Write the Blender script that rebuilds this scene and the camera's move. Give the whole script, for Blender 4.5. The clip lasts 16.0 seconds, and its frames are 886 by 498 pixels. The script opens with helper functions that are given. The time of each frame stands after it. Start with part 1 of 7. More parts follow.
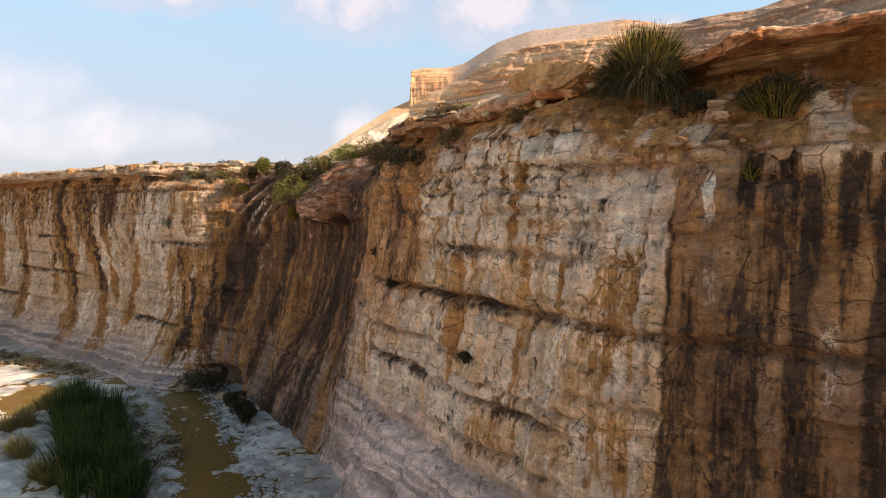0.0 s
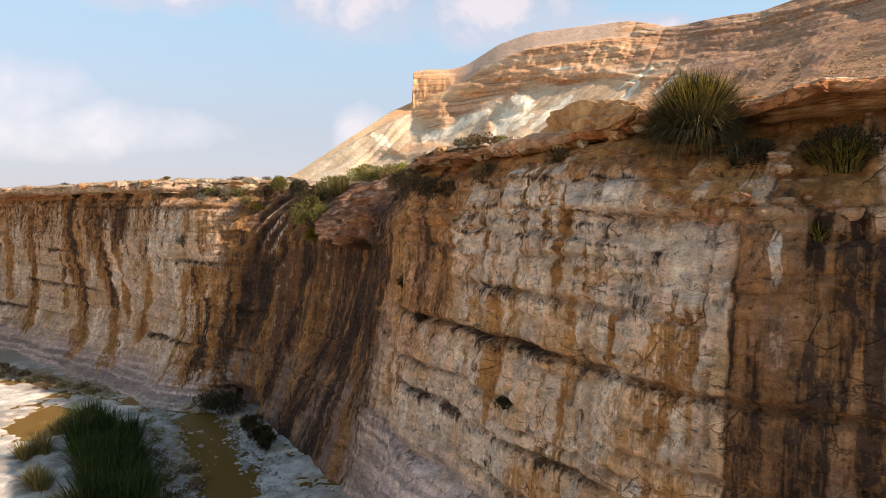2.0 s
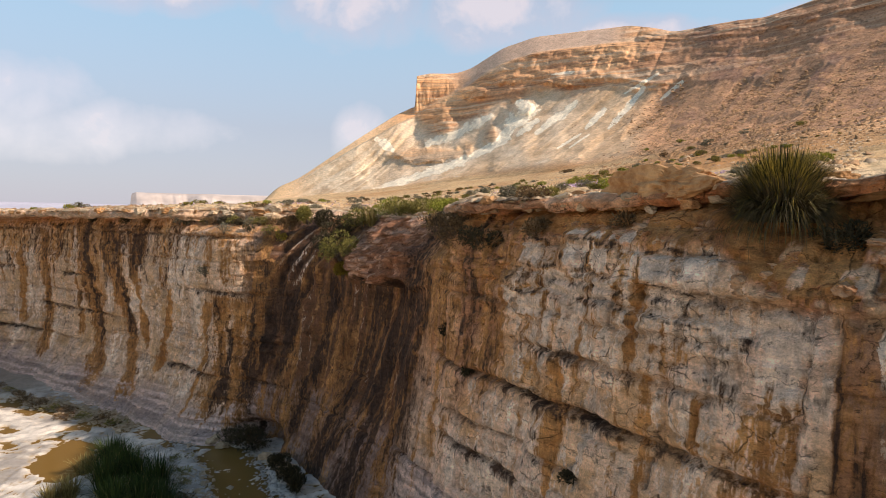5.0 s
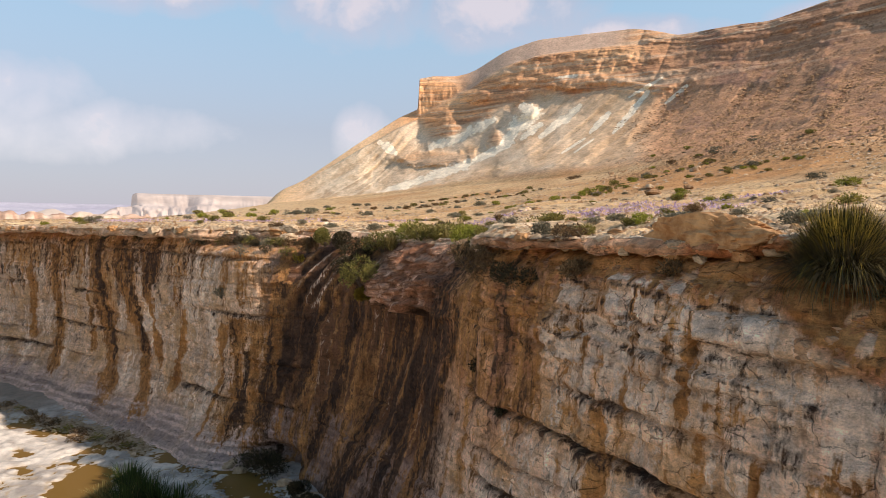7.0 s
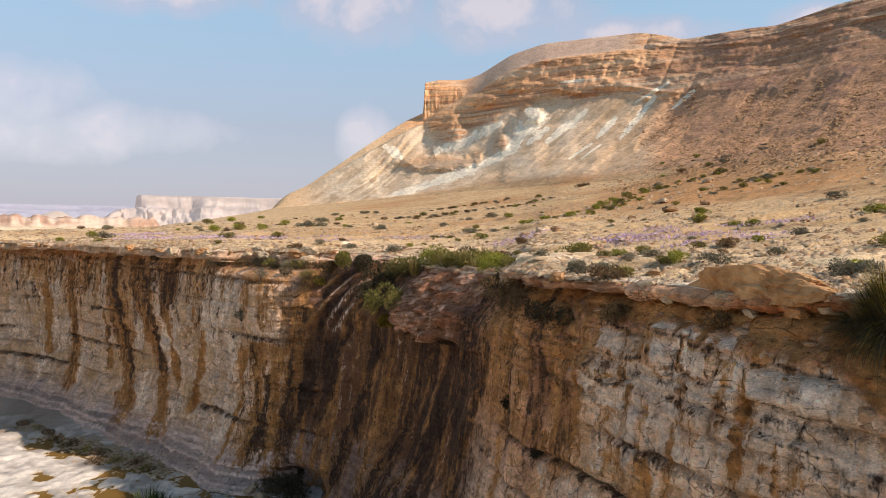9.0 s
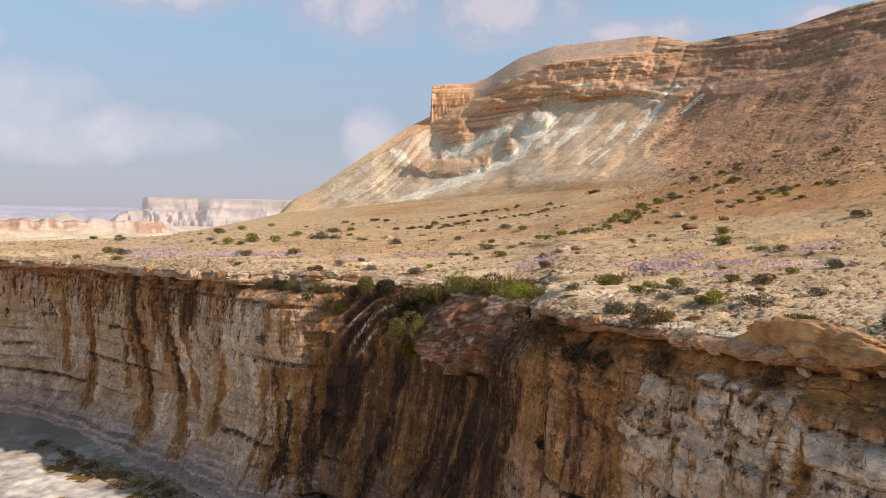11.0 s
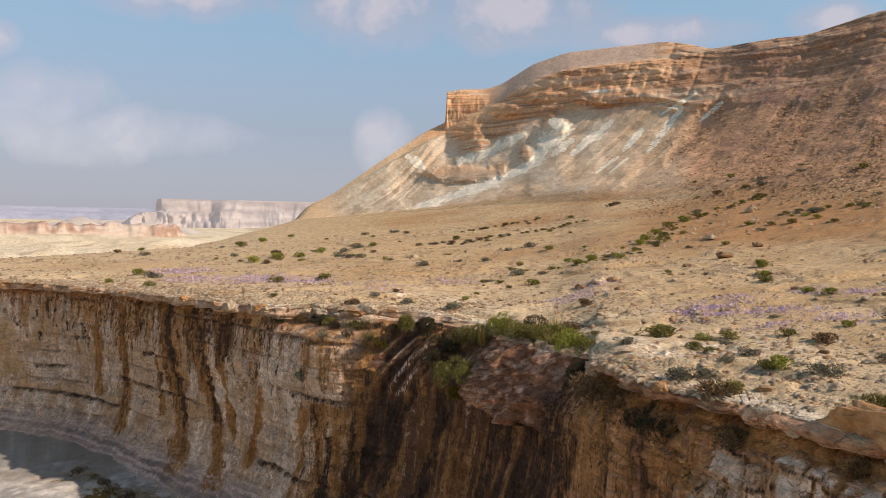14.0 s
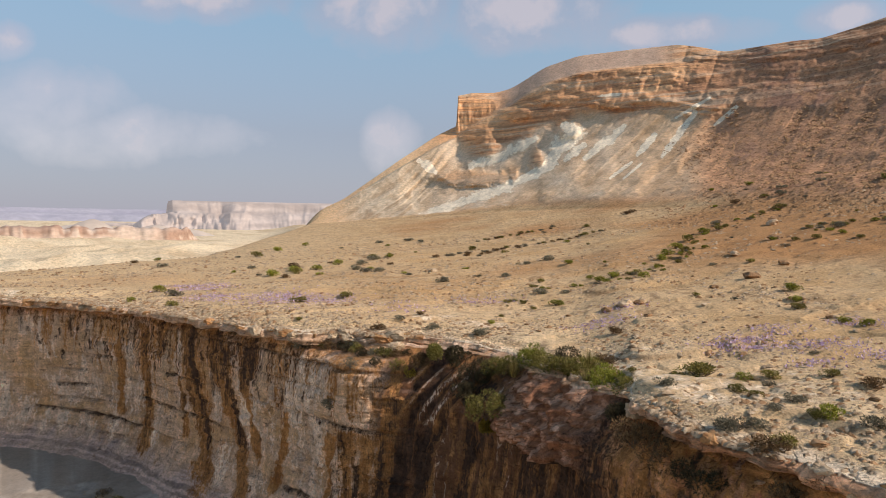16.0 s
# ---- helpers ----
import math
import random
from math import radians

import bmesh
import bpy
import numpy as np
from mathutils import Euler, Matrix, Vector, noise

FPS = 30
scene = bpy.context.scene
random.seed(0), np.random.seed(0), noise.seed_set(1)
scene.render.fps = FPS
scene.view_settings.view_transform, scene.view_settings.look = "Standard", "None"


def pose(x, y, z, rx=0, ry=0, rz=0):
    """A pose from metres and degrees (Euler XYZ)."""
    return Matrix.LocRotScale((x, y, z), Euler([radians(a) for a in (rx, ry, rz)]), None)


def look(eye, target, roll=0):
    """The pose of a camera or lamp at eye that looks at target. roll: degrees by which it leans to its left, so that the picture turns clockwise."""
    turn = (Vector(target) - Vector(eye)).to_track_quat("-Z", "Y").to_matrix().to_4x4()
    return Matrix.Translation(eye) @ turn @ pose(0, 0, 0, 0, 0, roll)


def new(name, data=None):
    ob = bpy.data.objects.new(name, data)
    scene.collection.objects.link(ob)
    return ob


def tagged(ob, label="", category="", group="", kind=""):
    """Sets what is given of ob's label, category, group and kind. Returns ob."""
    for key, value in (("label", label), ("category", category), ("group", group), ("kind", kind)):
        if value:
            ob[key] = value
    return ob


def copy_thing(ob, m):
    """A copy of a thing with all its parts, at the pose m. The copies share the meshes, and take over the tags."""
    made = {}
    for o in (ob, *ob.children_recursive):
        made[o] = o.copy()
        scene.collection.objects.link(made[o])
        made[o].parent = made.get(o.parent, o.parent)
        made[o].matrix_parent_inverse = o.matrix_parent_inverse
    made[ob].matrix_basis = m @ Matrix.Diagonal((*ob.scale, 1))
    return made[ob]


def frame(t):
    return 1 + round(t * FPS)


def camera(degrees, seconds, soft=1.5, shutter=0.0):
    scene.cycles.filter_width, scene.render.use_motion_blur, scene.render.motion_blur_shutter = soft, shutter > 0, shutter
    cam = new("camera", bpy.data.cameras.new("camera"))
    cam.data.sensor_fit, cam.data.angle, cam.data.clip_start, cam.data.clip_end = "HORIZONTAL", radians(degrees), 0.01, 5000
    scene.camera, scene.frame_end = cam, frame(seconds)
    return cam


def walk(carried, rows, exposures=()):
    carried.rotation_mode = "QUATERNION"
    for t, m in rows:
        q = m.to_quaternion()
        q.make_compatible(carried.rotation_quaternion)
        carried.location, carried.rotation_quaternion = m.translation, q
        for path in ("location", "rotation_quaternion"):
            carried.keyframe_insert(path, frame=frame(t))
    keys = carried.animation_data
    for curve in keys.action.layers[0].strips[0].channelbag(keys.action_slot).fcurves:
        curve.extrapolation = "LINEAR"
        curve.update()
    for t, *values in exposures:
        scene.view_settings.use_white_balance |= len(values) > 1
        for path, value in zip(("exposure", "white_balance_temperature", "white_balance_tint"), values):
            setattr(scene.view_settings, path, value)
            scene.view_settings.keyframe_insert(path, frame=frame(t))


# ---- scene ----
cam = camera(69.0, 16.0, 0.9)
PATH = [
    (0, (0.631, -0.06, 8.143), (0.56, 1.936, 8.05), 0.9),
    (0.5, (0.397, 0.046, 8.406), (0.326, 2.043, 8.312), 0.8),
    (1, (0.193, 0.145, 8.621), (0.121, 2.142, 8.526), 0.9),
    (1.5, (-0.031, 0.239, 8.856), (-0.103, 2.235, 8.761), 0.9),
    (2, (-0.232, 0.323, 9.053), (-0.303, 2.319, 8.958), 0.9),
    (2.5, (-0.44, 0.415, 9.255), (-0.511, 2.411, 9.161), 0.9),
    (3, (-0.668, 0.529, 9.493), (-0.739, 2.526, 9.399), 0.9),
    (3.5, (-0.889, 0.626, 9.727), (-0.96, 2.622, 9.632), 0.9),
    (4, (-1.097, 0.686, 9.947), (-1.168, 2.683, 9.852), 0.9),
    (4.5, (-1.335, 0.762, 10.187), (-1.405, 2.758, 10.093), 0.9),
    (7, (-2.464, 1.186, 11.401), (-2.535, 3.183, 11.308), 0.9),
    (7.5, (-2.696, 1.235, 11.674), (-2.769, 3.232, 11.582), 0.9),
    (8, (-2.9, 1.296, 11.903), (-2.976, 3.292, 11.812), 0.9),
    (8.5, (-3.129, 1.344, 12.178), (-3.207, 3.34, 12.087), 0.9),
    (9, (-3.345, 1.358, 12.411), (-3.425, 3.354, 12.321), 0.9),
    (11.5, (-4.413, 1.619, 13.76), (-4.513, 3.614, 13.672), 0.8),
    (12, (-4.636, 1.64, 14.017), (-4.74, 3.635, 13.93), 0.9),
    (12.5, (-4.848, 1.66, 14.28), (-4.958, 3.655, 14.192), 0.9),
    (13, (-5.105, 1.639, 14.569), (-5.221, 3.634, 14.481), 0.9),
    (13.5, (-5.348, 1.685, 14.863), (-5.471, 3.679, 14.776), 0.9),
    (14, (-5.576, 1.697, 15.139), (-5.705, 3.691, 15.053), 0.9),
    (14.5, (-5.82, 1.733, 15.451), (-5.956, 3.727, 15.365), 0.9),
    (15, (-6.052, 1.764, 15.742), (-6.194, 3.757, 15.656), 0.8),
    (15.5, (-6.276, 1.804, 16.03), (-6.424, 3.797, 15.944), 0.8),
    (16, (-6.512, 1.933, 16.352), (-6.668, 3.925, 16.267), 0.8),
]
walk(cam, [(t, look(eye, target, roll)) for t, eye, target, roll in PATH], [(0.0, 0.48, 7000, 20), (4.5, 0.24, 6800, 20), (9.0, 0.08, 6620, 20), (16.0, -0.24, 6480, 19)])

# ---------------------------------------------------------------- light
SUN_AZ, SUN_EL = 104.0, 34.5          # degrees clockwise from +y, degrees up
az, el = radians(SUN_AZ), radians(SUN_EL)
to_sun = Vector((math.sin(az) * math.cos(el), math.cos(az) * math.cos(el), math.sin(el)))
sun = new("sun", bpy.data.lights.new("sun", "SUN"))
sun.data.energy, sun.data.angle, sun.data.color = 5.0, radians(0.6), (1.0, 0.90, 0.78)
sun.rotation_mode = "QUATERNION"
sun.rotation_quaternion = (-to_sun).to_track_quat("-Z", "Y")

world = bpy.data.worlds.new("sky")
scene.world = world
world.use_nodes = True
wn, wl = world.node_tree.nodes, world.node_tree.links
wn.clear()


def wnode(kind, **values):
    n = wn.new(kind)
    for key, v in values.items():
        n.inputs[key].default_value = v
    return n


sky = wn.new("ShaderNodeTexSky")
sky.sky_type, sky.sun_disc = "NISHITA", False
sky.sun_elevation, sky.sun_rotation = el, az
sky.air_density, sky.dust_density, sky.ozone_density = 1.0, 1.6, 1.2
coord = wn.new("ShaderNodeTexCoord")
split = wn.new("ShaderNodeSeparateXYZ")
wl.new(coord.outputs["Generated"], split.inputs[0])


def wmath(op, a, b=None, clamp=False):
    n = wn.new("ShaderNodeMath")
    n.operation, n.use_clamp = op, clamp
    for i, v in enumerate((a, b)):
        if v is None:
            continue
        if isinstance(v, (int, float)):
            n.inputs[i].default_value = v
        else:
            wl.new(v, n.inputs[i])
    return n.outputs[0]


CLOUDS = [  # across, up, half width, half height, on a plane ahead
    (-0.17, 0.323, 0.105, 0.053), (0.055, 0.316, 0.11, 0.057), (0.266, 0.283, 0.096, 0.022), (-0.467, 0.339, 0.132, 0.031), (-0.713, 0.171, 0.101, 0.057), (-0.60, 0.125, 0.17, 0.035), (-0.159, 0.118, 0.036, 0.04), (-0.779, 0.275, 0.039, 0.025), (0.5, 0.3, 0.053, 0.022)]
# clouds lie on a flat layer: the way to the sky, divided by its height
den = wmath("ADD", wmath("MAXIMUM", split.outputs[2], 0.0), 0.12)
flat = wn.new("ShaderNodeCombineXYZ")
wl.new(wmath("DIVIDE", split.outputs[0], den), flat.inputs[0])
wl.new(wmath("DIVIDE", split.outputs[1], den), flat.inputs[1])
puff = wnode("ShaderNodeTexNoise", Scale=1.25, Detail=6.0, Roughness=0.52, Distortion=0.15)
moved = wn.new("ShaderNodeMapping")
moved.inputs["Location"].default_value = (3.1, 1.7, 0.0)
wl.new(flat.outputs[0], moved.inputs[0])
wl.new(moved.outputs[0], puff.inputs["Vector"])
ramp = wn.new("ShaderNodeValToRGB")
ramp.color_ramp.elements[0].position, ramp.color_ramp.elements[1].position = 0.50, 0.72
wl.new(puff.outputs["Fac"], ramp.inputs[0])
ay = wmath("ADD", wmath("ABSOLUTE", split.outputs[1]), 0.02)
cu, cw = wmath("DIVIDE", split.outputs[0], ay), wmath("DIVIDE", split.outputs[2], ay)
heap = None
for u0, w0, ra, rb in CLOUDS:
    du, dw = wmath("DIVIDE", wmath("SUBTRACT", cu, u0), ra * 1.15), wmath("DIVIDE", wmath("SUBTRACT", cw, w0), rb * 1.15)
    one = wmath("SUBTRACT", 1.0, wmath("ADD", wmath("MULTIPLY", du, du), wmath("MULTIPLY", dw, dw)))
    heap = one if heap is None else wmath("MAXIMUM", heap, one)
fluff = wnode("ShaderNodeTexNoise", Scale=11.0, Detail=8.0, Roughness=0.55, Distortion=0.2)
wl.new(coord.outputs["Generated"], fluff.inputs["Vector"])
body_ = wmath("ADD", wmath("MAXIMUM", heap, -1.2), wmath("MULTIPLY", wmath("SUBTRACT", fluff.outputs["Fac"], 0.5), 3.6))
cloud = wmath("MULTIPLY", wmath("DIVIDE", wmath("ADD", body_, 0.45), 1.5, True), 0.80)
low = wmath("ADD", wmath("MULTIPLY", wmath("SUBTRACT", 1.0, wmath("DIVIDE", split.outputs[2], 0.75), True), 0.80), 0.05)
veil = wmath("MAXIMUM", wmath("MAXIMUM", cloud, wmath("MULTIPLY", ramp.outputs[0], 0.5)), low, True)
mixc = wn.new("ShaderNodeMix")
mixc.data_type = "RGBA"
wl.new(veil, mixc.inputs["Factor"])
bright = wn.new("ShaderNodeMix")
bright.data_type, bright.blend_type = "RGBA", "MULTIPLY"
bright.inputs["Factor"].default_value = 1.0
wl.new(sky.outputs[0], bright.inputs["A"])
bright.inputs["B"].default_value = (1.0, 1.42, 1.6, 1)
wl.new(bright.outputs["Result"], mixc.inputs["A"])
tone = wn.new("ShaderNodeValToRGB")
tone.color_ramp.elements[0].position, tone.color_ramp.elements[0].color = 0.0, (0.74, 0.75, 0.83, 1)
tone.color_ramp.elements[1].position, tone.color_ramp.elements[1].color = 0.30, (0.70, 1.06, 1.23, 1)
mid_t = tone.color_ramp.elements.new(0.13)
mid_t.color = (0.69, 0.755, 0.84, 1)
wl.new(split.outputs[2], tone.inputs[0])
white = wn.new("ShaderNodeMix")
white.data_type = "RGBA"
wl.new(wmath("MULTIPLY", cloud, 1.3, True), white.inputs["Factor"])
wl.new(tone.outputs[0], white.inputs["A"])
white.inputs["B"].default_value = (1.02, 1.0, 1.03, 1)
gain = wn.new("ShaderNodeVectorMath")
gain.operation = "SCALE"
gain.inputs["Scale"].default_value = 8.9
wl.new(white.outputs["Result"], gain.inputs[0])
wl.new(gain.outputs[0], mixc.inputs["B"])
back = wnode("ShaderNodeBackground", Strength=0.080)
wl.new(mixc.outputs["Result"], back.inputs["Color"])
wout = wn.new("ShaderNodeOutputWorld")
wl.new(back.outputs[0], wout.inputs[0])

# ---------------------------------------------------------------- number helpers


def smooth(x, a, b):
    t = np.clip((x - a) / (b - a), 0, 1)
    return t * t * (3 - 2 * t)


def lattice(ix, iy, iz, seed):
    h = (ix * 374761393 + iy * 668265263 + iz * 2147483647 + seed * 974634777) & 0xFFFFFFFF
    h = ((h ^ (h >> 13)) * 1274126177) & 0xFFFFFFFF
    h = ((h ^ (h >> 16)) * 2246822519) & 0xFFFFFFFF
    return ((h ^ (h >> 15)) & 0xFFFFFF) / 0xFFFFFF


def vnoise(x, y, z=None, seed=0):
    """Smooth noise in -1..1 on arrays, over two or three coordinates."""
    x, y = np.broadcast_arrays(np.asarray(x, float), np.asarray(y, float))
    fx, fy = np.floor(x), np.floor(y)
    ix, iy = fx.astype(np.int64), fy.astype(np.int64)
    u, v = x - fx, y - fy
    u, v = u * u * u * (u * (u * 6 - 15) + 10), v * v * v * (v * (v * 6 - 15) + 10)
    if z is None:
        iz, layers, w = np.int64(0), (0,), 0
    else:
        z = np.broadcast_to(np.asarray(z, float), x.shape)
        fz = np.floor(z)
        iz, layers, w = fz.astype(np.int64), (0, 1), z - fz
        w = w * w * (3 - 2 * w)
    out = 0
    for k in layers:
        a = lattice(ix, iy, iz + k, seed) * (1 - u) + lattice(ix + 1, iy, iz + k, seed) * u
        b = lattice(ix, iy + 1, iz + k, seed) * (1 - u) + lattice(ix + 1, iy + 1, iz + k, seed) * u
        c = a * (1 - v) + b * v
        out = c if len(layers) == 1 else out + c * (w if k else 1 - w)
    return out * 2 - 1


def fbm(x, y, z=None, octaves=4, seed=0, gain=0.5):
    total, amp, norm = 0, 1.0, 0
    for k in range(octaves):
        f = 2.03 ** k
        total = total + amp * vnoise(x * f, y * f, None if z is None else z * f, seed + 17 * k)
        norm += amp
        amp *= gain
    return total / norm


def ridged(x, y, octaves=3, seed=0):
    total, amp, norm = 0, 1.0, 0
    for k in range(octaves):
        total = total + amp * (1 - np.abs(vnoise(x * 2.1 ** k, y * 2.1 ** k, None, seed + 31 * k)) * 2)
        norm += amp
        amp *= 0.5
    return total / norm


def mixed(a, b, m):
    """Colours a and b mixed by the array m."""
    a, b = np.asarray(a, float), np.asarray(b, float)
    return a + (b - a) * np.clip(m, 0, 1)[..., None]


def sheet(name, xyz, colour, material, marks=None, parent=None):
    """One mesh from a grid of places (rows, columns, 3), with a colour for each vertex."""
    rows, cols = xyz.shape[:2]
    ids = np.arange(rows * cols).reshape(rows, cols)
    quads = np.stack([ids[:-1, :-1], ids[:-1, 1:], ids[1:, 1:], ids[1:, :-1]], -1).reshape(-1, 4)
    me = bpy.data.meshes.new(name)
    me.vertices.add(rows * cols)
    me.vertices.foreach_set("co", xyz.reshape(-1).astype(np.float32))
    me.loops.add(quads.size)
    me.loops.foreach_set("vertex_index", quads.reshape(-1).astype(np.int32))
    me.polygons.add(len(quads))
    me.polygons.foreach_set("loop_start", (np.arange(len(quads)) * 4).astype(np.int32))
    me.update(calc_edges=True)
    me.polygons.foreach_set("use_smooth", np.ones(len(quads), bool))
    col = me.color_attributes.new("tint", "FLOAT_COLOR", "POINT")
    rgba = np.ones((rows * cols, 4), np.float32)
    rgba[:, :3] = np.clip(colour.reshape(-1, 3), 0.005, 0.95)
    col.data.foreach_set("color", rgba.reshape(-1))
    if marks is not None:
        rgba = np.ones((rows * cols, 4), np.float32)
        rgba[:, :3] = np.clip(marks.reshape(-1, 3), 0, 1)
        me.color_attributes.new("marks", "FLOAT_COLOR", "POINT").data.foreach_set("color", rgba.reshape(-1))
    me.materials.append(material)
    ob = new(name, me)
    ob.parent = parent
    return ob


# ---------------------------------------------------------------- materials


def shader(name, rough=0.9, spec=0.25):
    m = bpy.data.materials.new(name)
    m.use_nodes = True
    b = m.node_tree.nodes["Principled BSDF"]
    b.inputs["Roughness"].default_value = rough
    b.inputs["Specular IOR Level"].default_value = spec
    return m, m.node_tree.nodes, m.node_tree.links, b


def tinted_rock(name, grains, bump=0.5, rough=0.92, low=0.72, high=1.28, size=0.05):
    """Rock or soil: the vertex colour, varied by layers of noise. grains: (scale, stretch in z, weight)."""
    m, n, l, b = shader(name, rough)
    col = n.new("ShaderNodeVertexColor")
    col.layer_name = "tint"
    tc = n.new("ShaderNodeTexCoord")
    total = None
    for scale, stretch, weight in grains:
        mp = n.new("ShaderNodeMapping")
        mp.inputs["Scale"].default_value = (scale, scale, scale * stretch)
        l.new(tc.outputs["Object"], mp.inputs[0])
        t = n.new("ShaderNodeTexNoise")
        t.inputs["Scale"].default_value, t.inputs["Detail"].default_value = 1.0, 5.0
        t.inputs["Roughness"].default_value = 0.62
        l.new(mp.outputs[0], t.inputs["Vector"])
        w = n.new("ShaderNodeMath")
        w.operation = "MULTIPLY"
        w.inputs[1].default_value = weight
        l.new(t.outputs["Fac"], w.inputs[0])
        if total is None:
            total = w.outputs[0]
        else:
            a = n.new("ShaderNodeMath")
            a.operation = "ADD"
            l.new(total, a.inputs[0])
            l.new(w.outputs[0], a.inputs[1])
            total = a.outputs[0]
    rg = n.new("ShaderNodeMapRange")
    rg.inputs["From Min"].default_value, rg.inputs["From Max"].default_value = 0.3, 0.7
    rg.inputs["To Min"].default_value, rg.inputs["To Max"].default_value = low, high
    l.new(total, rg.inputs["Value"])
    mx = n.new("ShaderNodeVectorMath")
    mx.operation = "SCALE"
    l.new(col.outputs["Color"], mx.inputs[0])
    l.new(rg.outputs[0], mx.inputs["Scale"])
    l.new(mx.outputs[0], b.inputs["Base Color"])
    bp = n.new("ShaderNodeBump")
    bp.inputs["Strength"].default_value, bp.inputs["Distance"].default_value = bump, size
    l.new(total, bp.inputs["Height"])
    l.new(bp.outputs[0], b.inputs["Normal"])
    return m


def cliff_rock():
    """Weathered limestone: the stains of the wall, with grain, rotten flecks along the beds, fine drips and hair cracks."""
    m, n, l, b = shader("cliff_rock", 0.9, 0.2)
    tc = n.new("ShaderNodeTexCoord")

    def noise_of(sx_, sz_, detail, rough, dist=0.0):
        mp = n.new("ShaderNodeMapping")
        mp.inputs["Scale"].default_value = (sx_, sx_, sz_)
        l.new(tc.outputs["Object"], mp.inputs[0])
        t = n.new("ShaderNodeTexNoise")
        t.inputs["Scale"].default_value, t.inputs["Detail"].default_value = 1.0, detail
        t.inputs["Roughness"].default_value, t.inputs["Distortion"].default_value = rough, dist
        l.new(mp.outputs[0], t.inputs["Vector"])
        return t.outputs["Fac"], mp

    def ranged(src, a, c, lo, hi):
        r = n.new("ShaderNodeMapRange")
        r.inputs["From Min"].default_value, r.inputs["From Max"].default_value = a, c
        r.inputs["To Min"].default_value, r.inputs["To Max"].default_value = lo, hi
        l.new(src, r.inputs["Value"])
        return r.outputs[0]

    def times(p, q, op="MULTIPLY"):
        k = n.new("ShaderNodeMath")
        k.operation = op
        l.new(p, k.inputs[0])
        if isinstance(q, float):
            k.inputs[1].default_value = q
        else:
            l.new(q, k.inputs[1])
        return k.outputs[0]

    grain, _ = noise_of(7.0, 9.0, 8.0, 0.68)
    sand, _ = noise_of(24.0, 30.0, 4.0, 0.7)
    coarse, _ = noise_of(1.3, 0.8, 6.0, 0.6)
    drips, _ = noise_of(4.5, 0.5, 2.5, 0.5, 0.5)
    beds, _ = noise_of(0.9, 6.0, 2.5, 0.5, 0.3)
    flecks, _ = noise_of(4.2, 11.0, 7.0, 0.66, 0.3)
    ragged_, _ = noise_of(3.1, 3.6, 9.0, 0.7, 0.7)
    vor = n.new("ShaderNodeTexVoronoi")
    vor.feature = "DISTANCE_TO_EDGE"
    vor.inputs["Scale"].default_value = 1.0
    wob, _ = noise_of(2.2, 2.2, 4.0, 0.6)
    add = n.new("ShaderNodeVectorMath")
    add.operation = "ADD"
    mpv = n.new("ShaderNodeMapping")
    mpv.inputs["Scale"].default_value = (1.25, 1.25, 1.9)
    l.new(tc.outputs["Object"], mpv.inputs[0])
    l.new(mpv.outputs[0], add.inputs[0])
    cmb = n.new("ShaderNodeCombineXYZ")
    for i in range(3):
        l.new(times(wob, 0.9), cmb.inputs[i])
    l.new(cmb.outputs[0], add.inputs[1])
    l.new(add.outputs[0], vor.inputs["Vector"])
    hair = times(ranged(vor.outputs["Distance"], 0.0, 0.018, 1.0, 0.0), ranged(coarse, 0.46, 0.55, 0.0, 1.0))
    value = times(ranged(grain, 0.3, 0.7, 0.72, 1.28), ranged(coarse, 0.3, 0.7, 0.80, 1.20))
    value = times(value, ranged(sand, 0.32, 0.68, 0.83, 1.29))
    value = times(value, ranged(drips, 0.3, 0.7, 0.87, 1.13))
    value = times(value, ranged(beds, 0.35, 0.65, 0.90, 1.10))
    value = times(value, ranged(ragged_, 0.32, 0.68, 0.82, 1.18))
    value = times(value, ranged(flecks, 0.60, 0.68, 1.0, 0.34))
    value = times(value, times(times(hair, -0.55), 1.0, "ADD"))
    col_ = n.new("ShaderNodeVertexColor")
    col_.layer_name = "tint"
    marks_ = n.new("ShaderNodeVertexColor")
    marks_.layer_name = "marks"
    sep = n.new("ShaderNodeSeparateColor")
    l.new(marks_.outputs["Color"], sep.inputs[0])
    streaky, _ = noise_of(6.0, 0.6, 2.5, 0.5, 0.8)
    ragged, _ = noise_of(3.4, 2.2, 10.0, 0.68, 0.8)
    threads, _ = noise_of(15.0, 0.45, 3.0, 0.55, 0.6)
    fray = times(times(times(times(streaky, 0.9), times(threads, 0.9), "ADD"), -0.90, "ADD"), times(times(times(ragged, 1.7), -0.85, "ADD"), 1.0), "ADD")

    def stained(src, ch, dark_c, light_c, soft_):
        """One kind of stain: its field, frayed into a crisp ragged edge, over the colour so far."""
        edge_ = ranged(times(sep.outputs[ch], fray, "ADD"), 0.5 - soft_, 0.5 + soft_, 0.0, 1.0)
        none = ranged(sep.outputs[ch], 0.02, 0.10, 0.0, 1.0)
        rp = n.new("ShaderNodeValToRGB")
        rp.color_ramp.elements[0].position, rp.color_ramp.elements[1].position = 0.34, 0.66
        rp.color_ramp.elements[0].color, rp.color_ramp.elements[1].color = (*dark_c, 1), (*light_c, 1)
        l.new(times(times(coarse, 0.5), times(ragged, 0.5), "ADD"), rp.inputs[0])
        mk = n.new("ShaderNodeMix")
        mk.data_type = "RGBA"
        l.new(times(edge_, none), mk.inputs["Factor"])
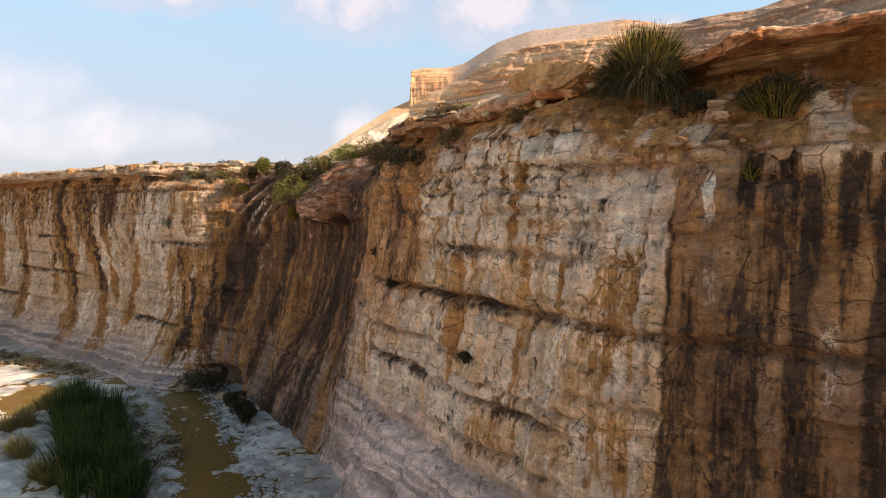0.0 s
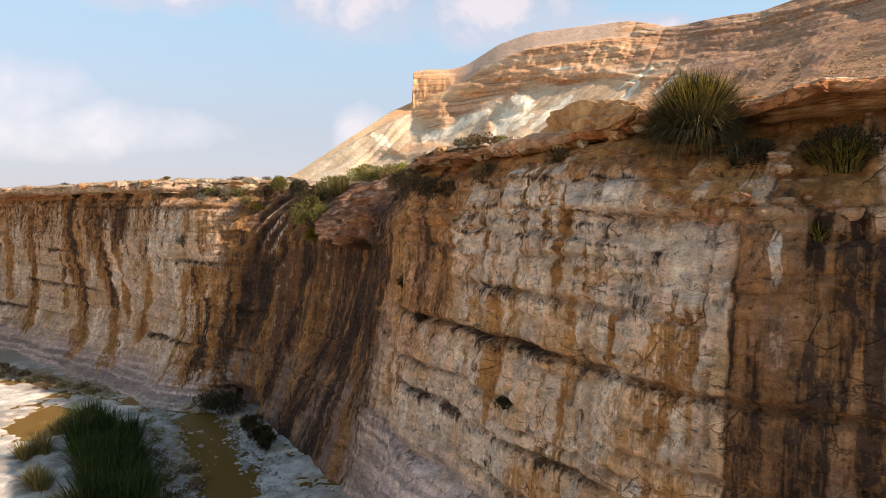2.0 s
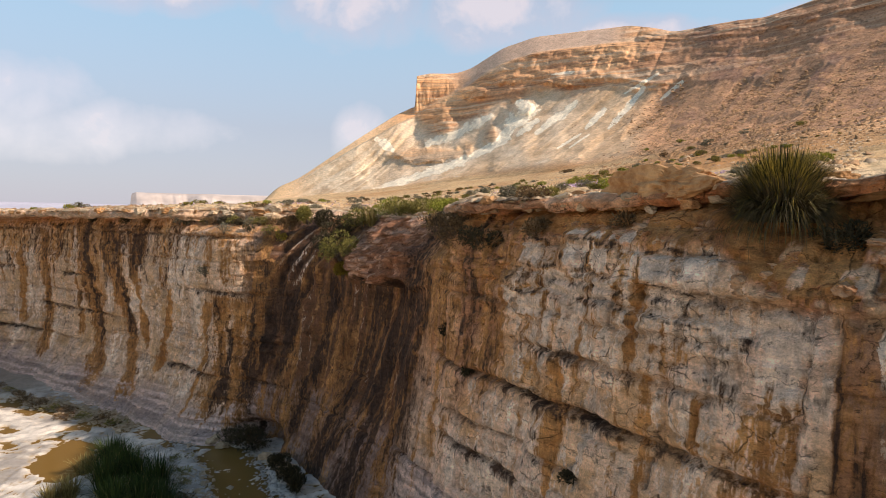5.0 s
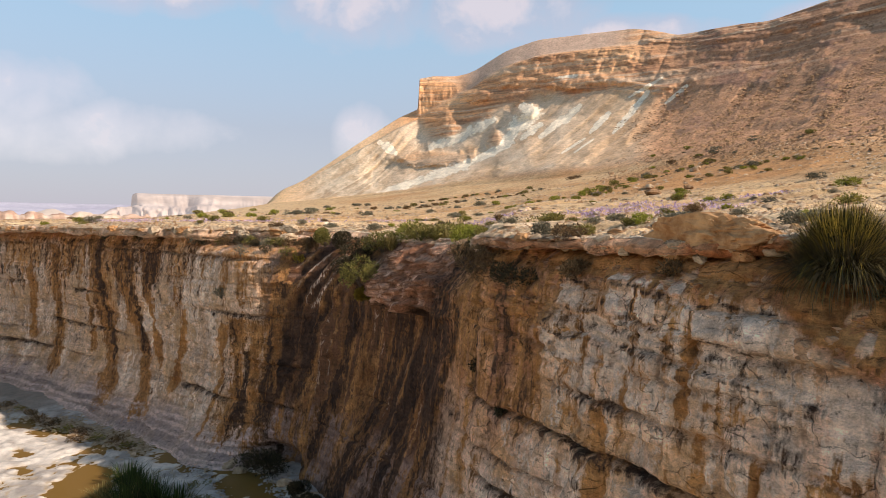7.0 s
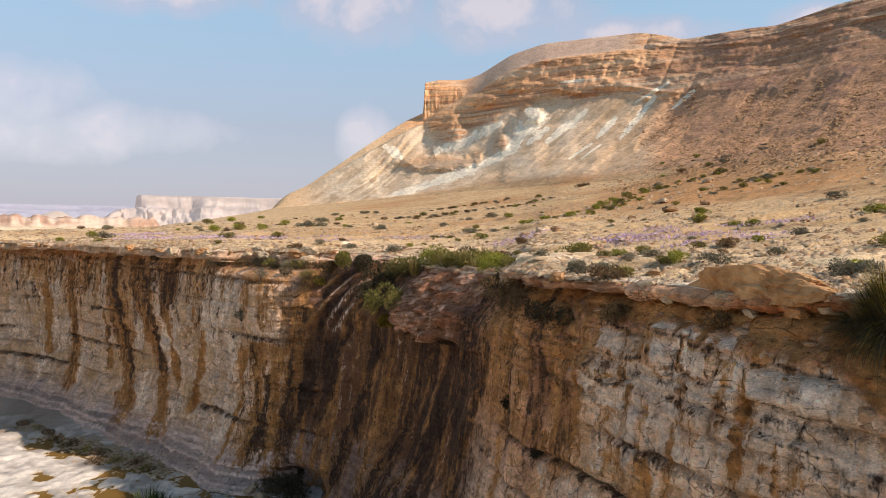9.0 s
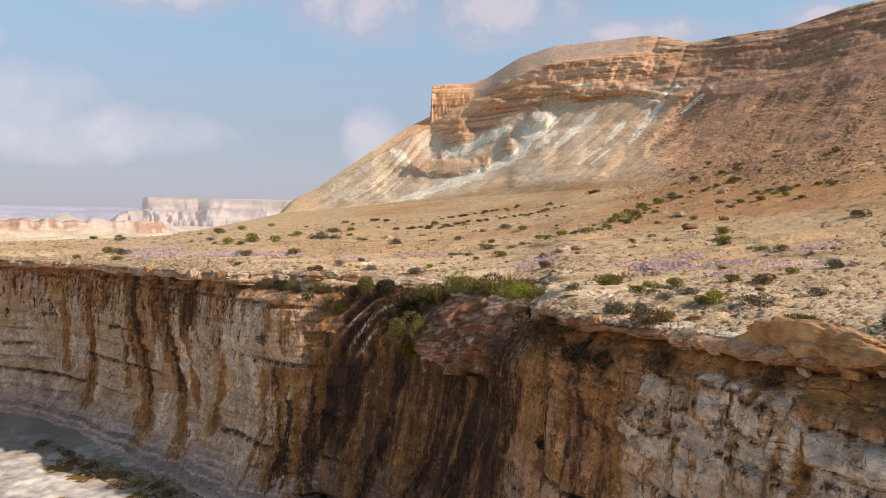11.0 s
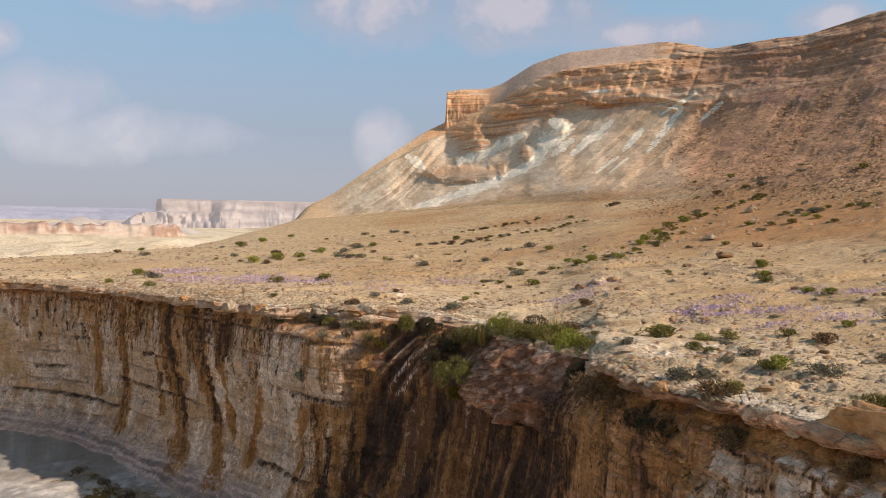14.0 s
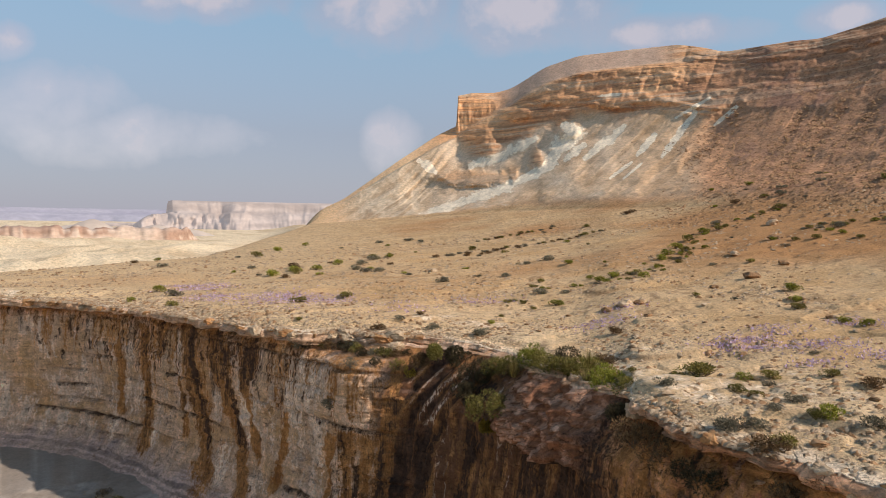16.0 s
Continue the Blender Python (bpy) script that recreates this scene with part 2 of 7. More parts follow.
        l.new(src, mk.inputs["A"])
        l.new(rp.outputs[0], mk.inputs["B"])
        return mk.outputs["Result"]

    colour_ = stained(col_.outputs["Color"], 2, (0.62, 0.45, 0.31), (0.89, 0.71, 0.535), 0.09)
    colour_ = stained(colour_, 0, (0.24, 0.094, 0.027), (0.60, 0.30, 0.102), 0.17)
    colour_ = stained(colour_, 1, (0.016, 0.011, 0.009), (0.12, 0.064, 0.036), 0.24)
    mx = n.new("ShaderNodeVectorMath")
    mx.operation = "SCALE"
    l.new(colour_, mx.inputs[0])
    l.new(value, mx.inputs["Scale"])
    l.new(mx.outputs[0], b.inputs["Base Color"])
    high = times(times(times(grain, 0.45), times(ragged_, 0.8), "ADD"), times(sand, 0.16), "ADD")
    high = times(high, times(flecks, -0.35), "ADD")
    high = times(high, times(hair, -0.4), "ADD")
    bp = n.new("ShaderNodeBump")
    bp.inputs["Strength"].default_value, bp.inputs["Distance"].default_value = 1.0, 0.16
    l.new(high, bp.inputs["Height"])
    l.new(bp.outputs[0], b.inputs["Normal"])
    return m


def hill_rock(name="hill_rock", fine_=1.0, lift=0.38):
    """Desert slope: level beds of brown and cream rock, white marl with ragged edges, and stony scree."""
    m, n, l, b = shader(name, 0.95, 0.1)
    tc = n.new("ShaderNodeTexCoord")

    def noise_of(sxy, sz_, detail, rough=0.6, dist=0.0):
        mp = n.new("ShaderNodeMapping")
        mp.inputs["Scale"].default_value = (sxy * fine_, sxy * fine_, sz_ * fine_)
        l.new(tc.outputs["Object"], mp.inputs[0])
        t = n.new("ShaderNodeTexNoise")
        t.inputs["Scale"].default_value, t.inputs["Detail"].default_value = 1.0, detail
        t.inputs["Roughness"].default_value, t.inputs["Distortion"].default_value = rough, dist
        l.new(mp.outputs[0], t.inputs["Vector"])
        return t.outputs["Fac"]

    def ranged(src, a, c, lo, hi):
        r = n.new("ShaderNodeMapRange")
        r.inputs["From Min"].default_value, r.inputs["From Max"].default_value = a, c
        r.inputs["To Min"].default_value, r.inputs["To Max"].default_value = lo, hi
        l.new(src, r.inputs["Value"])
        return r.outputs[0]

    def op(kind, p, q):
        k = n.new("ShaderNodeMath")
        k.operation = kind
        for i, v in enumerate((p, q)):
            if isinstance(v, float):
                k.inputs[i].default_value = v
            else:
                l.new(v, k.inputs[i])
        return k.outputs[0]

    def over(src, rgb, fac):
        k = n.new("ShaderNodeMix")
        k.data_type = "RGBA"
        l.new(fac, k.inputs["Factor"])
        l.new(src, k.inputs["A"])
        k.inputs["B"].default_value = (*rgb, 1)
        return k.outputs["Result"]

    tint = n.new("ShaderNodeVertexColor")
    tint.layer_name = "tint"
    marks_ = n.new("ShaderNodeVertexColor")
    marks_.layer_name = "marks"
    sep = n.new("ShaderNodeSeparateColor")
    l.new(marks_.outputs["Color"], sep.inputs[0])
    rock_, white_, stony = sep.outputs[0], sep.outputs[1], sep.outputs[2]
    ragged = noise_of(0.35, 0.5, 9.0, 0.68, 0.4)
    beds = noise_of(0.014, 0.55, 4.0, 0.62, 0.5)
    fine = noise_of(0.05, 1.9, 4.0, 0.6, 0.4)
    grain = noise_of(1.1, 1.4, 7.0, 0.68)
    stones = noise_of(2.3, 2.3, 3.0, 0.6)
    c = over(tint.outputs["Color"], (0.66, 0.47, 0.30), op("MULTIPLY", rock_, ranged(beds, 0.54, 0.58, 0.0, 0.75)))
    c = over(c, (0.36, 0.185, 0.10), op("MULTIPLY", rock_, ranged(beds, 0.46, 0.42, 0.0, 0.75)))
    c = over(c, (0.27, 0.14, 0.08), op("MULTIPLY", rock_, ranged(fine, 0.42, 0.37, 0.0, 0.6)))
    w = ranged(op("ADD", white_, op("MULTIPLY", op("SUBTRACT", ragged, 0.5), 1.5)), 0.42, 0.56, 0.0, 1.0)
    wide_ = ranged(op("ADD", white_, op("MULTIPLY", op("SUBTRACT", ragged, 0.5), 1.2)), 0.22, 0.40, 0.0, 1.0)
    c = over(c, (0.70, 0.54, 0.36), op("MULTIPLY", wide_, ranged(white_, 0.02, 0.12, 0.0, 0.85)))
    c = over(c, (0.93, 0.78, 0.55), op("MULTIPLY", w, ranged(white_, 0.02, 0.12, 0.0, 0.95)))
    value = op("MULTIPLY", ranged(grain, 0.3, 0.7, 0.74, 1.26), ranged(ragged, 0.3, 0.7, 0.90, 1.10))
    value = op("MULTIPLY", value, op("SUBTRACT", 1.0, op("MULTIPLY", stony, ranged(stones, 0.55, 0.62, 0.0, 0.42))))
    sc = n.new("ShaderNodeVectorMath")
    sc.operation = "SCALE"
    l.new(c, sc.inputs[0])
    l.new(value, sc.inputs["Scale"])
    l.new(sc.outputs[0], b.inputs["Base Color"])
    bp = n.new("ShaderNodeBump")
    bp.inputs["Strength"].default_value, bp.inputs["Distance"].default_value = 0.9, lift
    l.new(op("ADD", op("MULTIPLY", ragged, 0.7), op("ADD", op("MULTIPLY", grain, 0.4), op("MULTIPLY", op("MULTIPLY", rock_, fine), 0.5))), bp.inputs["Height"])
    l.new(bp.outputs[0], b.inputs["Normal"])
    return m


rock_mat = cliff_rock()
soil_mat = hill_rock("desert_soil", 5.0, 0.12)
hill_mat = hill_rock()
bed_mat = tinted_rock("river_bed", [(1.3, 1.0, 0.35), (6.0, 1.0, 0.4), (30.0, 1.0, 0.25)], 0.6, 0.85, 0.7, 1.3, 0.05)

# ---------------------------------------------------------------- the plan of the cliff
# The foot line of the wall at mid height, from beside the camera round the alcove into the distance.
PLAN = [(40, -34), (26, -16), (19, -5), (12.5, 3.6), (8.6, 7.2), (5.4, 9.35), (3.85, 10.35), (2.2, 12.4), (0.45, 15.0), (-0.1, 16.3), (-1.6, 18.6),
        (-2.5, 20.3), (-4.4, 22.9), (-6.6, 26.2), (-8.6, 28.6), (-10.2, 29.9), (-13.8, 31.5), (-15.4, 32.9), (-21, 36.8), (-28.9, 42), (-33.2, 44.2),
        (-36.9, 45.2), (-41, 45.6), (-46, 45.6), (-53, 46), (-66, 49), (-98, 60)]
HUB = np.array([-5.0, 1.5])             # the plateau fans out from here


def spline(points, per=60):
    p = np.array(points, float)
    p = np.vstack([2 * p[0] - p[1], p, 2 * p[-1] - p[-2]])
    out = []
    for i in range(1, len(p) - 2):
        t = np.linspace(0, 1, per, endpoint=False)[:, None]
        a, b, c, d = p[i - 1], p[i], p[i + 1], p[i + 2]
        out.append(0.5 * (2 * b + (c - a) * t + (2 * a - 5 * b + 4 * c - d) * t ** 2 + (3 * b - a - 3 * c + d) * t ** 3))
    return np.vstack(out + [p[-2][None]])


curve = spline(PLAN)
arc = np.r_[0, np.cumsum(np.hypot(*np.diff(curve, axis=0).T))]
zero = np.argmin(np.hypot(*(curve - np.array(PLAN[6])).T))
arc -= arc[zero]                        # s = 0 at the edge of the great rust stain
marks = np.r_[np.arange(arc[0], -12, 0.8), np.arange(-12, -4, 0.12), np.arange(-4, 13, 0.042), np.arange(13, 54, 0.075), np.arange(54, 75, 0.25),
              np.arange(75, arc[-1], 1.0)]
S = marks
CX, CY = np.interp(S, arc, curve[:, 0]), np.interp(S, arc, curve[:, 1])
# normals towards the canyon, smoothed so that they never cross
fine = np.arange(arc[0], arc[-1], 0.1)
fx, fy = np.interp(fine, arc, curve[:, 0]), np.interp(fine, arc, curve[:, 1])
tx, ty = np.gradient(fx), np.gradient(fy)
kern = np.hanning(45)
kern /= kern.sum()
nx_, ny_ = np.convolve(np.pad(-ty, 22, "edge"), kern, "valid"), np.convolve(np.pad(tx, 22, "edge"), kern, "valid")
ln = np.hypot(nx_, ny_)
NX, NY = np.interp(S, fine, nx_ / ln), np.interp(S, fine, ny_ / ln)
RX, RY = CX - HUB[0], CY - HUB[1]
RL = np.hypot(RX, RY)
UX, UY = RX / RL, RY / RL               # outwards over the plateau

near_w = 1 - smooth(S, 10.5, 15.0)
far_w = smooth(S, 22.5, 28.0)
mid_w = 1 - near_w - far_w
LIP_Z = np.interp(S, [-30, -6, -1.2, 0.2, 2.6, 4.5, 12, 14.5, 17, 22, 25, 30, 36, 42, 50, 60], [11.5, 11.35, 11.3, 11.15, 11.15, 11.0, 10.92, 10.75, 10.6, 10.6, 10.75, 10.72, 10.62, 10.58, 10.45, 10.5])
LIP_OFF = np.interp(S, [-30, -2, 0.5, 4, 6, 7, 8, 9, 10, 11, 12.4, 13.2, 14, 17, 21, 23, 25, 26.4, 28, 29.7, 30.6, 32, 40, 46, 60],
                    [-0.9, -0.9, -1.3, -1.15, -1.0, -0.85, -0.55, -0.45, -0.4, -0.5, -0.95, -1.3, -2.4, -3.3, -3.6, -3.1, -2.7, -2.0, -1.8, -1.5, 0.1, 0.5, 0.8, 1.2, 1.3])
RIM_OFF, RIM_LEVEL = LIP_OFF.copy(), LIP_Z.copy()
LIP_OFF = LIP_OFF + 0.26 * fbm(S * 0.8, S * 0 + 3.3, octaves=4, seed=5) + 0.22 * (smooth(vnoise(S * 1.3, S * 0 + 9.0, seed=8), -0.08, 0.08) - 0.5) * (1 - mid_w)
LIP_Z = LIP_Z + 0.10 * fbm(S * 0.5, S * 0 + 7.7, octaves=4, seed=6)


def wall_profile(s, z):
    """How far the wall stands out towards the canyon at height z."""
    near = np.interp(z, [-0.6, 0.2, 1.5, 2.55, 2.75, 4, 6.3, 8, 9.3, 10.2, 10.6, 11, 12], [2.9, 2.3, 1.35, 0.85, 0.45, 0.3, 0, -0.1, -0.4, -1.3, -2.0, -2.2, -2.4])
    upright = np.interp(z, [8, 9.3, 10.0, 10.4, 10.6, 10.75, 11, 12], [-0.1, -0.2, -0.45, -0.72, -1.0, -1.55, -1.9, -2.2])
    near = near + np.where(z > 8, upright - near, 0) * smooth(s, 0.9, 2.0)
    steep = np.interp(z, [-0.6, 0.2, 1.5, 2.55, 2.75], [1.3, 1.0, 0.7, 0.5, 0.45])
    near = near + np.where(z < 2.75, steep - near, 0) * smooth(s, 8.0, 11.5)
    mid = np.interp(z, [-0.6, 0.2, 1.5, 2.6, 4, 6.3, 7.4, 8.2, 9.0, 10.0, 11, 12], [1.2, 0.8, 0.35, 0.15, -0.05, -0.5, -0.7, -0.7, -0.9, -2.0, -3.4, -4])
    far = np.interp(z, [-0.6, 0.2, 0.9, 1.55, 1.75, 2.6, 4, 6, 7.6, 9.5, 10.2, 12], [3.0, 1.9, 1.2, 0.78, 0.66, 0.34, 0.08, 0.15, 0.28, 0.05, -0.3, -0.5])
    # the far wall leans back under the brush beside the alcove
    far = far - np.interp(s, [24, 25, 26.4, 28, 29.7, 30.8], [1.0, 1.6, 1.7, 1.7, 1.4, 0]) * np.interp(z, [9.6, 9.85, 10.1, 10.3], [0, 0.3, 0.85, 1])
    nw, fw = 1 - smooth(s, 10.5, 15.0), smooth(s, 22.5, 28.0)
    return near * nw + far * fw + mid * (1 - nw - fw)


# strata: the heights of the joints between beds, with the depth of each groove and the stretch of wall on which it shows
NEAR_JOINTS = [(6.30, 0.20, -9, 12), (7.45, 0.14, 0.5, 8), (5.05, 0.08, -4, 12), (4.25, 0.12, 2, 12), (3.35, 0.08, 0, 12), (2.72, 0.16, 3, 14), (8.35, 0.06, -1, 12),
          (9.1, 0.07, -4, 12), (6.65, 0.06, -8, 3), (7.9, 0.05, -6, 6), (5.6, 0.06, -8, 2), (4.6, 0.06, -8, 6)]
FAR_JOINTS = [(6.75, 0.10, 24, 56), (5.6, 0.07, 26, 56), (4.55, 0.10, 24, 56), (3.6, 0.08, 24, 56), (2.75, 0.12, 24, 58), (1.75, 0.07, 25, 58), (8.2, 0.06, 25, 56),
          (1.2, 0.06, 25, 58), (0.75, 0.06, 25, 58), (9.4, 0.08, 24, 56), (6.2, 0.06, 11, 25), (4.0, 0.06, 11, 25), (2.4, 0.07, 12, 25)]


def block_noise(s, z, seed, tall=0.55, wide=1.1):
    """An offset for each block of rock: beds of uneven height, split by upright joints. Returns the offset and how near a joint is."""
    zz = z / tall + 0.35 * vnoise(s * 0.15, z * 0.0 + 2.2, seed=seed + 1)
    bed = np.floor(zz)
    ss = s / wide + lattice(bed.astype(np.int64), np.int64(3), np.int64(0), seed) * 7 + 0.12 * vnoise(s * 1.2, z * 1.4, seed=seed + 2)
    cell = np.floor(ss)
    value = lattice(bed.astype(np.int64), cell.astype(np.int64), np.int64(5), seed) * 2 - 1
    edge = np.minimum(np.minimum(zz - bed, 1 - zz + bed) * tall, np.minimum(ss - cell, 1 - ss + cell) * wide)
    return value, edge


rows_wall, rows_under, rows_lip, rows_top = 290, 12, 16, 44
ss = S[None, :]
UNDER_Z = LIP_Z - np.interp(S, [-6, 0, 4, 12, 16, 22, 25, 60], [0.28, 0.28, 0.28, 0.34, 0.2, 0.2, 0.44, 0.44]) * (1 + 0.35 * fbm(S * 0.9, S * 0 + 1.2, octaves=3, seed=12))
v = np.linspace(0, 1, rows_wall)[:, None]
wz = -0.6 + (UNDER_Z[None] + 0.6) * v
woff = wall_profile(ss, wz)
# lower relief on the wall
lean = 0.12 * vnoise(ss * 0.0 + 4.4, wz * 0.5, seed=20)
flute = fbm(ss * 0.55 + lean * 3, wz * 0.10, octaves=4, seed=21)
rel = 0.34 * flute + 0.10 * fbm(ss * 1.6, wz * 1.1, octaves=4, seed=22) + 0.06 * fbm(ss * 4, wz * 5, octaves=4, seed=23)
val, edge = block_noise(ss, wz, 40)
val2, edge2 = block_noise(ss, wz, 47, 0.23, 0.45)
blocky = np.clip(0.5 + 0.9 * fbm(ss * 0.35, wz * 0.45, octaves=3, seed=24), 0.1, 1) * (1 - 0.6 * mid_w[None])
rel = rel + blocky * (0.11 * val + 0.045 * val2 - 0.05 * (1 - smooth(edge, 0.0, 0.06)) * (vnoise(ss * 0.9, wz * 1.2, seed=25) > 0) - 0.02 * (1 - smooth(edge2, 0, 0.035)))
# great blocks with rounded shoulders, parted by upright and level joints
big_v, big_e = block_noise(ss + 0.10 * vnoise(wz * 0.8, ss * 0 + 1.0, seed=65), wz, 63, 1.15, 1.35)
small_v, small_e = block_noise(ss + 0.06 * vnoise(wz * 1.6, ss * 0 + 1.0, seed=66), wz + 0.05 * vnoise(ss * 1.4, wz * 0.5, seed=67), 64, 0.52, 0.75)
upper = smooth(wz, 7.4, 8.6) * near_w[None]
pillow = near_w[None] * (0.22 + 0.5 * upper) + 0.25 * far_w[None]
gone = smooth(fbm(ss * 0.5, wz * 0.5, octaves=3, seed=68), -0.25, 0.25)
rel = rel + pillow * (0.17 * big_v * (0.5 + 0.5 * gone) - 0.16 * (1 - smooth(big_e, 0.0, 0.20)) * gone)
rel = rel + (0.75 * upper + 0.2 * far_w[None]) * (0.12 * small_v - 0.14 * (1 - smooth(small_e, 0.0, 0.15))) * (1 - 0.5 * gone)
seam = np.maximum((1 - smooth(big_e, 0.01, 0.05)) * gone * pillow, (1 - smooth(small_e, 0.01, 0.04)) * (1 - gone) * upper) * 0.75
under_dark = np.zeros_like(woff)
# upright fissures: place, top, foot, step between the two sides
for i, (s0, top, foot, jut) in enumerate(((0.30, 9.3, 5.2, 0.10), (1.36, 9.2, 7.3, -0.06), (2.0, 9.6, 6.4, 0.10), (3.05, 7.6, 4.4, -0.05), (4.15, 9.8, 6.5, 0.12), (5.7, 9.7, 5.2, -0.12), (6.7, 6.4, 3.4, 0.06),
                                          (8.3, 9.4, 6.4, 0.10), (10.0, 9.0, 5.0, 0.12), (29.8, 9.4, 5.0, 0.08), (33.0, 8.6, 4.4, -0.08), (40.2, 9.0, 4.6, 0.08), (45.0, 9.2, 3.0, 0.08))):
    c = s0 + 0.10 * fbm(wz * 0.9, ss * 0 + s0, octaves=3, seed=260 + i) + 0.16 * (block_noise(wz * 0 + s0, wz, 262 + i, 0.6, 9.0)[0])
    span = smooth(wz, foot - 0.2, foot + 0.3) * (1 - smooth(wz, top - 0.3, top + 0.2))
    d = ss - c
    rel = rel + span * (jut * smooth(-d, -0.02, 0.05) * np.exp(-np.clip(-d, 0, None) / 1.2) - 0.10 * np.exp(-(d / 0.05) ** 2))
    seam = np.maximum(seam, span * np.exp(-(d / 0.04) ** 2) * np.clip(0.4 + 1.2 * vnoise(wz * 1.3, ss * 0 + s0, seed=270 + i), 0, 0.9))
crack = np.zeros_like(woff)
for jz, depth, s0, s1 in NEAR_JOINTS + FAR_JOINTS:
    here = smooth(ss, s0 - 1.0, s0 + 0.4) * (1 - smooth(ss, s1 - 0.6, s1 + 0.8))
    line = jz + 0.09 * fbm(ss * 0.35, ss * 0 + jz, octaves=3, seed=26) + 0.02 * vnoise(ss * 5, ss * 0 + jz, seed=27)
    gate = np.clip(0.55 + 1.3 * vnoise(ss * 0.33, ss * 0 + jz * 3.7, seed=28) + (0.6 if depth > 0.13 else 0), 0.65 if depth > 0.18 else 0.35 * (s0 > 20), 1)
    half = 0.04 + 0.02 * (s0 > 20) + depth * 0.30 * (0.6 + 0.6 * np.abs(vnoise(ss * 1.3, ss * 0 + jz, seed=29)))
    g = here * gate * np.exp(-((wz - line) / half) ** 2)
    crack = np.maximum(crack, g * min(1, depth / 0.14))
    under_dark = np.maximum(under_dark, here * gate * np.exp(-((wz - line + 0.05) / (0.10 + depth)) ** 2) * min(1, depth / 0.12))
    rel = rel - depth * 1.5 * g + 0.45 * depth * here * gate * np.exp(-((wz - line - 0.2) / 0.22) ** 2) * (wz > line)
foot_step = (1 - smooth(wz, 1.5, 2.2)) * np.clip(near_w + far_w, 0.2, 1)[None]
lev = (wz + 0.07 * fbm(ss * 0.3, wz * 0 + 2.0, octaves=3, seed=31)) / 0.27
rel = rel + foot_step * (0.09 - 0.05 * far_w[None]) * (0.5 - (lev - np.floor(lev)))
# soft weathered band beneath the cap of the near wall, with broken lumps
lump = smooth(wz - 1.0 * smooth(ss, 0.9, 2.2), 9.0, 9.7) * near_w[None]
rel = rel + lump * (0.16 * np.abs(fbm(ss * 1.7, wz * 2.4, octaves=4, seed=30)) + 0.12 * block_noise(ss, wz, 61, 0.5, 0.8)[0] - 0.1)
# the slumped tongue of debris that hangs over the alcove
tongue = smooth(ss, 13.6, 15.6) * (1 - smooth(ss, 18.8, 20.4))
tip = 8.0 + 0.35 * vnoise(ss * 0.9, ss * 0 + 0.5, seed=33) + 0.12 * vnoise(ss * 3.1, ss * 0, seed=34) + 0.10 * (ss - 15.4) ** 2 * 0.22
body = tongue * smooth(wz, tip - 0.08, tip + 0.16)
rel = rel + body * np.interp(wz, [7.4, 8.2, 9.3, 10.5, 11], [0.26, 0.32, 0.38, 0.55, 0.5]) + body * (0.34 * fbm(ss * 1.3, wz * 1.5, octaves=5, seed=35) + 0.16 * block_noise(ss, wz, 39, 0.35, 0.5)[0] + 0.16 * block_noise(ss + 0.2 * vnoise(wz * 3, ss * 2, seed=139), wz + 0.15 * vnoise(ss * 3, wz, seed=140), 137, 0.2, 0.26)[0] + 0.14 * ridged(ss * 1.6, wz * 2.2, 3, 135))
# the hollow under the tongue
rel = rel - 0.95 * np.exp(-((ss - 18.2) / 3.2) ** 2) * smooth(wz, 1.2, 4.5) * (1 - smooth(wz, tip - 0.15, tip + 0.1))
# folds of the rounded lip beside it
fold = (ss - 23.8 + np.where(wz > 7.8, 0.55, 0.1) * (wz - 7.8)) / 0.66
rel = rel + 0.10 * np.sin(fold * 2 * math.pi + 0.8 * vnoise(ss * 0.8, wz * 0.5, seed=136)) * np.exp(-((ss - 23.4) / 1.5) ** 4) * smooth(wz, 6.6, 7.4) * (1 - smooth(wz, 9.6, 10.2))
# pocket at the foot of the alcove (a low cave)
cave = np.exp(-(((ss - 24.6) / 1.5) ** 2 + ((wz - 0.35) / 0.75) ** 2) ** 1.5)
rel = rel - 1.6 * cave
woff = woff + rel
last = woff[-1]

uv = np.linspace(0, 1, rows_under + 1)[1:, None]
lip_reach = np.maximum(LIP_OFF, last - 0.4)
uoff = last + (lip_reach - last) * uv + 0.05 * fbm(ss * 2.5, uv * 3, octaves=3, seed=36)
uz = UNDER_Z[None] + 0.10 * np.sin(uv * math.pi) + 0.05 * fbm(ss * 2.0, uv * 2, octaves=3, seed=37)
lv = np.linspace(0, 1, rows_lip + 1)[1:, None]
thick = LIP_Z - UNDER_Z
lrel = 0.06 * fbm(ss * 5.5, lv * 4, octaves=3, seed=138) + 0.10 * fbm(ss * 1.8, lv * 1.6, octaves=4, seed=38) + 0.09 * block_noise(ss, lv * thick[None] + 0.0 * ss, 71, 0.16, 0.5)[0] + 0.10 * block_noise(ss, lv * thick[None] + 0.0 * ss, 72, 0.3, 1.1)[0]
loff = lip_reach[None] + 0.10 * np.sin(lv * math.pi) - 0.10 * lv ** 3 + lrel
lz = uz[-1][None] + (LIP_Z[None] - uz[-1][None]) * lv
tv = np.linspace(0, 1, rows_top + 1)[1:, None]
top_d = 2.4 * tv ** 1.5


# ---------------------------------------------------------------- plateau and hill: height over the plan
def fan(x, y):
    dx, dy = x - HUB[0], y - HUB[1]
    return np.degrees(np.arctan2(dx, dy)), np.hypot(dx, dy)


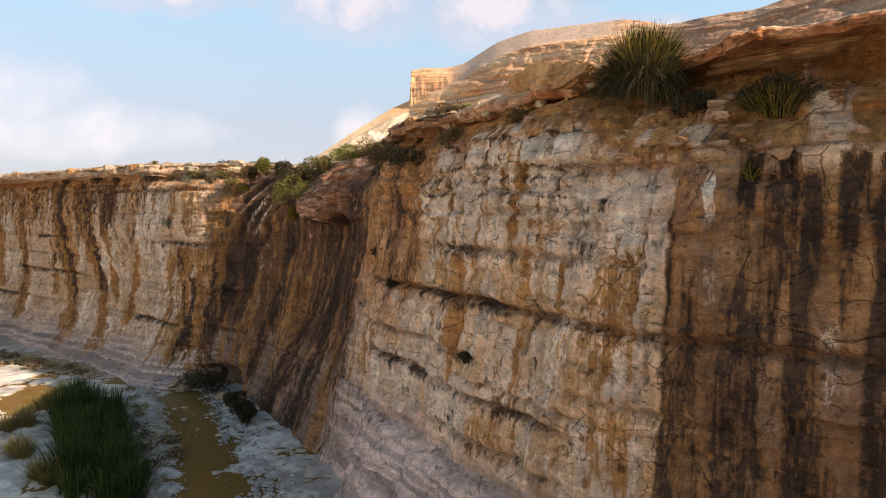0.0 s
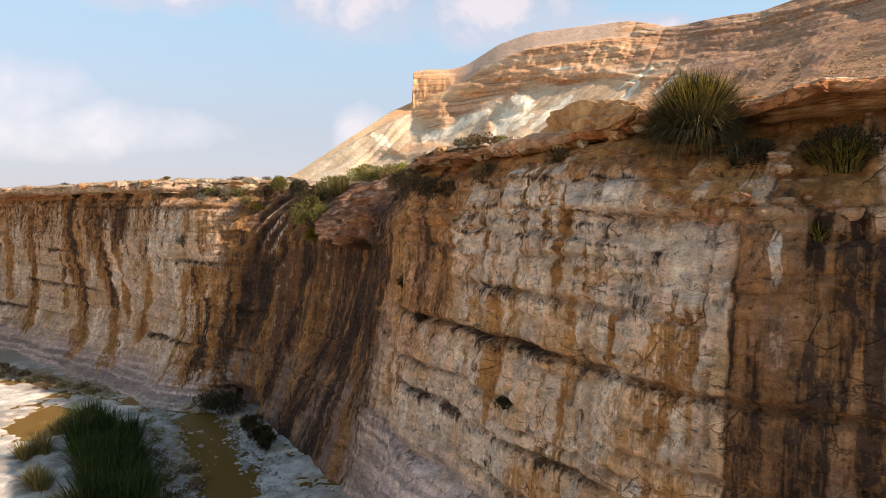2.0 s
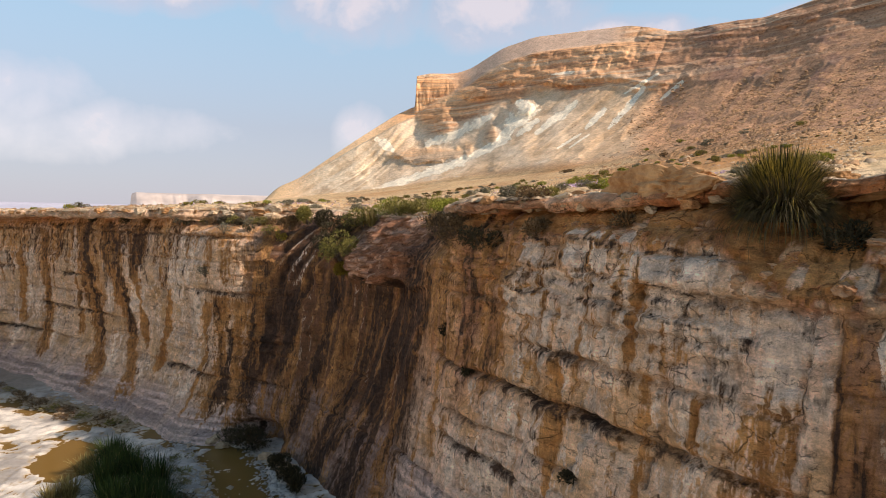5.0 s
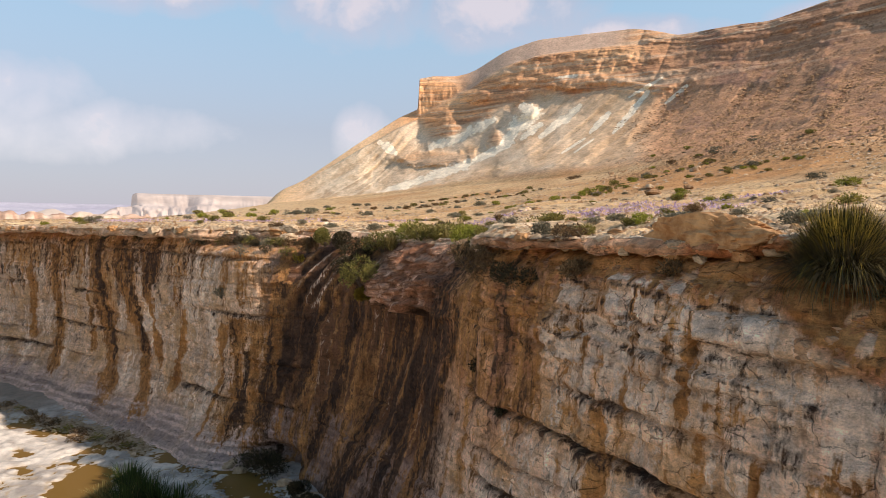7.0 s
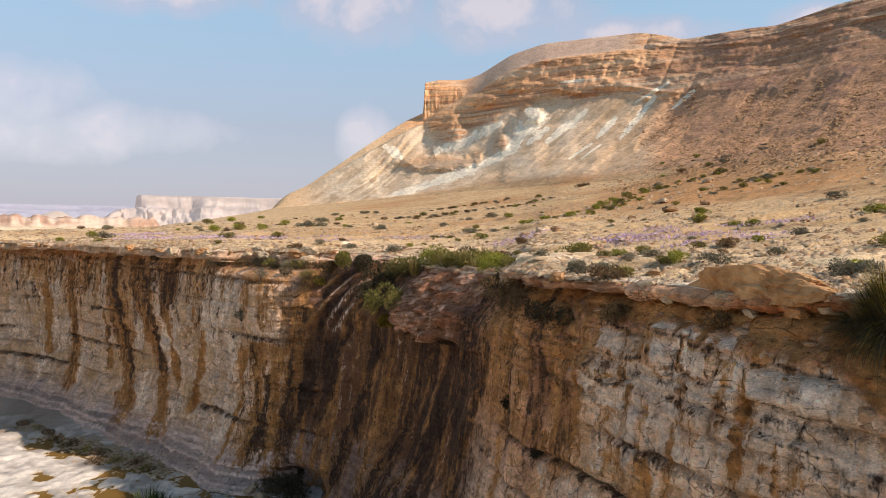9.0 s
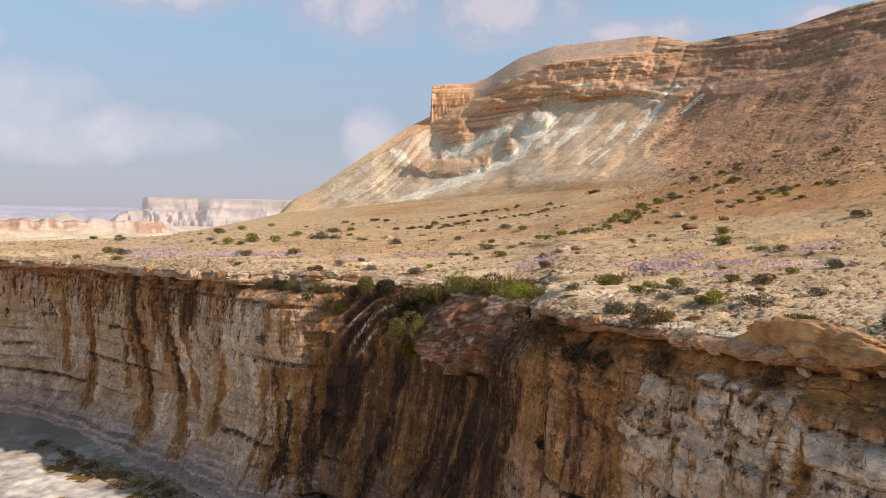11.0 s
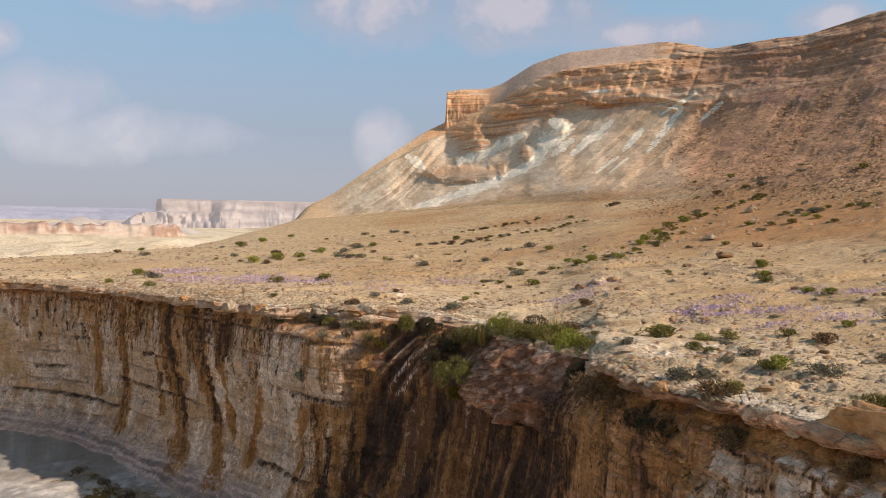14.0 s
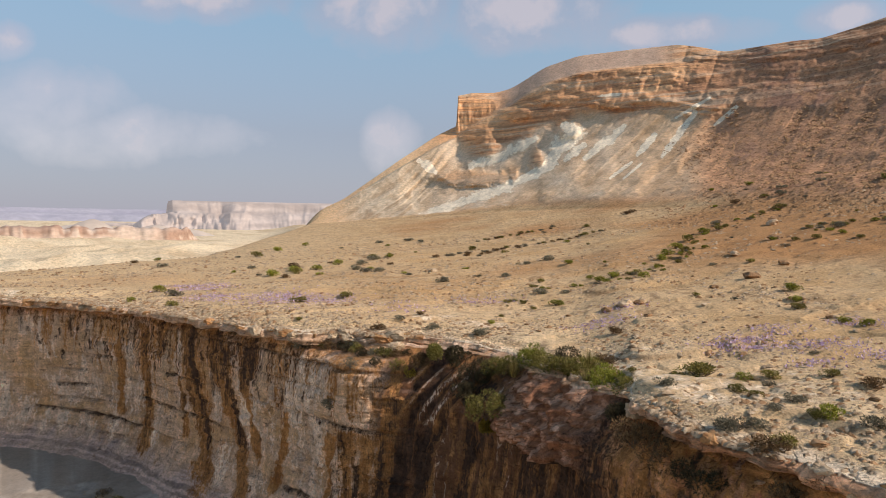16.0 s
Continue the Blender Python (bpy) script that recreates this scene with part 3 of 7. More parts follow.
CREST_A = [-60, -24, -20.8, -17.5, -13.7, -8.8, -4.9, -3.9, -3.4, 0, 3, 7.5, 11.5, 15.2, 18.3, 21, 25, 28, 32, 45, 60, 90, 120]
CREST_R = [215, 212, 212, 212, 215, 220, 228, 231, 232, 232, 228, 222, 216, 210, 200, 193, 187, 184, 180, 150, 120, 95, 90]
# the skyline of the hill: bearing from the hub, and elevation over a level of 16 m
SKY_A = [-60, -24, -19.55, -13.8, -8.9, -5.45, -3.82, -3.70, -2.5, -0.42, 0.96, 3.85, 6.7, 10.9, 14.7, 16.65, 18.15, 19.2, 23.0, 24.9, 26.9, 29.2, 32, 45, 60, 90, 120]
SKY_V = [-1.35, -1.35, -0.84, 1.84, 5.35, 7.66, 8.41, 11.01, 11.25, 11.26, 11.63, 13.36, 14.2, 14.5, 14.66, 14.29, 13.83, 13.91, 14.19, 14.14, 14.6, 15.14, 15.4, 15.9, 14.6, 11.3, 2.5]
sky_x = np.arange(-60, 120, 0.05)
sky_soft = np.hanning(41) / np.hanning(41).sum()
sky_y = np.interp(sky_x, SKY_A, SKY_V)
sky_step = np.interp(sky_x, [-60, -3.82, -3.70, -1.8, 0, 2, 120], [0, 0, -10.4, -5.5, -1.8, 0, 0])
sky_k = 1 - np.exp(-((sky_x + 3.5) / 1.5) ** 4)      # the bluff keeps its edge
sky_y = sky_y + sky_k * (np.convolve(np.pad(sky_y, 20, "edge"), sky_soft, "valid") - sky_y)


FOOT_A, FOOT_R = [-40, -20, -8, 0, 9, 20, 30, 45, 90], [230, 196, 172, 148, 118, 88, 66, 54, 48]


def rim_r(a):
    return np.interp(a, RIM_A, RIM_R)


def ground_z(x, y):
    a, r = fan(x, y)
    r0, z0 = rim_r(a), np.interp(a, RIM_A, RIM_Z)
    foot_r = np.interp(a, FOOT_A, FOOT_R)
    foot_z = np.interp(a, [-40, -26, -20, -8, 0, 9, 20, 30, 45, 90], [9.5, 11.5, 14, 17.2, 19, 19.2, 18.8, 17.6, 17, 16.5])
    crest_r = np.interp(a, CREST_A, CREST_R)
    crest_z = 16 + crest_r * np.tan(np.radians(np.interp(a, sky_x, sky_y)))
    p = np.clip((r - r0) / np.maximum(foot_r - r0, 1), 0, 1)
    z = z0 + (foot_z - z0) * (0.55 * p + 0.45 * p * p)
    t = np.clip((r - foot_r) / (crest_r - foot_r), 0, 1)
    left = np.interp(t, [0, 0.2, 0.4, 0.58, 0.70, 0.84, 0.88, 1], [0, 0.10, 0.22, 0.37, 0.55, 0.82, 0.85, 1])
    right = np.interp(t, [0, 0.25, 0.32, 0.6, 0.82, 0.93, 1], [0, 0.12, 0.165, 0.41, 0.69, 0.89, 1])
    wr = smooth(a, 8, 26)
    g = left * (1 - wr) + right * wr
    # the bluff at the left end stands only on the top of the slope
    gentle = np.interp(a, sky_x, sky_step)
    crest_z = crest_z + gentle * (1 - smooth(t, 0.90, 0.925))
    rise = np.maximum(crest_z - foot_z, 0)
    h = rise * g
    onhill = smooth(t, 0.0, 0.12) * smooth(rise, 2, 14)
    gul = ridged(a * 0.34 - r * 0.042 + 0.3 * vnoise(a * 0.4, r * 0.02, seed=80), r * 0.006, 3, 81)
    h = h + onhill * 0.8 * fbm(x * 0.06, y * 0.045, octaves=4, seed=82) * (1 - smooth(t, 0.80, 0.95))
    h = h + onhill * (0.45 * fbm(x * 0.22, y * 0.22, octaves=4, seed=182) + 0.3 * ridged(x * 0.12, y * 0.12, 3, 186)) * (1 - smooth(t, 0.82, 0.95)) * (0.35 + 0.65 * wr)
    z = np.where(r > foot_r, foot_z + h, z)
    past = np.maximum(r - crest_r, 0)
    z = z - past * 0.05 * smooth(rise, 1, 10) - 0.0004 * past ** 2 * (past < 400) * smooth(rise, 1, 10)
    # to the left the plateau breaks off into lower pale badlands
    edge_r = np.interp(a, [-60, -45, -39, -31, -23, -19, -14], [70, 78, 84, 88, 112, 150, 230]) + 6 * vnoise(a * 0.35, a * 0, seed=85)
    drop = smooth(r, edge_r, edge_r + 40) * (1 - smooth(a, -21, -14))
    bad = 3.0 + (4.0 * ridged(x * 0.012, y * 0.012, 2, 86) + 2.5 * ridged(x * 0.035, y * 0.035, 2, 186)) * smooth(r, 100, 180) * (1 - smooth(r, 300, 420)) - smooth(r, 380, 900) * 3
    z = z * (1 - drop) + bad * drop
    # small forms
    close = 1 - smooth(r, 60, 140)
    z = z + close * (0.22 * fbm(x * 0.12, y * 0.12, octaves=3, seed=87) * smooth(r - r0, 0.5, 6) + 0.06 * fbm(x * 0.9, y * 0.9, octaves=4, seed=88) * smooth(r - r0, 0.0, 0.6))
    shelf = vnoise(x * 0.10 + y * 0.06, y * 0.32 - x * 0.10, seed=89)
    z = z + close * 0.16 * smooth(shelf, 0.02, 0.10) * smooth(r - r0, 1.0, 3.0)
    fine_shelf = vnoise(x * 0.22 + y * 0.10, y * 0.85 - x * 0.22, seed=189) + 0.25 * vnoise(x * 1.7, y * 1.9, seed=191)
    z = z + (1 - smooth(r, 40, 80)) * 0.10 * smooth(fine_shelf, 0.0, 0.12) * smooth(r - r0, 0.8, 2.5)
    return z, dict(a=a, r=r, t=t, h=h, wr=smooth(a + 9 * (1 - t), 17, 23), onhill=onhill, drop=drop, rise=rise, shelf=shelf, gul=gul, r0=r0, p=p, g=g)


# the lip's place gives the inner edge of the plateau
lipx, lipy = CX + NX * loff[-1], CY + NY * loff[-1]
rimx, rimy = CX + NX * RIM_OFF, CY + NY * RIM_OFF
lip_a, lip_r = fan(CX + NX * RIM_OFF, CY + NY * RIM_OFF)
RIM_A = np.linspace(lip_a.min(), lip_a.max(), 400)
order = np.argsort(lip_a)
soft_k = np.hanning(9) / np.hanning(9).sum()
RIM_R = np.convolve(np.pad(np.interp(RIM_A, lip_a[order], lip_r[order]), 4, "edge"), soft_k, "valid")
RIM_Z = np.convolve(np.pad(np.interp(RIM_A, lip_a[order], RIM_LEVEL[order]), 4, "edge"), soft_k, "valid")


def ground_tint(x, y, q):
    """The colours of plateau, slope and badlands."""
    n1, n2, n3 = fbm(x * 0.05, y * 0.05, octaves=4, seed=90), fbm(x * 0.35, y * 0.35, octaves=4, seed=91), fbm(x * 2.2, y * 2.2, octaves=3, seed=92)
    c = mixed((0.50, 0.345, 0.195), (0.60, 0.445, 0.285), 0.5 + 0.9 * n2)
    c = mixed(c, (0.45, 0.255, 0.125), 0.32 + 1.4 * n1 - 0.5 + 0.85 * smooth(q["a"], 3, 20) * smooth(q["r"], 28, 60))
    c = mixed(c, (0.70, 0.555, 0.385), (1 - smooth(q["r"] - q["r0"], 3, 16)) * (0.68 + 0.7 * n2))
    c = mixed(c, (0.25, 0.16, 0.095), smooth(n3 + 0.6 * n2, 0.35, 0.7) * 0.6)
    c = mixed(c, (0.58, 0.45, 0.30), (1 - smooth(q["a"], -24, -8)) * 0.55)
    # slope: scree to the right, banded rock and pale marl to the left
    scree = mixed((0.62, 0.375, 0.215), (0.48, 0.28, 0.165), 0.5 + 1.0 * n2 + 0.5 * n1)
    scree = mixed(scree, (0.50, 0.32, 0.18), smooth(n3, 0.1, 0.6) * 0.5)
    band = vnoise(q["h"] * 0.55 + 0.6 * n1, q["a"] * 0.05, seed=93)
    rock = mixed((0.50, 0.29, 0.15), (0.62, 0.41, 0.235), 0.5 + 0.9 * band)
    rock = mixed(rock, (0.36, 0.185, 0.095), smooth(n1 + 0.5 * band, 0.05, 0.5) * 0.7)
    rock = mixed(rock, (0.66, 0.49, 0.30), (1 - smooth(q["a"], -8, -3.5)) * 0.8)
    hill = rock + (scree - rock) * np.clip(q["wr"] * 0.9 + 0.25 * n1, 0, 1)[..., None]
    c = c + (hill - c) * (smooth(q["t"], 0.0, 0.06 + 0.05) * smooth(q["rise"], 1, 8))[..., None]
    marl = mixed((0.78, 0.68, 0.53), (0.60, 0.48, 0.34), 0.3 + 0.4 * n2 + 1.0 * n1)
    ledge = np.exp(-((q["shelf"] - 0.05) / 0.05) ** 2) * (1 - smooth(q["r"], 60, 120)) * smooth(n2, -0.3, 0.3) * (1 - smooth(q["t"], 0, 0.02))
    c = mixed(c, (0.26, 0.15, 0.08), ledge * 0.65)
    lift = 1 + 0.36 * smooth(q["t"], 0.0, 0.15) * smooth(q["rise"], 1, 8)
    onhill = (smooth(q["t"], 0.0, 0.15) * smooth(q["rise"], 1, 8))[..., None]
    return (c + (marl - c) * q["drop"][..., None]) * (np.array((1.045, 0.965, 0.80)) * (1 - onhill) + np.array((1.06, 0.94, 0.82)) * onhill) * lift[..., None]


# top of the lip, running back on to the plateau
ease = smooth(top_d, 0.0, 2.0)
tx_ = lipx[None] * (1 - ease) + rimx[None] * ease + UX[None] * top_d
ty_ = lipy[None] * (1 - ease) + rimy[None] * ease + UY[None] * top_d
tz_, tq = ground_z(tx_, ty_)
blend = smooth(top_d, 0.0, 0.5)
slabs = 0.05 * block_noise(S[None] + 0 * top_d, top_d + 0 * ss, 77, 0.7, 0.9)[0] * (1 - smooth(top_d, 0.8, 2.2))
tz_ = (LIP_Z[None] + 0.03 * (1 - blend)) * (1 - blend) + tz_ * blend + slabs * smooth(top_d, 0.02, 0.2)

OFF = np.vstack([woff, uoff, loff])
Z = np.vstack([wz, uz, lz])
X = CX[None] + NX[None] * OFF
Y = CY[None] + NY[None] * OFF

# ---------------------------------------------------------------- the colours of the wall


def stain(s, z, s0, width, top, foot, lean=0.0, seed=1, ragged=0.8):
    """A streak that runs down the wall: its strength at each place."""
    c = s0 + lean * (top - z) + 0.16 * vnoise(z * 0.5, s * 0 + seed, seed=seed) + 0.05 * vnoise(z * 2.3, s * 0 + seed, seed=seed + 1)
    d = np.abs(s - c) / (width * (0.75 + 0.5 * vnoise(z * 0.7, s * 0 + seed * 1.7, seed=seed + 2)))
    edge = 1 - smooth(d, 0.25, 1.5)
    return edge * smooth(z, foot - 0.4, foot + 0.5) * (1 - smooth(z, top - 0.15, top + 0.25))


sx, zx = np.broadcast_arrays(ss + 0 * Z, Z)
drip = fbm(sx * 3.2, zx * 0.22, octaves=4, seed=50)
broad = fbm(sx * 0.45, zx * 0.25, octaves=4, seed=51)
patch = fbm(sx * 1.1, zx * 0.8, octaves=5, seed=52)
spots = fbm(sx * 3.0, zx * 2.4, octaves=4, seed=53)
bval = np.vstack([val, np.zeros((rows_under + rows_lip, len(S)))])
cr = np.vstack([np.maximum(crack, seam), np.zeros((rows_under + rows_lip, len(S)))])
bedtone = vnoise(zx * 2.3 + 0.25 * broad, sx * 0.03, seed=60)
col = mixed((0.56, 0.40, 0.22), (0.80, 0.65, 0.46), 0.5 + 0.35 * bval + 0.7 * patch + 0.35 * bedtone)
col = mixed(col, (0.42, 0.25, 0.11), smooth(broad + 0.35 * spots, 0.0, 0.45) * 0.55)
col = mixed(col, (0.66, 0.55, 0.43), smooth(patch - 0.5 * broad, 0.15, 0.5) * 0.55)
TAN = (0.36, 0.175, 0.055)
# fields of the stains: rust, black (with painted shade under the tongue), pale wash
f_rust, f_dark, f_pale = np.zeros_like(sx), np.zeros_like(sx), np.zeros_like(sx)
# the great rust curtain on the near wall, with a hard edge where a joint stops it
cur = smooth(-sx + 0.03 * spots, -0.03, 0.05) * smooth(9.3 + 0.4 * patch - zx, 0, 0.5)
f_rust = np.maximum(f_rust, cur * np.clip(0.62 + 0.45 * drip + 0.35 * broad, 0, 1))
col = mixed(col, (0.25, 0.13, 0.06), cur * 0.88)
f_dark = np.maximum(f_dark, cur * np.clip(0.36 + 0.9 * drip + 0.05 * (7 - zx), 0, 0.68))
f_pale = np.maximum(f_pale, cur * np.clip(0.06 + 0.8 * patch, 0, 0.45))
# blocks and washed patches of their own colour: from, to, foot, top
NEAR_PATCHES = [(0.08, 1.35, 7.45, 9.1, (0.60, 0.48, 0.38), 0.85), (1.5, 3.4, 8.0, 10.0, (0.56, 0.46, 0.32), 0.7), (3.0, 5.6, 7.3, 9.3, (0.55, 0.44, 0.29), 0.6), (0.15, 0.95, 4.7, 6.15, (0.62, 0.54, 0.47), 0.7),
           (0.2, 1.5, 3.3, 4.6, (0.58, 0.53, 0.48), 0.7), (2.0, 4.2, 4.4, 5.9, (0.58, 0.50, 0.38), 0.6), (4.4, 7.0, 3.2, 4.6, (0.58, 0.52, 0.45), 0.7), (5.5, 8.6, 4.6, 6.0, (0.58, 0.50, 0.40), 0.55),
           (0.3, 1.3, 6.45, 7.2, (0.60, 0.50, 0.42), 0.6), (7.5, 10.5, 3.0, 4.6, (0.56, 0.49, 0.42), 0.5)]
FAR_PATCHES = [(30.5, 33.0, 4.6, 9.4, (0.50, 0.40, 0.26), 0.7), (28.8, 32.6, 7.0, 9.6, (0.47, 0.41, 0.31), 0.6),
           (42.0, 44.0, 6.8, 9.8, (0.52, 0.41, 0.27), 0.6), (47, 55, 2.5, 6.6, (0.56, 0.48, 0.37), 0.6), (30.4, 37, 1.8, 4.4, (0.54, 0.45, 0.32), 0.5)]
for i, (s0, s1, z0, z1, rgb, k) in enumerate(NEAR_PATCHES + FAR_PATCHES):
    wob = 0.28 * patch + 0.10 * spots
    m = smooth(sx + wob, s0 - 0.1, s0 + 0.15) * (1 - smooth(sx + wob, s1 - 0.15, s1 + 0.1)) * smooth(zx + wob, z0 - 0.1, z0 + 0.15) * (1 - smooth(zx + wob, z1 - 0.15, z1 + 0.1))
    col = mixed(col, rgb, m * k * 0.6)
    f_pale = np.maximum(f_pale, m * k * np.clip(0.75 + 0.7 * drip, 0, 1))
runs = fbm(sx * 1.7 + 3.3, zx * 0.35, octaves=4, seed=61)
f_pale = np.maximum(f_pale, np.clip(0.42 + 0.75 * runs + 0.25 * patch, 0, 0.8) * smooth(sx, 0.05, 0.4) * (1 - smooth(sx, 9, 12)) * (1 - smooth(zx - smooth(sx, 0.9, 2.2), 9.0, 9.6)))
f_pale = np.maximum(f_pale, np.clip(0.34 + 0.8 * runs + 0.3 * patch, 0, 0.8) * smooth(sx, 28, 29) * (1 - smooth(zx, 9.0, 9.6)))
# rusty seep at the top and foot of the near wall
rust = smooth(drip + 0.5 * broad + 0.35 * smooth(zx, 6.0, 9.5) * smooth(sx, 5.0, 11.0), 0.12, 0.5) * smooth(sx, 0.0, 2.0) * 0.75
rust = np.maximum(rust, smooth(sx, 8.0, 12.5) * (1 - smooth(sx, 16, 19)) * np.clip(0.35 + 1.1 * drip + 0.06 * (zx - 5), 0, 1))
rust = rust * (1 - 0.5 * smooth(sx, 25, 27))
f_rust = np.maximum(f_rust, rust * 0.72)
col = mixed(col, TAN, rust * 0.35)
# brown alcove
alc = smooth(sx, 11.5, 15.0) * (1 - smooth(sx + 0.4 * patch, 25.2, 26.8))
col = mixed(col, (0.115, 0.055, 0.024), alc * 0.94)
f_rust = np.maximum(f_rust, alc * np.clip(0.50 + 0.6 * drip, 0, 0.9))
run = fbm(sx * 0.9 + 0.25 * vnoise(zx * 0.4, sx * 0.2, seed=58) + 0.05 * zx, zx * 0.10, octaves=5, seed=59)
f_dark = np.maximum(f_dark, alc * np.clip(0.70 + 1.7 * run, 0.25, 0.97))
# dark along the troughs of the lip's folds, pale along their crests
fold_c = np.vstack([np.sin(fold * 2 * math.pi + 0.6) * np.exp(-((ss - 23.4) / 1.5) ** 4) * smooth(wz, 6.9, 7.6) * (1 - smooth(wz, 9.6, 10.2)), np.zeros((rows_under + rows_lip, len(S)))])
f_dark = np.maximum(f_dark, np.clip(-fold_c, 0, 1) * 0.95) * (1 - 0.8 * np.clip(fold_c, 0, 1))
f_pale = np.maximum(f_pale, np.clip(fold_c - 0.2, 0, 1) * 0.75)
# shade in the hollow under the tongue, painted as extra black
tongue_shade = np.exp(-((sx - 18.2) / 3.2) ** 4) * smooth(zx, 0.5, 3.5)
f_dark = np.maximum(f_dark, tongue_shade * np.clip(0.66 + 0.8 * run, 0, 0.96))
pale_thread = smooth(fbm(sx * 3.4 + 0.12 * zx, zx * 0.09, octaves=4, seed=81), 0.22, 0.42) * alc * smooth(zx, 2.0, 4.0)
ochre_thread = smooth(fbm(sx * 2.0 + 0.10 * zx, zx * 0.07, octaves=4, seed=82), 0.12, 0.36) * alc
f_dark = f_dark * (1 - 0.42 * np.maximum(pale_thread, ochre_thread))
f_pale = np.maximum(f_pale, pale_thread * 0.42)
# seep from the top: drips of uneven length hanging side by side, ochre first, black threads over it
reach = 1.0 + 2.6 * fbm(sx * 1.1, sx * 0 + 1.0, octaves=2, seed=70) + 2.2 * fbm(sx * 4.5, sx * 0 + 2.0, octaves=3, seed=71)
head = np.where(sx < 12, 10.3, UNDER_Z[None] - 0.3)
hang = smooth(zx + reach * 1.3, head - 0.5, head + 0.1) * (1 - smooth(zx, head, head + 0.3)) * (smooth(sx, 2.2, 3.5) * (1 - smooth(sx, 11, 12)) + smooth(sx, 25, 27))
f_rust = np.maximum(f_rust, hang * np.where(sx < 12, 0.50, 0.54))
thread = 0.4 + 3.4 * fbm(sx * 7.5, sx * 0 + 5.0, octaves=2, seed=72) + 2.0 * fbm(sx * 0.8, sx * 0 + 6.0, octaves=2, seed=73)
black = smooth(zx + thread, head - 0.6, head) * (1 - smooth(zx, head - 0.2, head + 0.1)) * smooth(sx, 28, 31)
f_dark = np.maximum(f_dark, black * 0.52)
# the ochre flank beside the alcove, washed by drips from the thicket
flank = smooth(sx + 0.7 * patch, 6.2, 8.8) * (1 - smooth(sx, 13.0, 14.5)) * smooth(zx + 1.8 * drip, 5.6, 7.4) * (1 - smooth(zx, 9.8, 10.3))
f_rust = np.maximum(f_rust, flank * np.clip(0.56 + 0.6 * fbm(sx * 2.6, zx * 0.16, octaves=4, seed=74), 0, 0.9))
f_pale = f_pale * (1 - 0.45 * flank)
redden = smooth(sx + 0.6 * patch, 7.0, 9.5) * (1 - smooth(sx, 13.5, 15)) * smooth(zx, 4.0, 7.0)
slant = fbm(sx * 2.4 - 0.75 * (zx - 8) * smooth(zx, 6.5, 9), zx * 0.14, octaves=4, seed=83)
col = mixed(col, mixed((0.27, 0.105, 0.045), (0.56, 0.33, 0.16), 0.5 + 1.3 * slant), redden * 0.75)
f_dark = np.maximum(f_dark, redden * smooth(-slant, 0.12, 0.4) * 0.6)
# rusty columns beside the curtain
cols = smooth(sx, 0.1, 0.5) * (1 - smooth(sx, 3.6, 5.0)) * smooth(zx, 3.0, 4.0) * (1 - smooth(zx, 7.4, 8.2))
f_rust = np.maximum(f_rust, cols * np.clip(0.30 + 1.0 * fbm(sx * 3.4, zx * 0.16, octaves=4, seed=75), 0, 0.8))
# brown seep under the rim of the far wall
seep = smooth(sx, 24, 27) * smooth(zx + 1.6 * drip + 0.8 * broad, 7.2, 9.2) * np.clip(0.5 + 1.2 * broad + 0.6 * drip, 0, 1)
f_rust = np.maximum(f_rust, seep * 0.42)
tanned = smooth(sx, 34, 36) * (1 - smooth(sx, 42.5, 45)) * smooth(zx, 3.0, 5.0)
col = mixed(col, (0.56, 0.38, 0.21), tanned * np.clip(0.25 + 0.6 * broad, 0, 0.6))
pillar = smooth(sx, 25.0, 25.6) * (1 - smooth(sx + 0.12 * spots, 28.25, 28.5)) * (1 - smooth(zx + 0.6 * drip, 6.2, 6.7)) * smooth(zx, 0.3, 1.2)
f_rust = np.maximum(f_rust, pillar * np.clip(0.66 + 0.7 * drip, 0.2, 0.95))
f_dark = np.maximum(f_dark, pillar * np.clip(0.30 + 1.1 * fbm(sx * 2.2, zx * 0.12, octaves=4, seed=76), 0, 0.85))
short = smooth(fbm(sx * 4.6, zx * 1.2, octaves=4, seed=77), 0.20, 0.46) * smooth(zx + 0.6 * broad, 5.6, 6.8) * (1 - smooth(zx, 8.7, 9.4)) * smooth(sx, 28.6, 30)
f_dark = np.maximum(f_dark, short * 0.66)
ochre = smooth(fbm(sx * 0.75, zx * 0.9, octaves=4, seed=78) + 0.35 * drip, 0.08, 0.42) * smooth(sx, 0.3, 1.2) * (1 - smooth(sx, 11, 13)) * smooth(zx, 2.6, 3.4)
f_rust = np.maximum(f_rust, ochre * 0.56)
tawny = smooth(fbm(sx * 0.5, zx * 0.7, octaves=4, seed=79), 0.0, 0.4) * smooth(sx, 28, 30) * smooth(zx, 2.2, 3.2)
col = mixed(col, (0.62, 0.45, 0.22), tawny * 0.55)
f_pale = f_pale * (1 - 0.55 * tawny)
# single streaks: place, half width, top, foot, lean, black share
NEAR_STREAKS = [(-2.05, 0.27, 8.9, 2.0, 0.0, 0.85), (-1.25, 0.17, 9.2, 8.2, 0.0, 0.9), (-1.7, 0.30, 9.2, 7.4, 0.03, 0.7), (-2.45, 0.16, 9.2, 7.6, 0.0, 0.8), (-2.95, 0.2, 9.3, 6.5, 0.0, 0.8),
                (0.95, 0.16, 5.9, 4.6, 0.0, 0.1), (2.1, 0.14, 7.4, 6.3, 0.0, 0.1), (3.6, 0.2, 9.6, 7.6, 0.0, 0.1), (5.9, 0.25, 7.4, 4.0, 0.0, 0.1), (11.6, 0.22, 8.9, 6.0, 0.0, 0.35)]
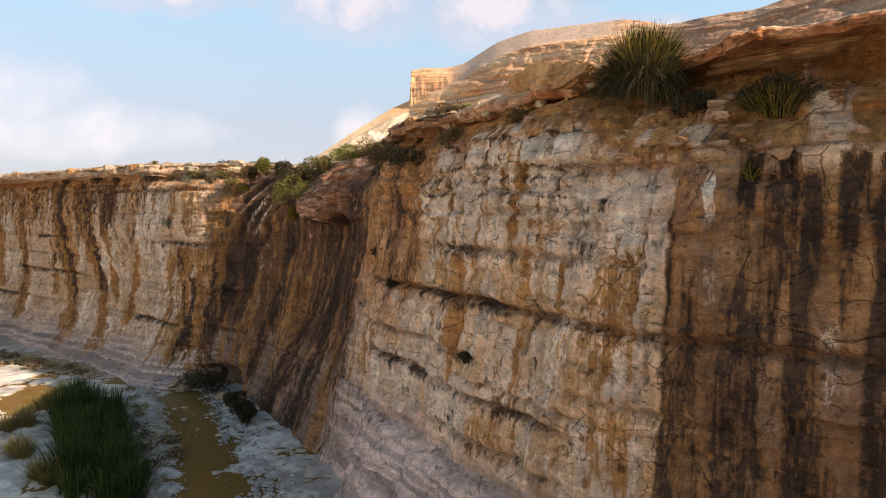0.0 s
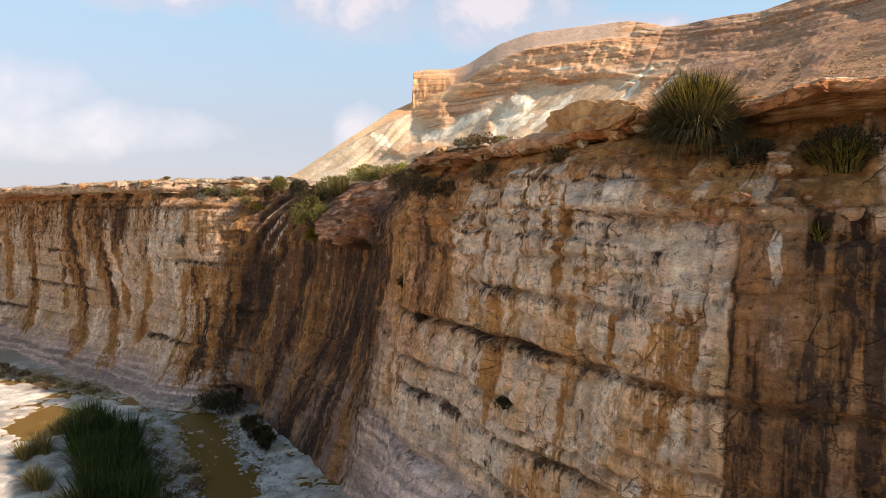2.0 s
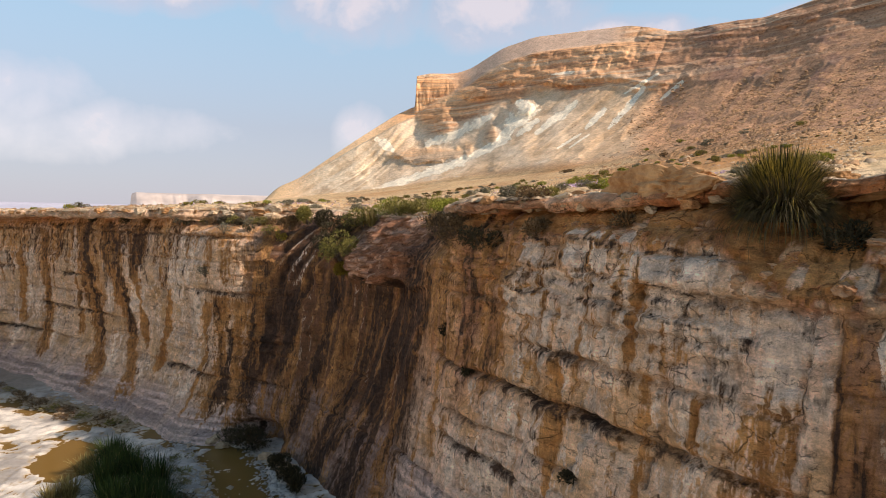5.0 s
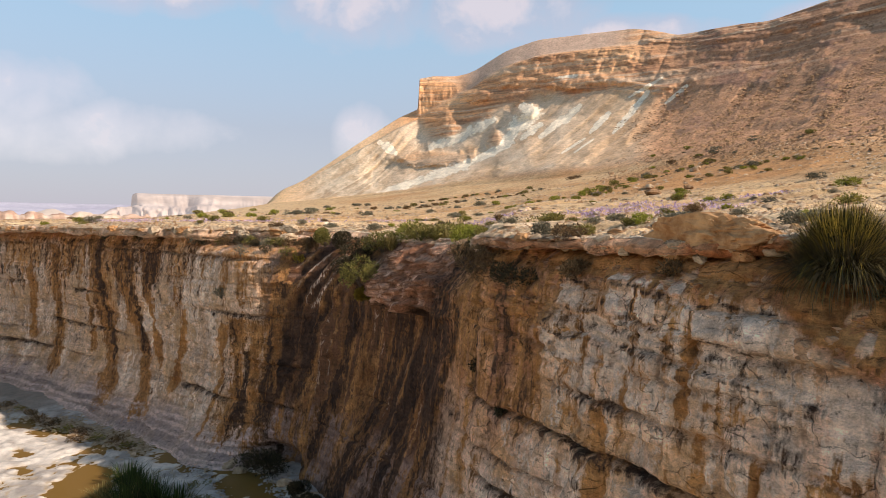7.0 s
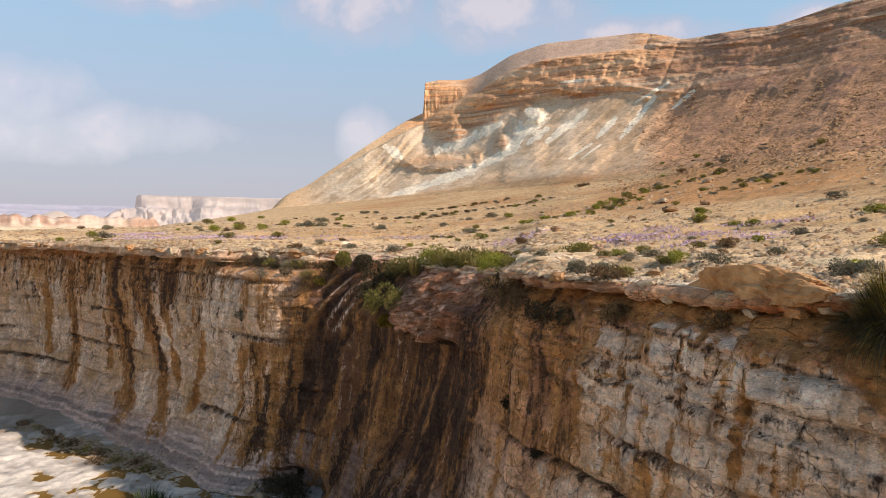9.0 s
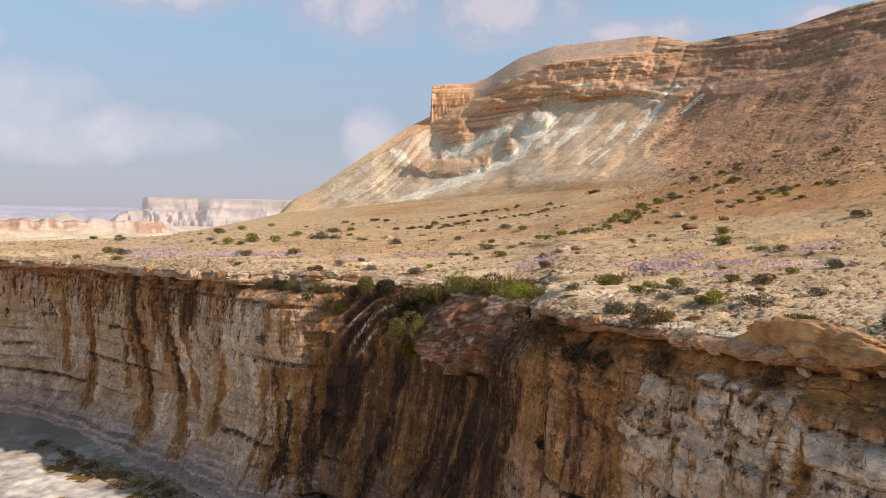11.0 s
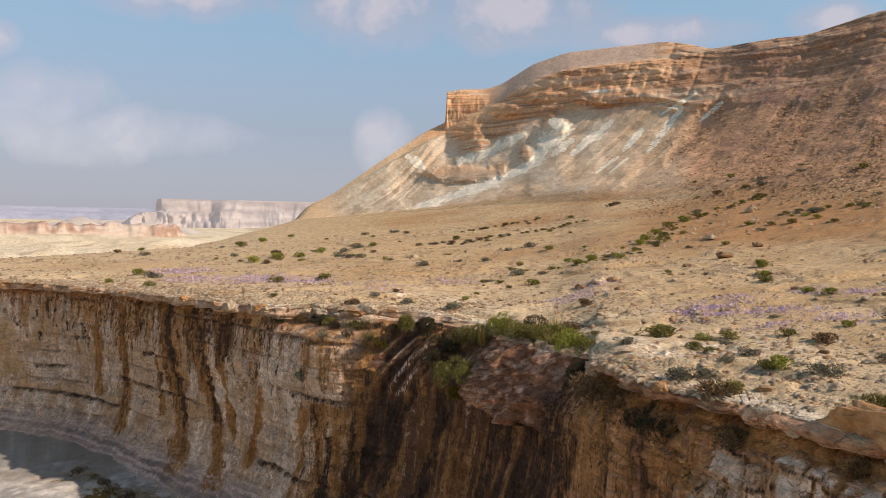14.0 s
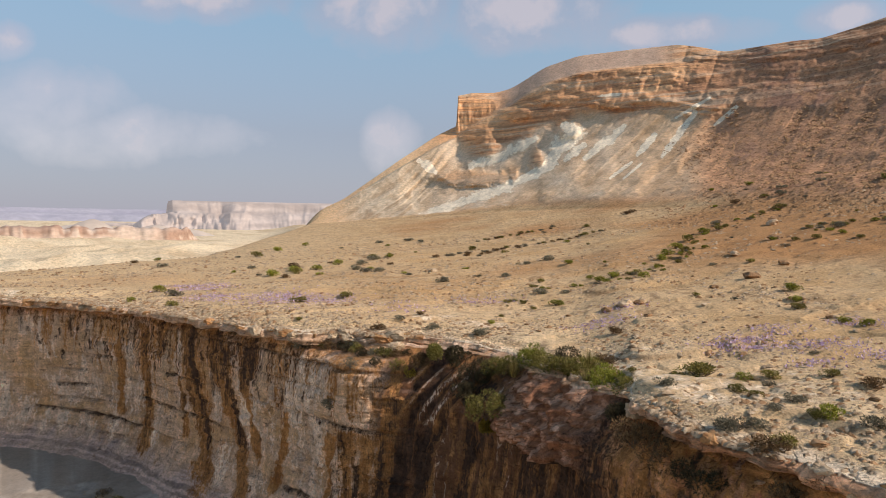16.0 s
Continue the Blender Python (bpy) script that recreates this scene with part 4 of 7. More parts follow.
ALCOVE_STREAKS = [(14.1, 0.55, 8.4, 0.8, 0.64, 0.85), (17.8, 0.6, 8.1, -0.5, 0.28, 0.8), (20.9, 0.55, 9.7, 0.6, 0.16, 0.85), (22.6, 0.35, 9.9, 3.0, 0.16, 0.8), (12.9, 0.3, 8.6, 1.5, 0.30, 0.6)]
FAR_STREAKS = [(25.1, 0.7, 8.4, 0.6, 0.08, 0.5), (26.4, 0.5, 6.3, 0.4, 0.0, 0.3), (27.4, 0.6, 6.6, 0.6, 0.0, 0.35), (28.6, 0.35, 6.2, 0.6, 0.0, 0.25), (31.9, 0.4, 6.6, 2.0, 0.25, 0.1),
               (35.6, 0.9, 9.9, 6.6, 0.1, 0.66), (38.8, 1.25, 9.9, 0.4, -0.42, 0.34), (38.3, 0.40, 9.9, 3.4, -0.36, 0.82), (36.6, 0.45, 9.6, 3.0, -0.3, 0.3), (41.4, 1.3, 9.9, 0.3, -0.26, 0.36), (41.2, 0.42, 9.9, 2.6, -0.25, 0.82),
               (43.0, 0.4, 9.7, 3.0, -0.2, 0.4), (44.6, 1.1, 9.8, 7.2, 0.0, 0.15), (47.2, 0.6, 9.4, 1.0, -0.17, 0.4), (50.0, 0.6, 9.4, 3.0, -0.12, 0.3)]
for i, (s0, w, top, foot, lean_, black) in enumerate(NEAR_STREAKS + ALCOVE_STREAKS + FAR_STREAKS):
    m = stain(sx, zx, s0, w * 1.25, top, foot, lean_, 100 + 7 * i)
    f_rust = np.maximum(f_rust, m * 0.88)
    f_dark = np.maximum(f_dark, m * np.clip(black * 0.95 + 0.25 * drip, 0, 1))
# white runs on the lip of the alcove
for i, (s0, w, top, foot, lean_) in enumerate([(22.7, 0.16, 9.8, 7.6, 0.6), (22.0, 0.26, 9.9, 7.0, 0.7), (3.1, 0.25, 9.3, 8.4, 0), (6.4, 0.3, 8.6, 6.8, 0), (0.75, 0.26, 6.0, 4.9, 0), (-0.75, 0.15, 8.9, 8.1, 0.1)]):
    m = stain(sx, zx, s0, w, top, foot, lean_, 400 + 5 * i)
    f_pale = np.maximum(f_pale, m * (0.46 if s0 > 20 else 0.9))
    f_rust, f_dark = f_rust * (1 - 0.7 * m), f_dark * (1 - 0.7 * m)
# darker just below the joints between beds
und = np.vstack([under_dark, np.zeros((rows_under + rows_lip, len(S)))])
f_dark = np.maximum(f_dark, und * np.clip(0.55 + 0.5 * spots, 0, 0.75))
# rotten black flecks and lichen along beds, grey washed foot
f_dark = np.maximum(f_dark, smooth(fbm(sx * 1.6, zx * 3.2, octaves=4, seed=54) + 0.4 * patch, 0.2, 0.7) * 0.42 * (1 - smooth(zx, 9.6, 10)))
col = mixed(col, (0.16, 0.145, 0.135), smooth(fbm(sx * 0.9, zx * 3.0, octaves=4, seed=56), 0.22, 0.5) * 0.45 * smooth(zx, 7.5, 9.3))
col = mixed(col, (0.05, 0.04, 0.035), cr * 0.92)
foot_n = (1 - smooth(sx, 11, 16)) + smooth(sx, 23, 27)
wash = (1 - smooth(zx + 0.5 * patch + 0.3 * drip, 2.4 * (1 - smooth(ss, 24, 27)) + 0.9 * smooth(ss, 24, 27), 3.4 - 1.5 * smooth(ss, 24, 27))) * np.clip(foot_n, 0.25, 1)
col = mixed(col, mixed((0.70, 0.64, 0.60), (0.42, 0.38, 0.36), 0.3 + 1.5 * vnoise(zx * 7.5 + 0.3 * patch, sx * 0.10, seed=57)), wash * 0.85)
col = mixed(col, (0.25, 0.225, 0.215), wash * smooth(vnoise(zx * 5.2 + 0.25 * patch, sx * 0.06, seed=84), 0.18, 0.34) * 0.7)
f_rust, f_dark, f_pale = f_rust * (1 - 0.35 * wash), f_dark * (1 - 0.5 * wash), f_pale * (1 - wash)
far_b = smooth(sx, 25, 28)
col = mixed(col, (0.70, 0.585, 0.44), far_b * np.clip(0.22 + 0.5 * patch, 0, 0.7) * (1 - smooth(zx, 9.2, 9.9)))
# red soil under the cap and the cap itself
soil = smooth(zx + 0.4 * patch - 0.85 * smooth(sx, 0.9, 2.2), 8.95, 9.5) * near_w[None] * smooth(spots + 0.9 * patch + 0.45, -0.15, 0.3)
col = mixed(col, (0.37, 0.14, 0.05), soil * 0.9)
f_rust = np.maximum(f_rust, soil * 0.85)
f_pale = f_pale * (1 - 0.7 * soil)
# pale blocks standing in the rusty band under the near rim
blk, gap = block_noise(sx + 0.25 * patch + 0.1 * spots, zx + 0.2 * patch, 263, 0.62, 0.85)
stand = smooth(sx, 1.2, 2.2) * (1 - smooth(sx, 7.6, 9.4)) * smooth(zx, 7.9, 8.5) * (1 - smooth(zx + 0.3 * patch, 10.1, 10.5))
face = stand * smooth(blk, -0.15, 0.05) * smooth(gap + 0.05 * spots, 0.05, 0.12)
col = mixed(col, (0.62, 0.50, 0.37), face * 0.8)
f_pale = np.maximum(f_pale, face * np.clip(0.8 + 0.4 * drip, 0, 1))
f_rust = f_rust * (1 - 0.75 * face)
f_dark = np.maximum(f_dark, stand * (1 - smooth(gap + 0.04 * spots, 0.0, 0.06)) * 0.62)
band_far = smooth(zx, UNDER_Z[None] - 0.7, UNDER_Z[None] - 0.2) * far_w[None]
col = mixed(col, (0.45, 0.25, 0.12), band_far * np.clip(0.6 + 0.8 * patch, 0, 1))
bd = np.vstack([body, np.zeros((rows_under + rows_lip, len(S)))])
clast = block_noise(sx + 0.3 * spots, zx + 0.2 * patch, 138, 0.22, 0.3)
col = mixed(col, mixed((0.29, 0.15, 0.08), (0.72, 0.50, 0.34), 0.34 + 0.45 * clast[0] + 0.9 * spots + 0.4 * patch - 0.5 * (1 - smooth(clast[1], 0.0, 0.05))), bd * 0.95)
f_rust, f_dark, f_pale = f_rust * (1 - 0.9 * bd), f_dark * (1 - 0.85 * bd), f_pale * (1 - bd)
cap = np.vstack([np.zeros((rows_wall, len(S))), np.ones((rows_under, len(S))) * 0.9, np.ones((rows_lip, len(S)))])
capcol = mixed((0.56, 0.39, 0.23), (0.78, 0.64, 0.46), 0.45 + 0.9 * spots + 0.3 * patch)
nearcap = mixed((0.36, 0.15, 0.055), (0.54, 0.31, 0.145), 0.4 + 0.9 * spots + 0.3 * patch)
capcol = capcol + (nearcap - capcol) * ((1 - smooth(sx, 11.0, 13.5)) * (0.6 + 0.4 * (1 - smooth(sx, 3.5, 6.0))))[..., None]
col = col + (capcol - col) * cap[..., None]
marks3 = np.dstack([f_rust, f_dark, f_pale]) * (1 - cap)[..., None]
marks3 = np.concatenate([marks3, np.zeros(tx_.shape + (3,))])
tcol = ground_tint(tx_, ty_, tq)
tcol = mixed(tcol, (0.80, 0.66, 0.48), (1 - smooth(top_d + 0.8 * fbm(tx_ * 0.7, ty_ * 0.7, octaves=3, seed=93), 0.3, 1.6)) * 0.75)

wall_xyz = np.dstack([np.vstack([X, tx_]), np.vstack([Y, ty_]), np.vstack([Z, tz_])])
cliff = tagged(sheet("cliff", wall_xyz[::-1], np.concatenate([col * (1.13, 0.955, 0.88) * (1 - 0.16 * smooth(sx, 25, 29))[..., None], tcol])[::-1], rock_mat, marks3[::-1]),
               "layered cream limestone cliff with rust and black water streaks", "cliff", kind="structure")

# ---------------------------------------------------------------- plateau and hill sheets
keep = np.r_[np.arange(0, len(S), 2)]
steps = np.r_[np.arange(2.1, 8, 0.10), np.arange(8, 26, 0.22), np.arange(26, 61, 0.42)]
gx = rimx[keep][None] + UX[keep][None] * steps[:, None]
gy = rimy[keep][None] + UY[keep][None] * steps[:, None]
gz, gq = ground_z(gx, gy)
gz = gz - 0.03 * (1 - smooth(steps, 2.1, 2.6))[:, None]
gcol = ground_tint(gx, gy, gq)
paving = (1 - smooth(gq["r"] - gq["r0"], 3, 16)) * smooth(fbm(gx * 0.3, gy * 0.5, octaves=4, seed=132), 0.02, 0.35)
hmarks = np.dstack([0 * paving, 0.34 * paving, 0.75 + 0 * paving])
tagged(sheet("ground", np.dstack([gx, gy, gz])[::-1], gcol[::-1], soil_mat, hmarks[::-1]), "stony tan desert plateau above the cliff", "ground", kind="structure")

# the hill: a sheet of its own over bearing and distance, its face carved by beds, gullies and knobs
ha = np.r_[np.arange(-62, -42, 0.4), np.arange(-42, -16, 0.12), np.arange(-16, 31, 0.06), np.arange(31, 75, 0.5)][None]
h_in = rim_r(ha) + 57
h_foot = np.maximum(np.interp(ha, FOOT_A, FOOT_R), h_in + 3)
h_crest = np.maximum(np.interp(ha, CREST_A, CREST_R), h_foot + 20)
k0, k1, k2 = np.linspace(0, 1, 36)[:-1, None], np.linspace(0, 1, 211)[:-1, None], np.linspace(0, 1, 40)[:-1, None]
hr = np.vstack([h_in + (h_foot - h_in) * k0, h_foot + (h_crest - h_foot) * k1, h_crest + 220 * k2 ** 1.6, (h_crest + 220) * (4200 / (h_crest + 220)) ** np.linspace(0, 1, 24)[:, None]])
hx, hy = HUB[0] + np.sin(np.radians(ha)) * hr, HUB[1] + np.cos(np.radians(ha)) * hr
hz, hq = ground_z(hx, hy)
FACE = np.array([-6.3, 1.8, 16.0])      # bearings and elevations on the hill's face are told from here
fdx, fdy = hx - FACE[0], hy - FACE[1]
fr = np.hypot(fdx, fdy)
fa, fe = np.degrees(np.arctan2(fdx, fdy)), np.degrees(np.arctan2(hz - FACE[2], fr))
f1, f2, f3 = fbm(fa * 0.5, fe * 0.5, octaves=4, seed=600), fbm(fa * 1.7, fe * 2.2, octaves=4, seed=601), fbm(fa * 6, fe * 8, octaves=3, seed=602)


def knob(a0, e0, wa, we, sharp=1.6):
    """A rounded outcrop on the face."""
    return np.exp(-(((fa - a0 + 0.25 * f2) / wa) ** 2 + ((fe - e0 + 0.2 * f2) / we) ** 2) ** sharp)


def band_along(points, wide, ragged=0.5):
    """1 along a broken line on the face, fading at its half width."""
    best, whole = np.full(fa.shape, 9e9), len(points) - 1
    for i, ((a0, e0), (a1, e1)) in enumerate(zip(points[:-1], points[1:])):
        k = np.clip(((fa - a0) * (a1 - a0) + (fe - e0) * (e1 - e0)) / ((a1 - a0) ** 2 + (e1 - e0) ** 2), 0, 1)
        taper = 0.4 + 0.75 * np.sin(np.pi * (0.12 + 0.8 * (i + k) / whole))
        best = np.minimum(best, np.hypot(fa - a0 - k * (a1 - a0), fe - e0 - k * (e1 - e0)) / taper)
    return 1 - smooth(best / wide + ragged * (f2 + 0.5 * f3), 0.25, 1.3)


face_on = smooth(hq["t"], 0.03, 0.12) * smooth(hq["rise"], 4, 14) * (1 - hq["drop"]) * (hr < h_crest + 1)
right = smooth(fa, 13, 24)
# level beds in the upper face, dipping gently towards the near end
lift_z = hz + 0.75 * np.clip(fa, 0, 24) + 0.9 * f1
in_beds = face_on * smooth(hq["g"] + 0.10 * f1, 0.47, 0.57) * (1 - smooth(hq["g"], 0.83, 0.86) * (1 - smooth(fa, 12, 16))) * smooth(fa - 0.62 * np.clip(8.4 - fe, 0, 9), -4.6, -3.0) * (1 - 0.6 * smooth(fa, 16, 23) * (1 - smooth(hq["g"], 0.72, 0.85)))
in_beds = np.maximum(in_beds, face_on * smooth(fa, -3.95, -3.7) * (1 - smooth(fa, -0.6, 0.6)) * smooth(hq["t"], 0.86, 0.9))
depth_f, ledge_shade = np.zeros_like(fa), np.zeros_like(fa)
for period, share, sd in ((6.2, 0.28, 610), (2.4, 0.60, 611), (1.0, 0.55, 612)):
    level = lift_z / period + 0.2 * f1
    bed_i = np.floor(level).astype(np.int64)
    st = level - np.floor(level)
    jut = 0.35 + 0.9 * lattice(bed_i, np.int64(1), np.int64(0), sd)
    jut = jut * np.clip(0.65 + 1.0 * vnoise(fa * (1.1 if period < 3 else 0.5) + bed_i * 7.3, bed_i * 1.0, seed=sd), 0.05, 1.3)
    depth_f = depth_f + in_beds * share * period * 0.8 * jut * np.interp(st, [0, 0.12, 0.62, 0.74, 1.0], [0.0, 0.25, 1.0, 0.95, 0.0])
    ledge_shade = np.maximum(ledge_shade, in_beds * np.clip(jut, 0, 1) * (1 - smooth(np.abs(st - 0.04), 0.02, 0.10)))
depth_f = depth_f + in_beds * (0.35 * f2 + 0.12 * f3) - in_beds * 0.7 * np.clip(ridged(fa * 0.8 - fe * 0.3, fe * 0.2, 2, 615), 0, 1)
# gullies down the marl, cones of debris between them
fall = fa - (1.1 + 0.5 * (1 - smooth(fa, -10, -4))) * fe
marl_on = face_on * (1 - in_beds) * smooth(fa, -24, -17) * (1 - smooth(fa + 0.5 * f1, 15.5, 18.5)) * (1 - smooth(hq["t"], 0.84, 0.9))
gul_f = ridged(fall * 0.42 + 0.25 * f1, fe * 0.10, 2, 620)
fine_g = ridged(fall * 1.5 + 0.35 * f1, fe * 0.18, 2, 621)
depth_f = depth_f + marl_on * (0.55 * gul_f + 0.34 * fine_g + 0.06 * f3)
KNOBS = [(-0.7, 7.1, 0.9, 1.2, 3.0), (1.9, 9.6, 1.3, 0.5, 3.0), (3.6, 5.7, 0.62, 0.95, 2.6), (1.6, 4.3, 0.5, 0.65, 2.0), (6.3, 8.1, 1.1, 0.75, 2.4), (9.6, 10.2, 1.8, 0.4, 2.0), (5.0, 10.6, 1.6, 0.45, 2.4), (13.2, 10.6, 1.7, 0.4, 1.8)]
rocky = np.zeros_like(fa)
for a0, e0, wa, we, dh in KNOBS:
    k = knob(a0, e0, wa, we)
    depth_f = depth_f + dh * k 
    rocky = np.maximum(rocky, k if a0 not in (6.3,) else 0 * k)
mass = knob(-2.0, 3.95, 3.2, 0.72, 3.0)
depth_f = depth_f + 3.6 * mass - 3.2 * knob(-6.4, 2.7, 1.6, 1.35, 1.4)
rocky = np.maximum(rocky, mass * 0.9)
for pts, wide, dh in (([(6.6, 4.7), (4.6, 1.5)], 1.4, 1.6), ([(9.6, 5.0), (7.0, 1.4)], 1.0, 1.2), ([(12.8, 5.0), (10.2, 1.9)], 1.0, 1.0), ([(5.0, 6.6), (6.6, 8.0)], 0.9, 1.2), ([(-2.2, 5.0), (3.4, 7.3)], 0.6, 0.9), ([(16.6, 9.2), (14.6, 5.8), (12.4, 3.2)], 0.6, -0.6), ([(19.5, 9.6), (17.4, 7.2), (15.8, 4.8)], 0.7, -1.6)):
    depth_f = depth_f + dh * band_along(pts, wide * 1.2, 0.08)
furrow = ridged(fa * 0.9 - fe * 0.55 + 0.5 * f1, fe * 0.12, 3, 622)
depth_f = depth_f + face_on * right * 0.55 * furrow * (1 - 0.6 * in_beds)
pull = np.clip(depth_f, -8, 9) * face_on / fr
hx, hy, hz = hx - fdx * pull, hy - fdy * pull, hz - (hz - FACE[2]) * pull
hz = hz - 0.25 * (1 - smooth(hr - h_in, 1.0, 4.0))
hcol = ground_tint(hx, hy, hq)
WHITE_RUNS = [([(5.2, 5.3), (1.46, 3.5), (-3.5, 1.6), (-8.4, -0.2)], 0.5), ([(-2.0, 0.5), (1.9, 1.6)], 0.55), ([(7.4, 1.15), (9.4, 1.95)], 0.26), ([(10.9, 8.35), (9.5, 7.2), (7.7, 5.7)], 0.40), ([(13.4, 7.6), (12.0, 5.95)], 0.27),
              ([(16.5, 9.3), (15.3, 7.6), (14.0, 5.8)], 0.30), ([(11.6, 5.4), (9.8, 4.05)], 0.17), ([(12.4, 5.3), (10.9, 4.0)], 0.12), ([(19.6, 9.6), (18.0, 8.2)], 0.2), ([(5.9, 8.4), (6.9, 7.9), (5.1, 6.2), (4.4, 5.2)], 0.72),
              ([(-2.2, 4.95), (0.8, 6.1), (3.5, 7.4)], 0.50), ([(-6.7, 5.4), (-5.3, 4.5)], 0.4), ([(7.6, 6.9), (6.0, 5.6)], 0.4), ([(8.6, 10.9), (10.6, 11.0)], 0.12), ([(15.0, 8.9), (17.6, 10.4)], 0.16)]
white_f = np.zeros_like(fa)
for pts, wide in WHITE_RUNS:
    white_f = np.maximum(white_f, band_along(pts, wide))
white_f = white_f * face_on * (1 - 0.9 * rocky)
wash_f = face_on * np.clip(0.35 + 0.9 * f1 + 0.5 * gul_f, 0, 1) * marl_on * (1 - smooth(fa, 8, 13)) * 0.6
debris = mixed((0.58, 0.375, 0.20), (0.74, 0.52, 0.31), 0.5 + 0.7 * fine_g + 0.6 * f2)
hcol = mixed(hcol, debris, marl_on * 0.85)
hcol = mixed(hcol, (0.80, 0.66, 0.47), wash_f * smooth(fa, -8, -3))
hcol = mixed(hcol, mixed((0.46, 0.32, 0.19), (0.72, 0.57, 0.38), 0.5 + 0.7 * fine_g + 0.8 * f2 + 0.4 * f1), marl_on * (1 - smooth(fa, -8, -4)) * 0.85)
hcol = mixed(hcol, (0.66, 0.36, 0.17), rocky * face_on * 0.75)
# the smooth dome over the beds
dome = face_on * smooth(hq["g"], 0.83, 0.86) * smooth(fa, -1, 2) * (1 - smooth(fa, 13, 16))
hcol = mixed(hcol, mixed((0.56, 0.385, 0.27), (0.66, 0.47, 0.33), 0.5 + 0.8 * f2), dome * 0.9)
# shade under the ledges, painted into the colour
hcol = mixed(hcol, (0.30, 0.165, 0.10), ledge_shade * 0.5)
# dusky stone patches on the near slope
dusk = smooth(f1 + 0.5 * f2 + 0.8 * np.exp(-(((fa - 23.2) / 1.6) ** 2 + ((fe - 10.0) / 1.1) ** 2)) + 0.35 * furrow, 0.25, 0.8) * right * face_on
hcol = mixed(hcol, mixed((0.29, 0.15, 0.082), (0.42, 0.235, 0.13), 0.5 + 0.6 * furrow + 0.9 * f3), right * face_on * 0.8)
hcol = mixed(hcol, (0.20, 0.115, 0.095), dusk * 0.5)
bedded = np.clip(in_beds * 0.95 + rocky * 0.8, 0, 1) * face_on
stony_f = np.clip(face_on * right + 0.75 * (1 - face_on) + 0.2 * dome, 0, 1)
hill_marks = np.dstack([bedded, white_f, stony_f])
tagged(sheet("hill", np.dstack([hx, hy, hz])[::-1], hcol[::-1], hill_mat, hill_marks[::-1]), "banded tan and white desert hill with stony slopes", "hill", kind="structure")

# ---------------------------------------------------------------- river bed, and the ground behind the camera
ang = np.radians(np.r_[np.arange(-75, 12, 0.22), np.arange(12, 285, 3.0), 285.0])
rad = np.r_[np.arange(0.02, 10, 0.2), np.arange(10, 46, 0.11), np.geomspace(46, 4200, 40)]
bx, by = HUB[0] + np.sin(ang)[None] * rad[:, None], HUB[1] + np.cos(ang)[None] * rad[:, None]
deg = np.degrees(ang)[None]
bedn = fbm(bx * 0.22, by * 0.22, octaves=3, seed=120)
stone_v, stone_e = block_noise(bx + 0.3 * by + 1.3 * fbm(bx * 0.5, by * 0.5, octaves=3, seed=128), by * 0.8 - 0.2 * bx + 1.3 * fbm(bx * 0.5, by * 0.5, octaves=3, seed=129), 123, 0.8, 1.1)
bz = 0.02 + 0.14 * bedn + 0.08 * fbm(bx * 0.6, by * 0.6, octaves=3, seed=126) + 0.05 * fbm(bx * 1.6, by * 1.6, octaves=4, seed=121)
flat_r = np.minimum(bz, 0.06 + 0.02 * stone_v) * 0.6 + bz * 0.4


def along(points, wide):
    """How near each place of the bed lies to a winding line: 1 on it, 0 beyond its half width."""
    best = np.full(bx.shape, 9e9)
    for (x0, y0), (x1, y1) in zip(points[:-1], points[1:]):
        k = np.clip(((bx - x0) * (x1 - x0) + (by - y0) * (y1 - y0)) / ((x1 - x0) ** 2 + (y1 - y0) ** 2), 0, 1)
        best = np.minimum(best, np.hypot(bx - x0 - k * (x1 - x0), by - y0 - k * (y1 - y0)))
    return 1 - smooth(best + 1.0 * fbm(bx * 0.8, by * 0.8, octaves=4, seed=127), wide * 0.6, wide * 1.3)


main = along([(-12.4, 29.0), (-11.2, 26.4), (-9.5, 23.3), (-7.8, 20.5), (-6.5, 18.2), (-5.0, 15.0)], 1.25)
side = np.maximum(along([(-13.2, 29.8), (-15.9, 30.9), (-19.0, 32.2), (-22.7, 33.6), (-30, 36.8)], 1.25), along([(-19.4, 32.0), (-20.2, 29.9), (-18.6, 27.2), (-17.4, 25.4)], 1.0))
pools = along([(-23.6, 30.8), (-23.2, 30.5)], 0.35) + along([(-22.2, 28.8), (-21.9, 28.5)], 0.3)
wet = np.clip(np.maximum(main, side) + pools, 0, 1)
stonebar = along([(-14.5, 27.5), (-11.9, 24.3), (-9.6, 20.8), (-8.0, 18.4)], 0.8)
flat_r = 0.05 + 0.5 * (flat_r - 0.02) - wet * 0.16 + stonebar * 0.07
plate = smooth(stone_v + 0.5 * fbm(bx * 1.4, by * 1.4, octaves=3, seed=133), 0.1, 0.3)
flat_r = flat_r + plate * (0.05 + 0.05 * wet) + wet * 0.05 * fbm(bx * 3.2, by * 3.2, octaves=3, seed=134)
bz = np.where(stone_e > 0.05, flat_r, flat_r - 0.04)
bz = bz + 0.25 * (1 - smooth(by, 9, 14)) + 0.14 * smooth(-bx, 24, 28)
bz = 0.30 + (bz - 0.30) * smooth(rad, 2, 8)[:, None]
turn_ = deg % 360
# unseen pale bank opposite, added to bounce sunlight on to the wall
bounce_bank = np.clip(smooth(turn_, 168, 195) * (1 - smooth(turn_, 292, 304)), 0, 1)
bz = bz + bounce_bank * (11.5 + 1.5 * bedn) * smooth(rad, 20, 28)[:, None]
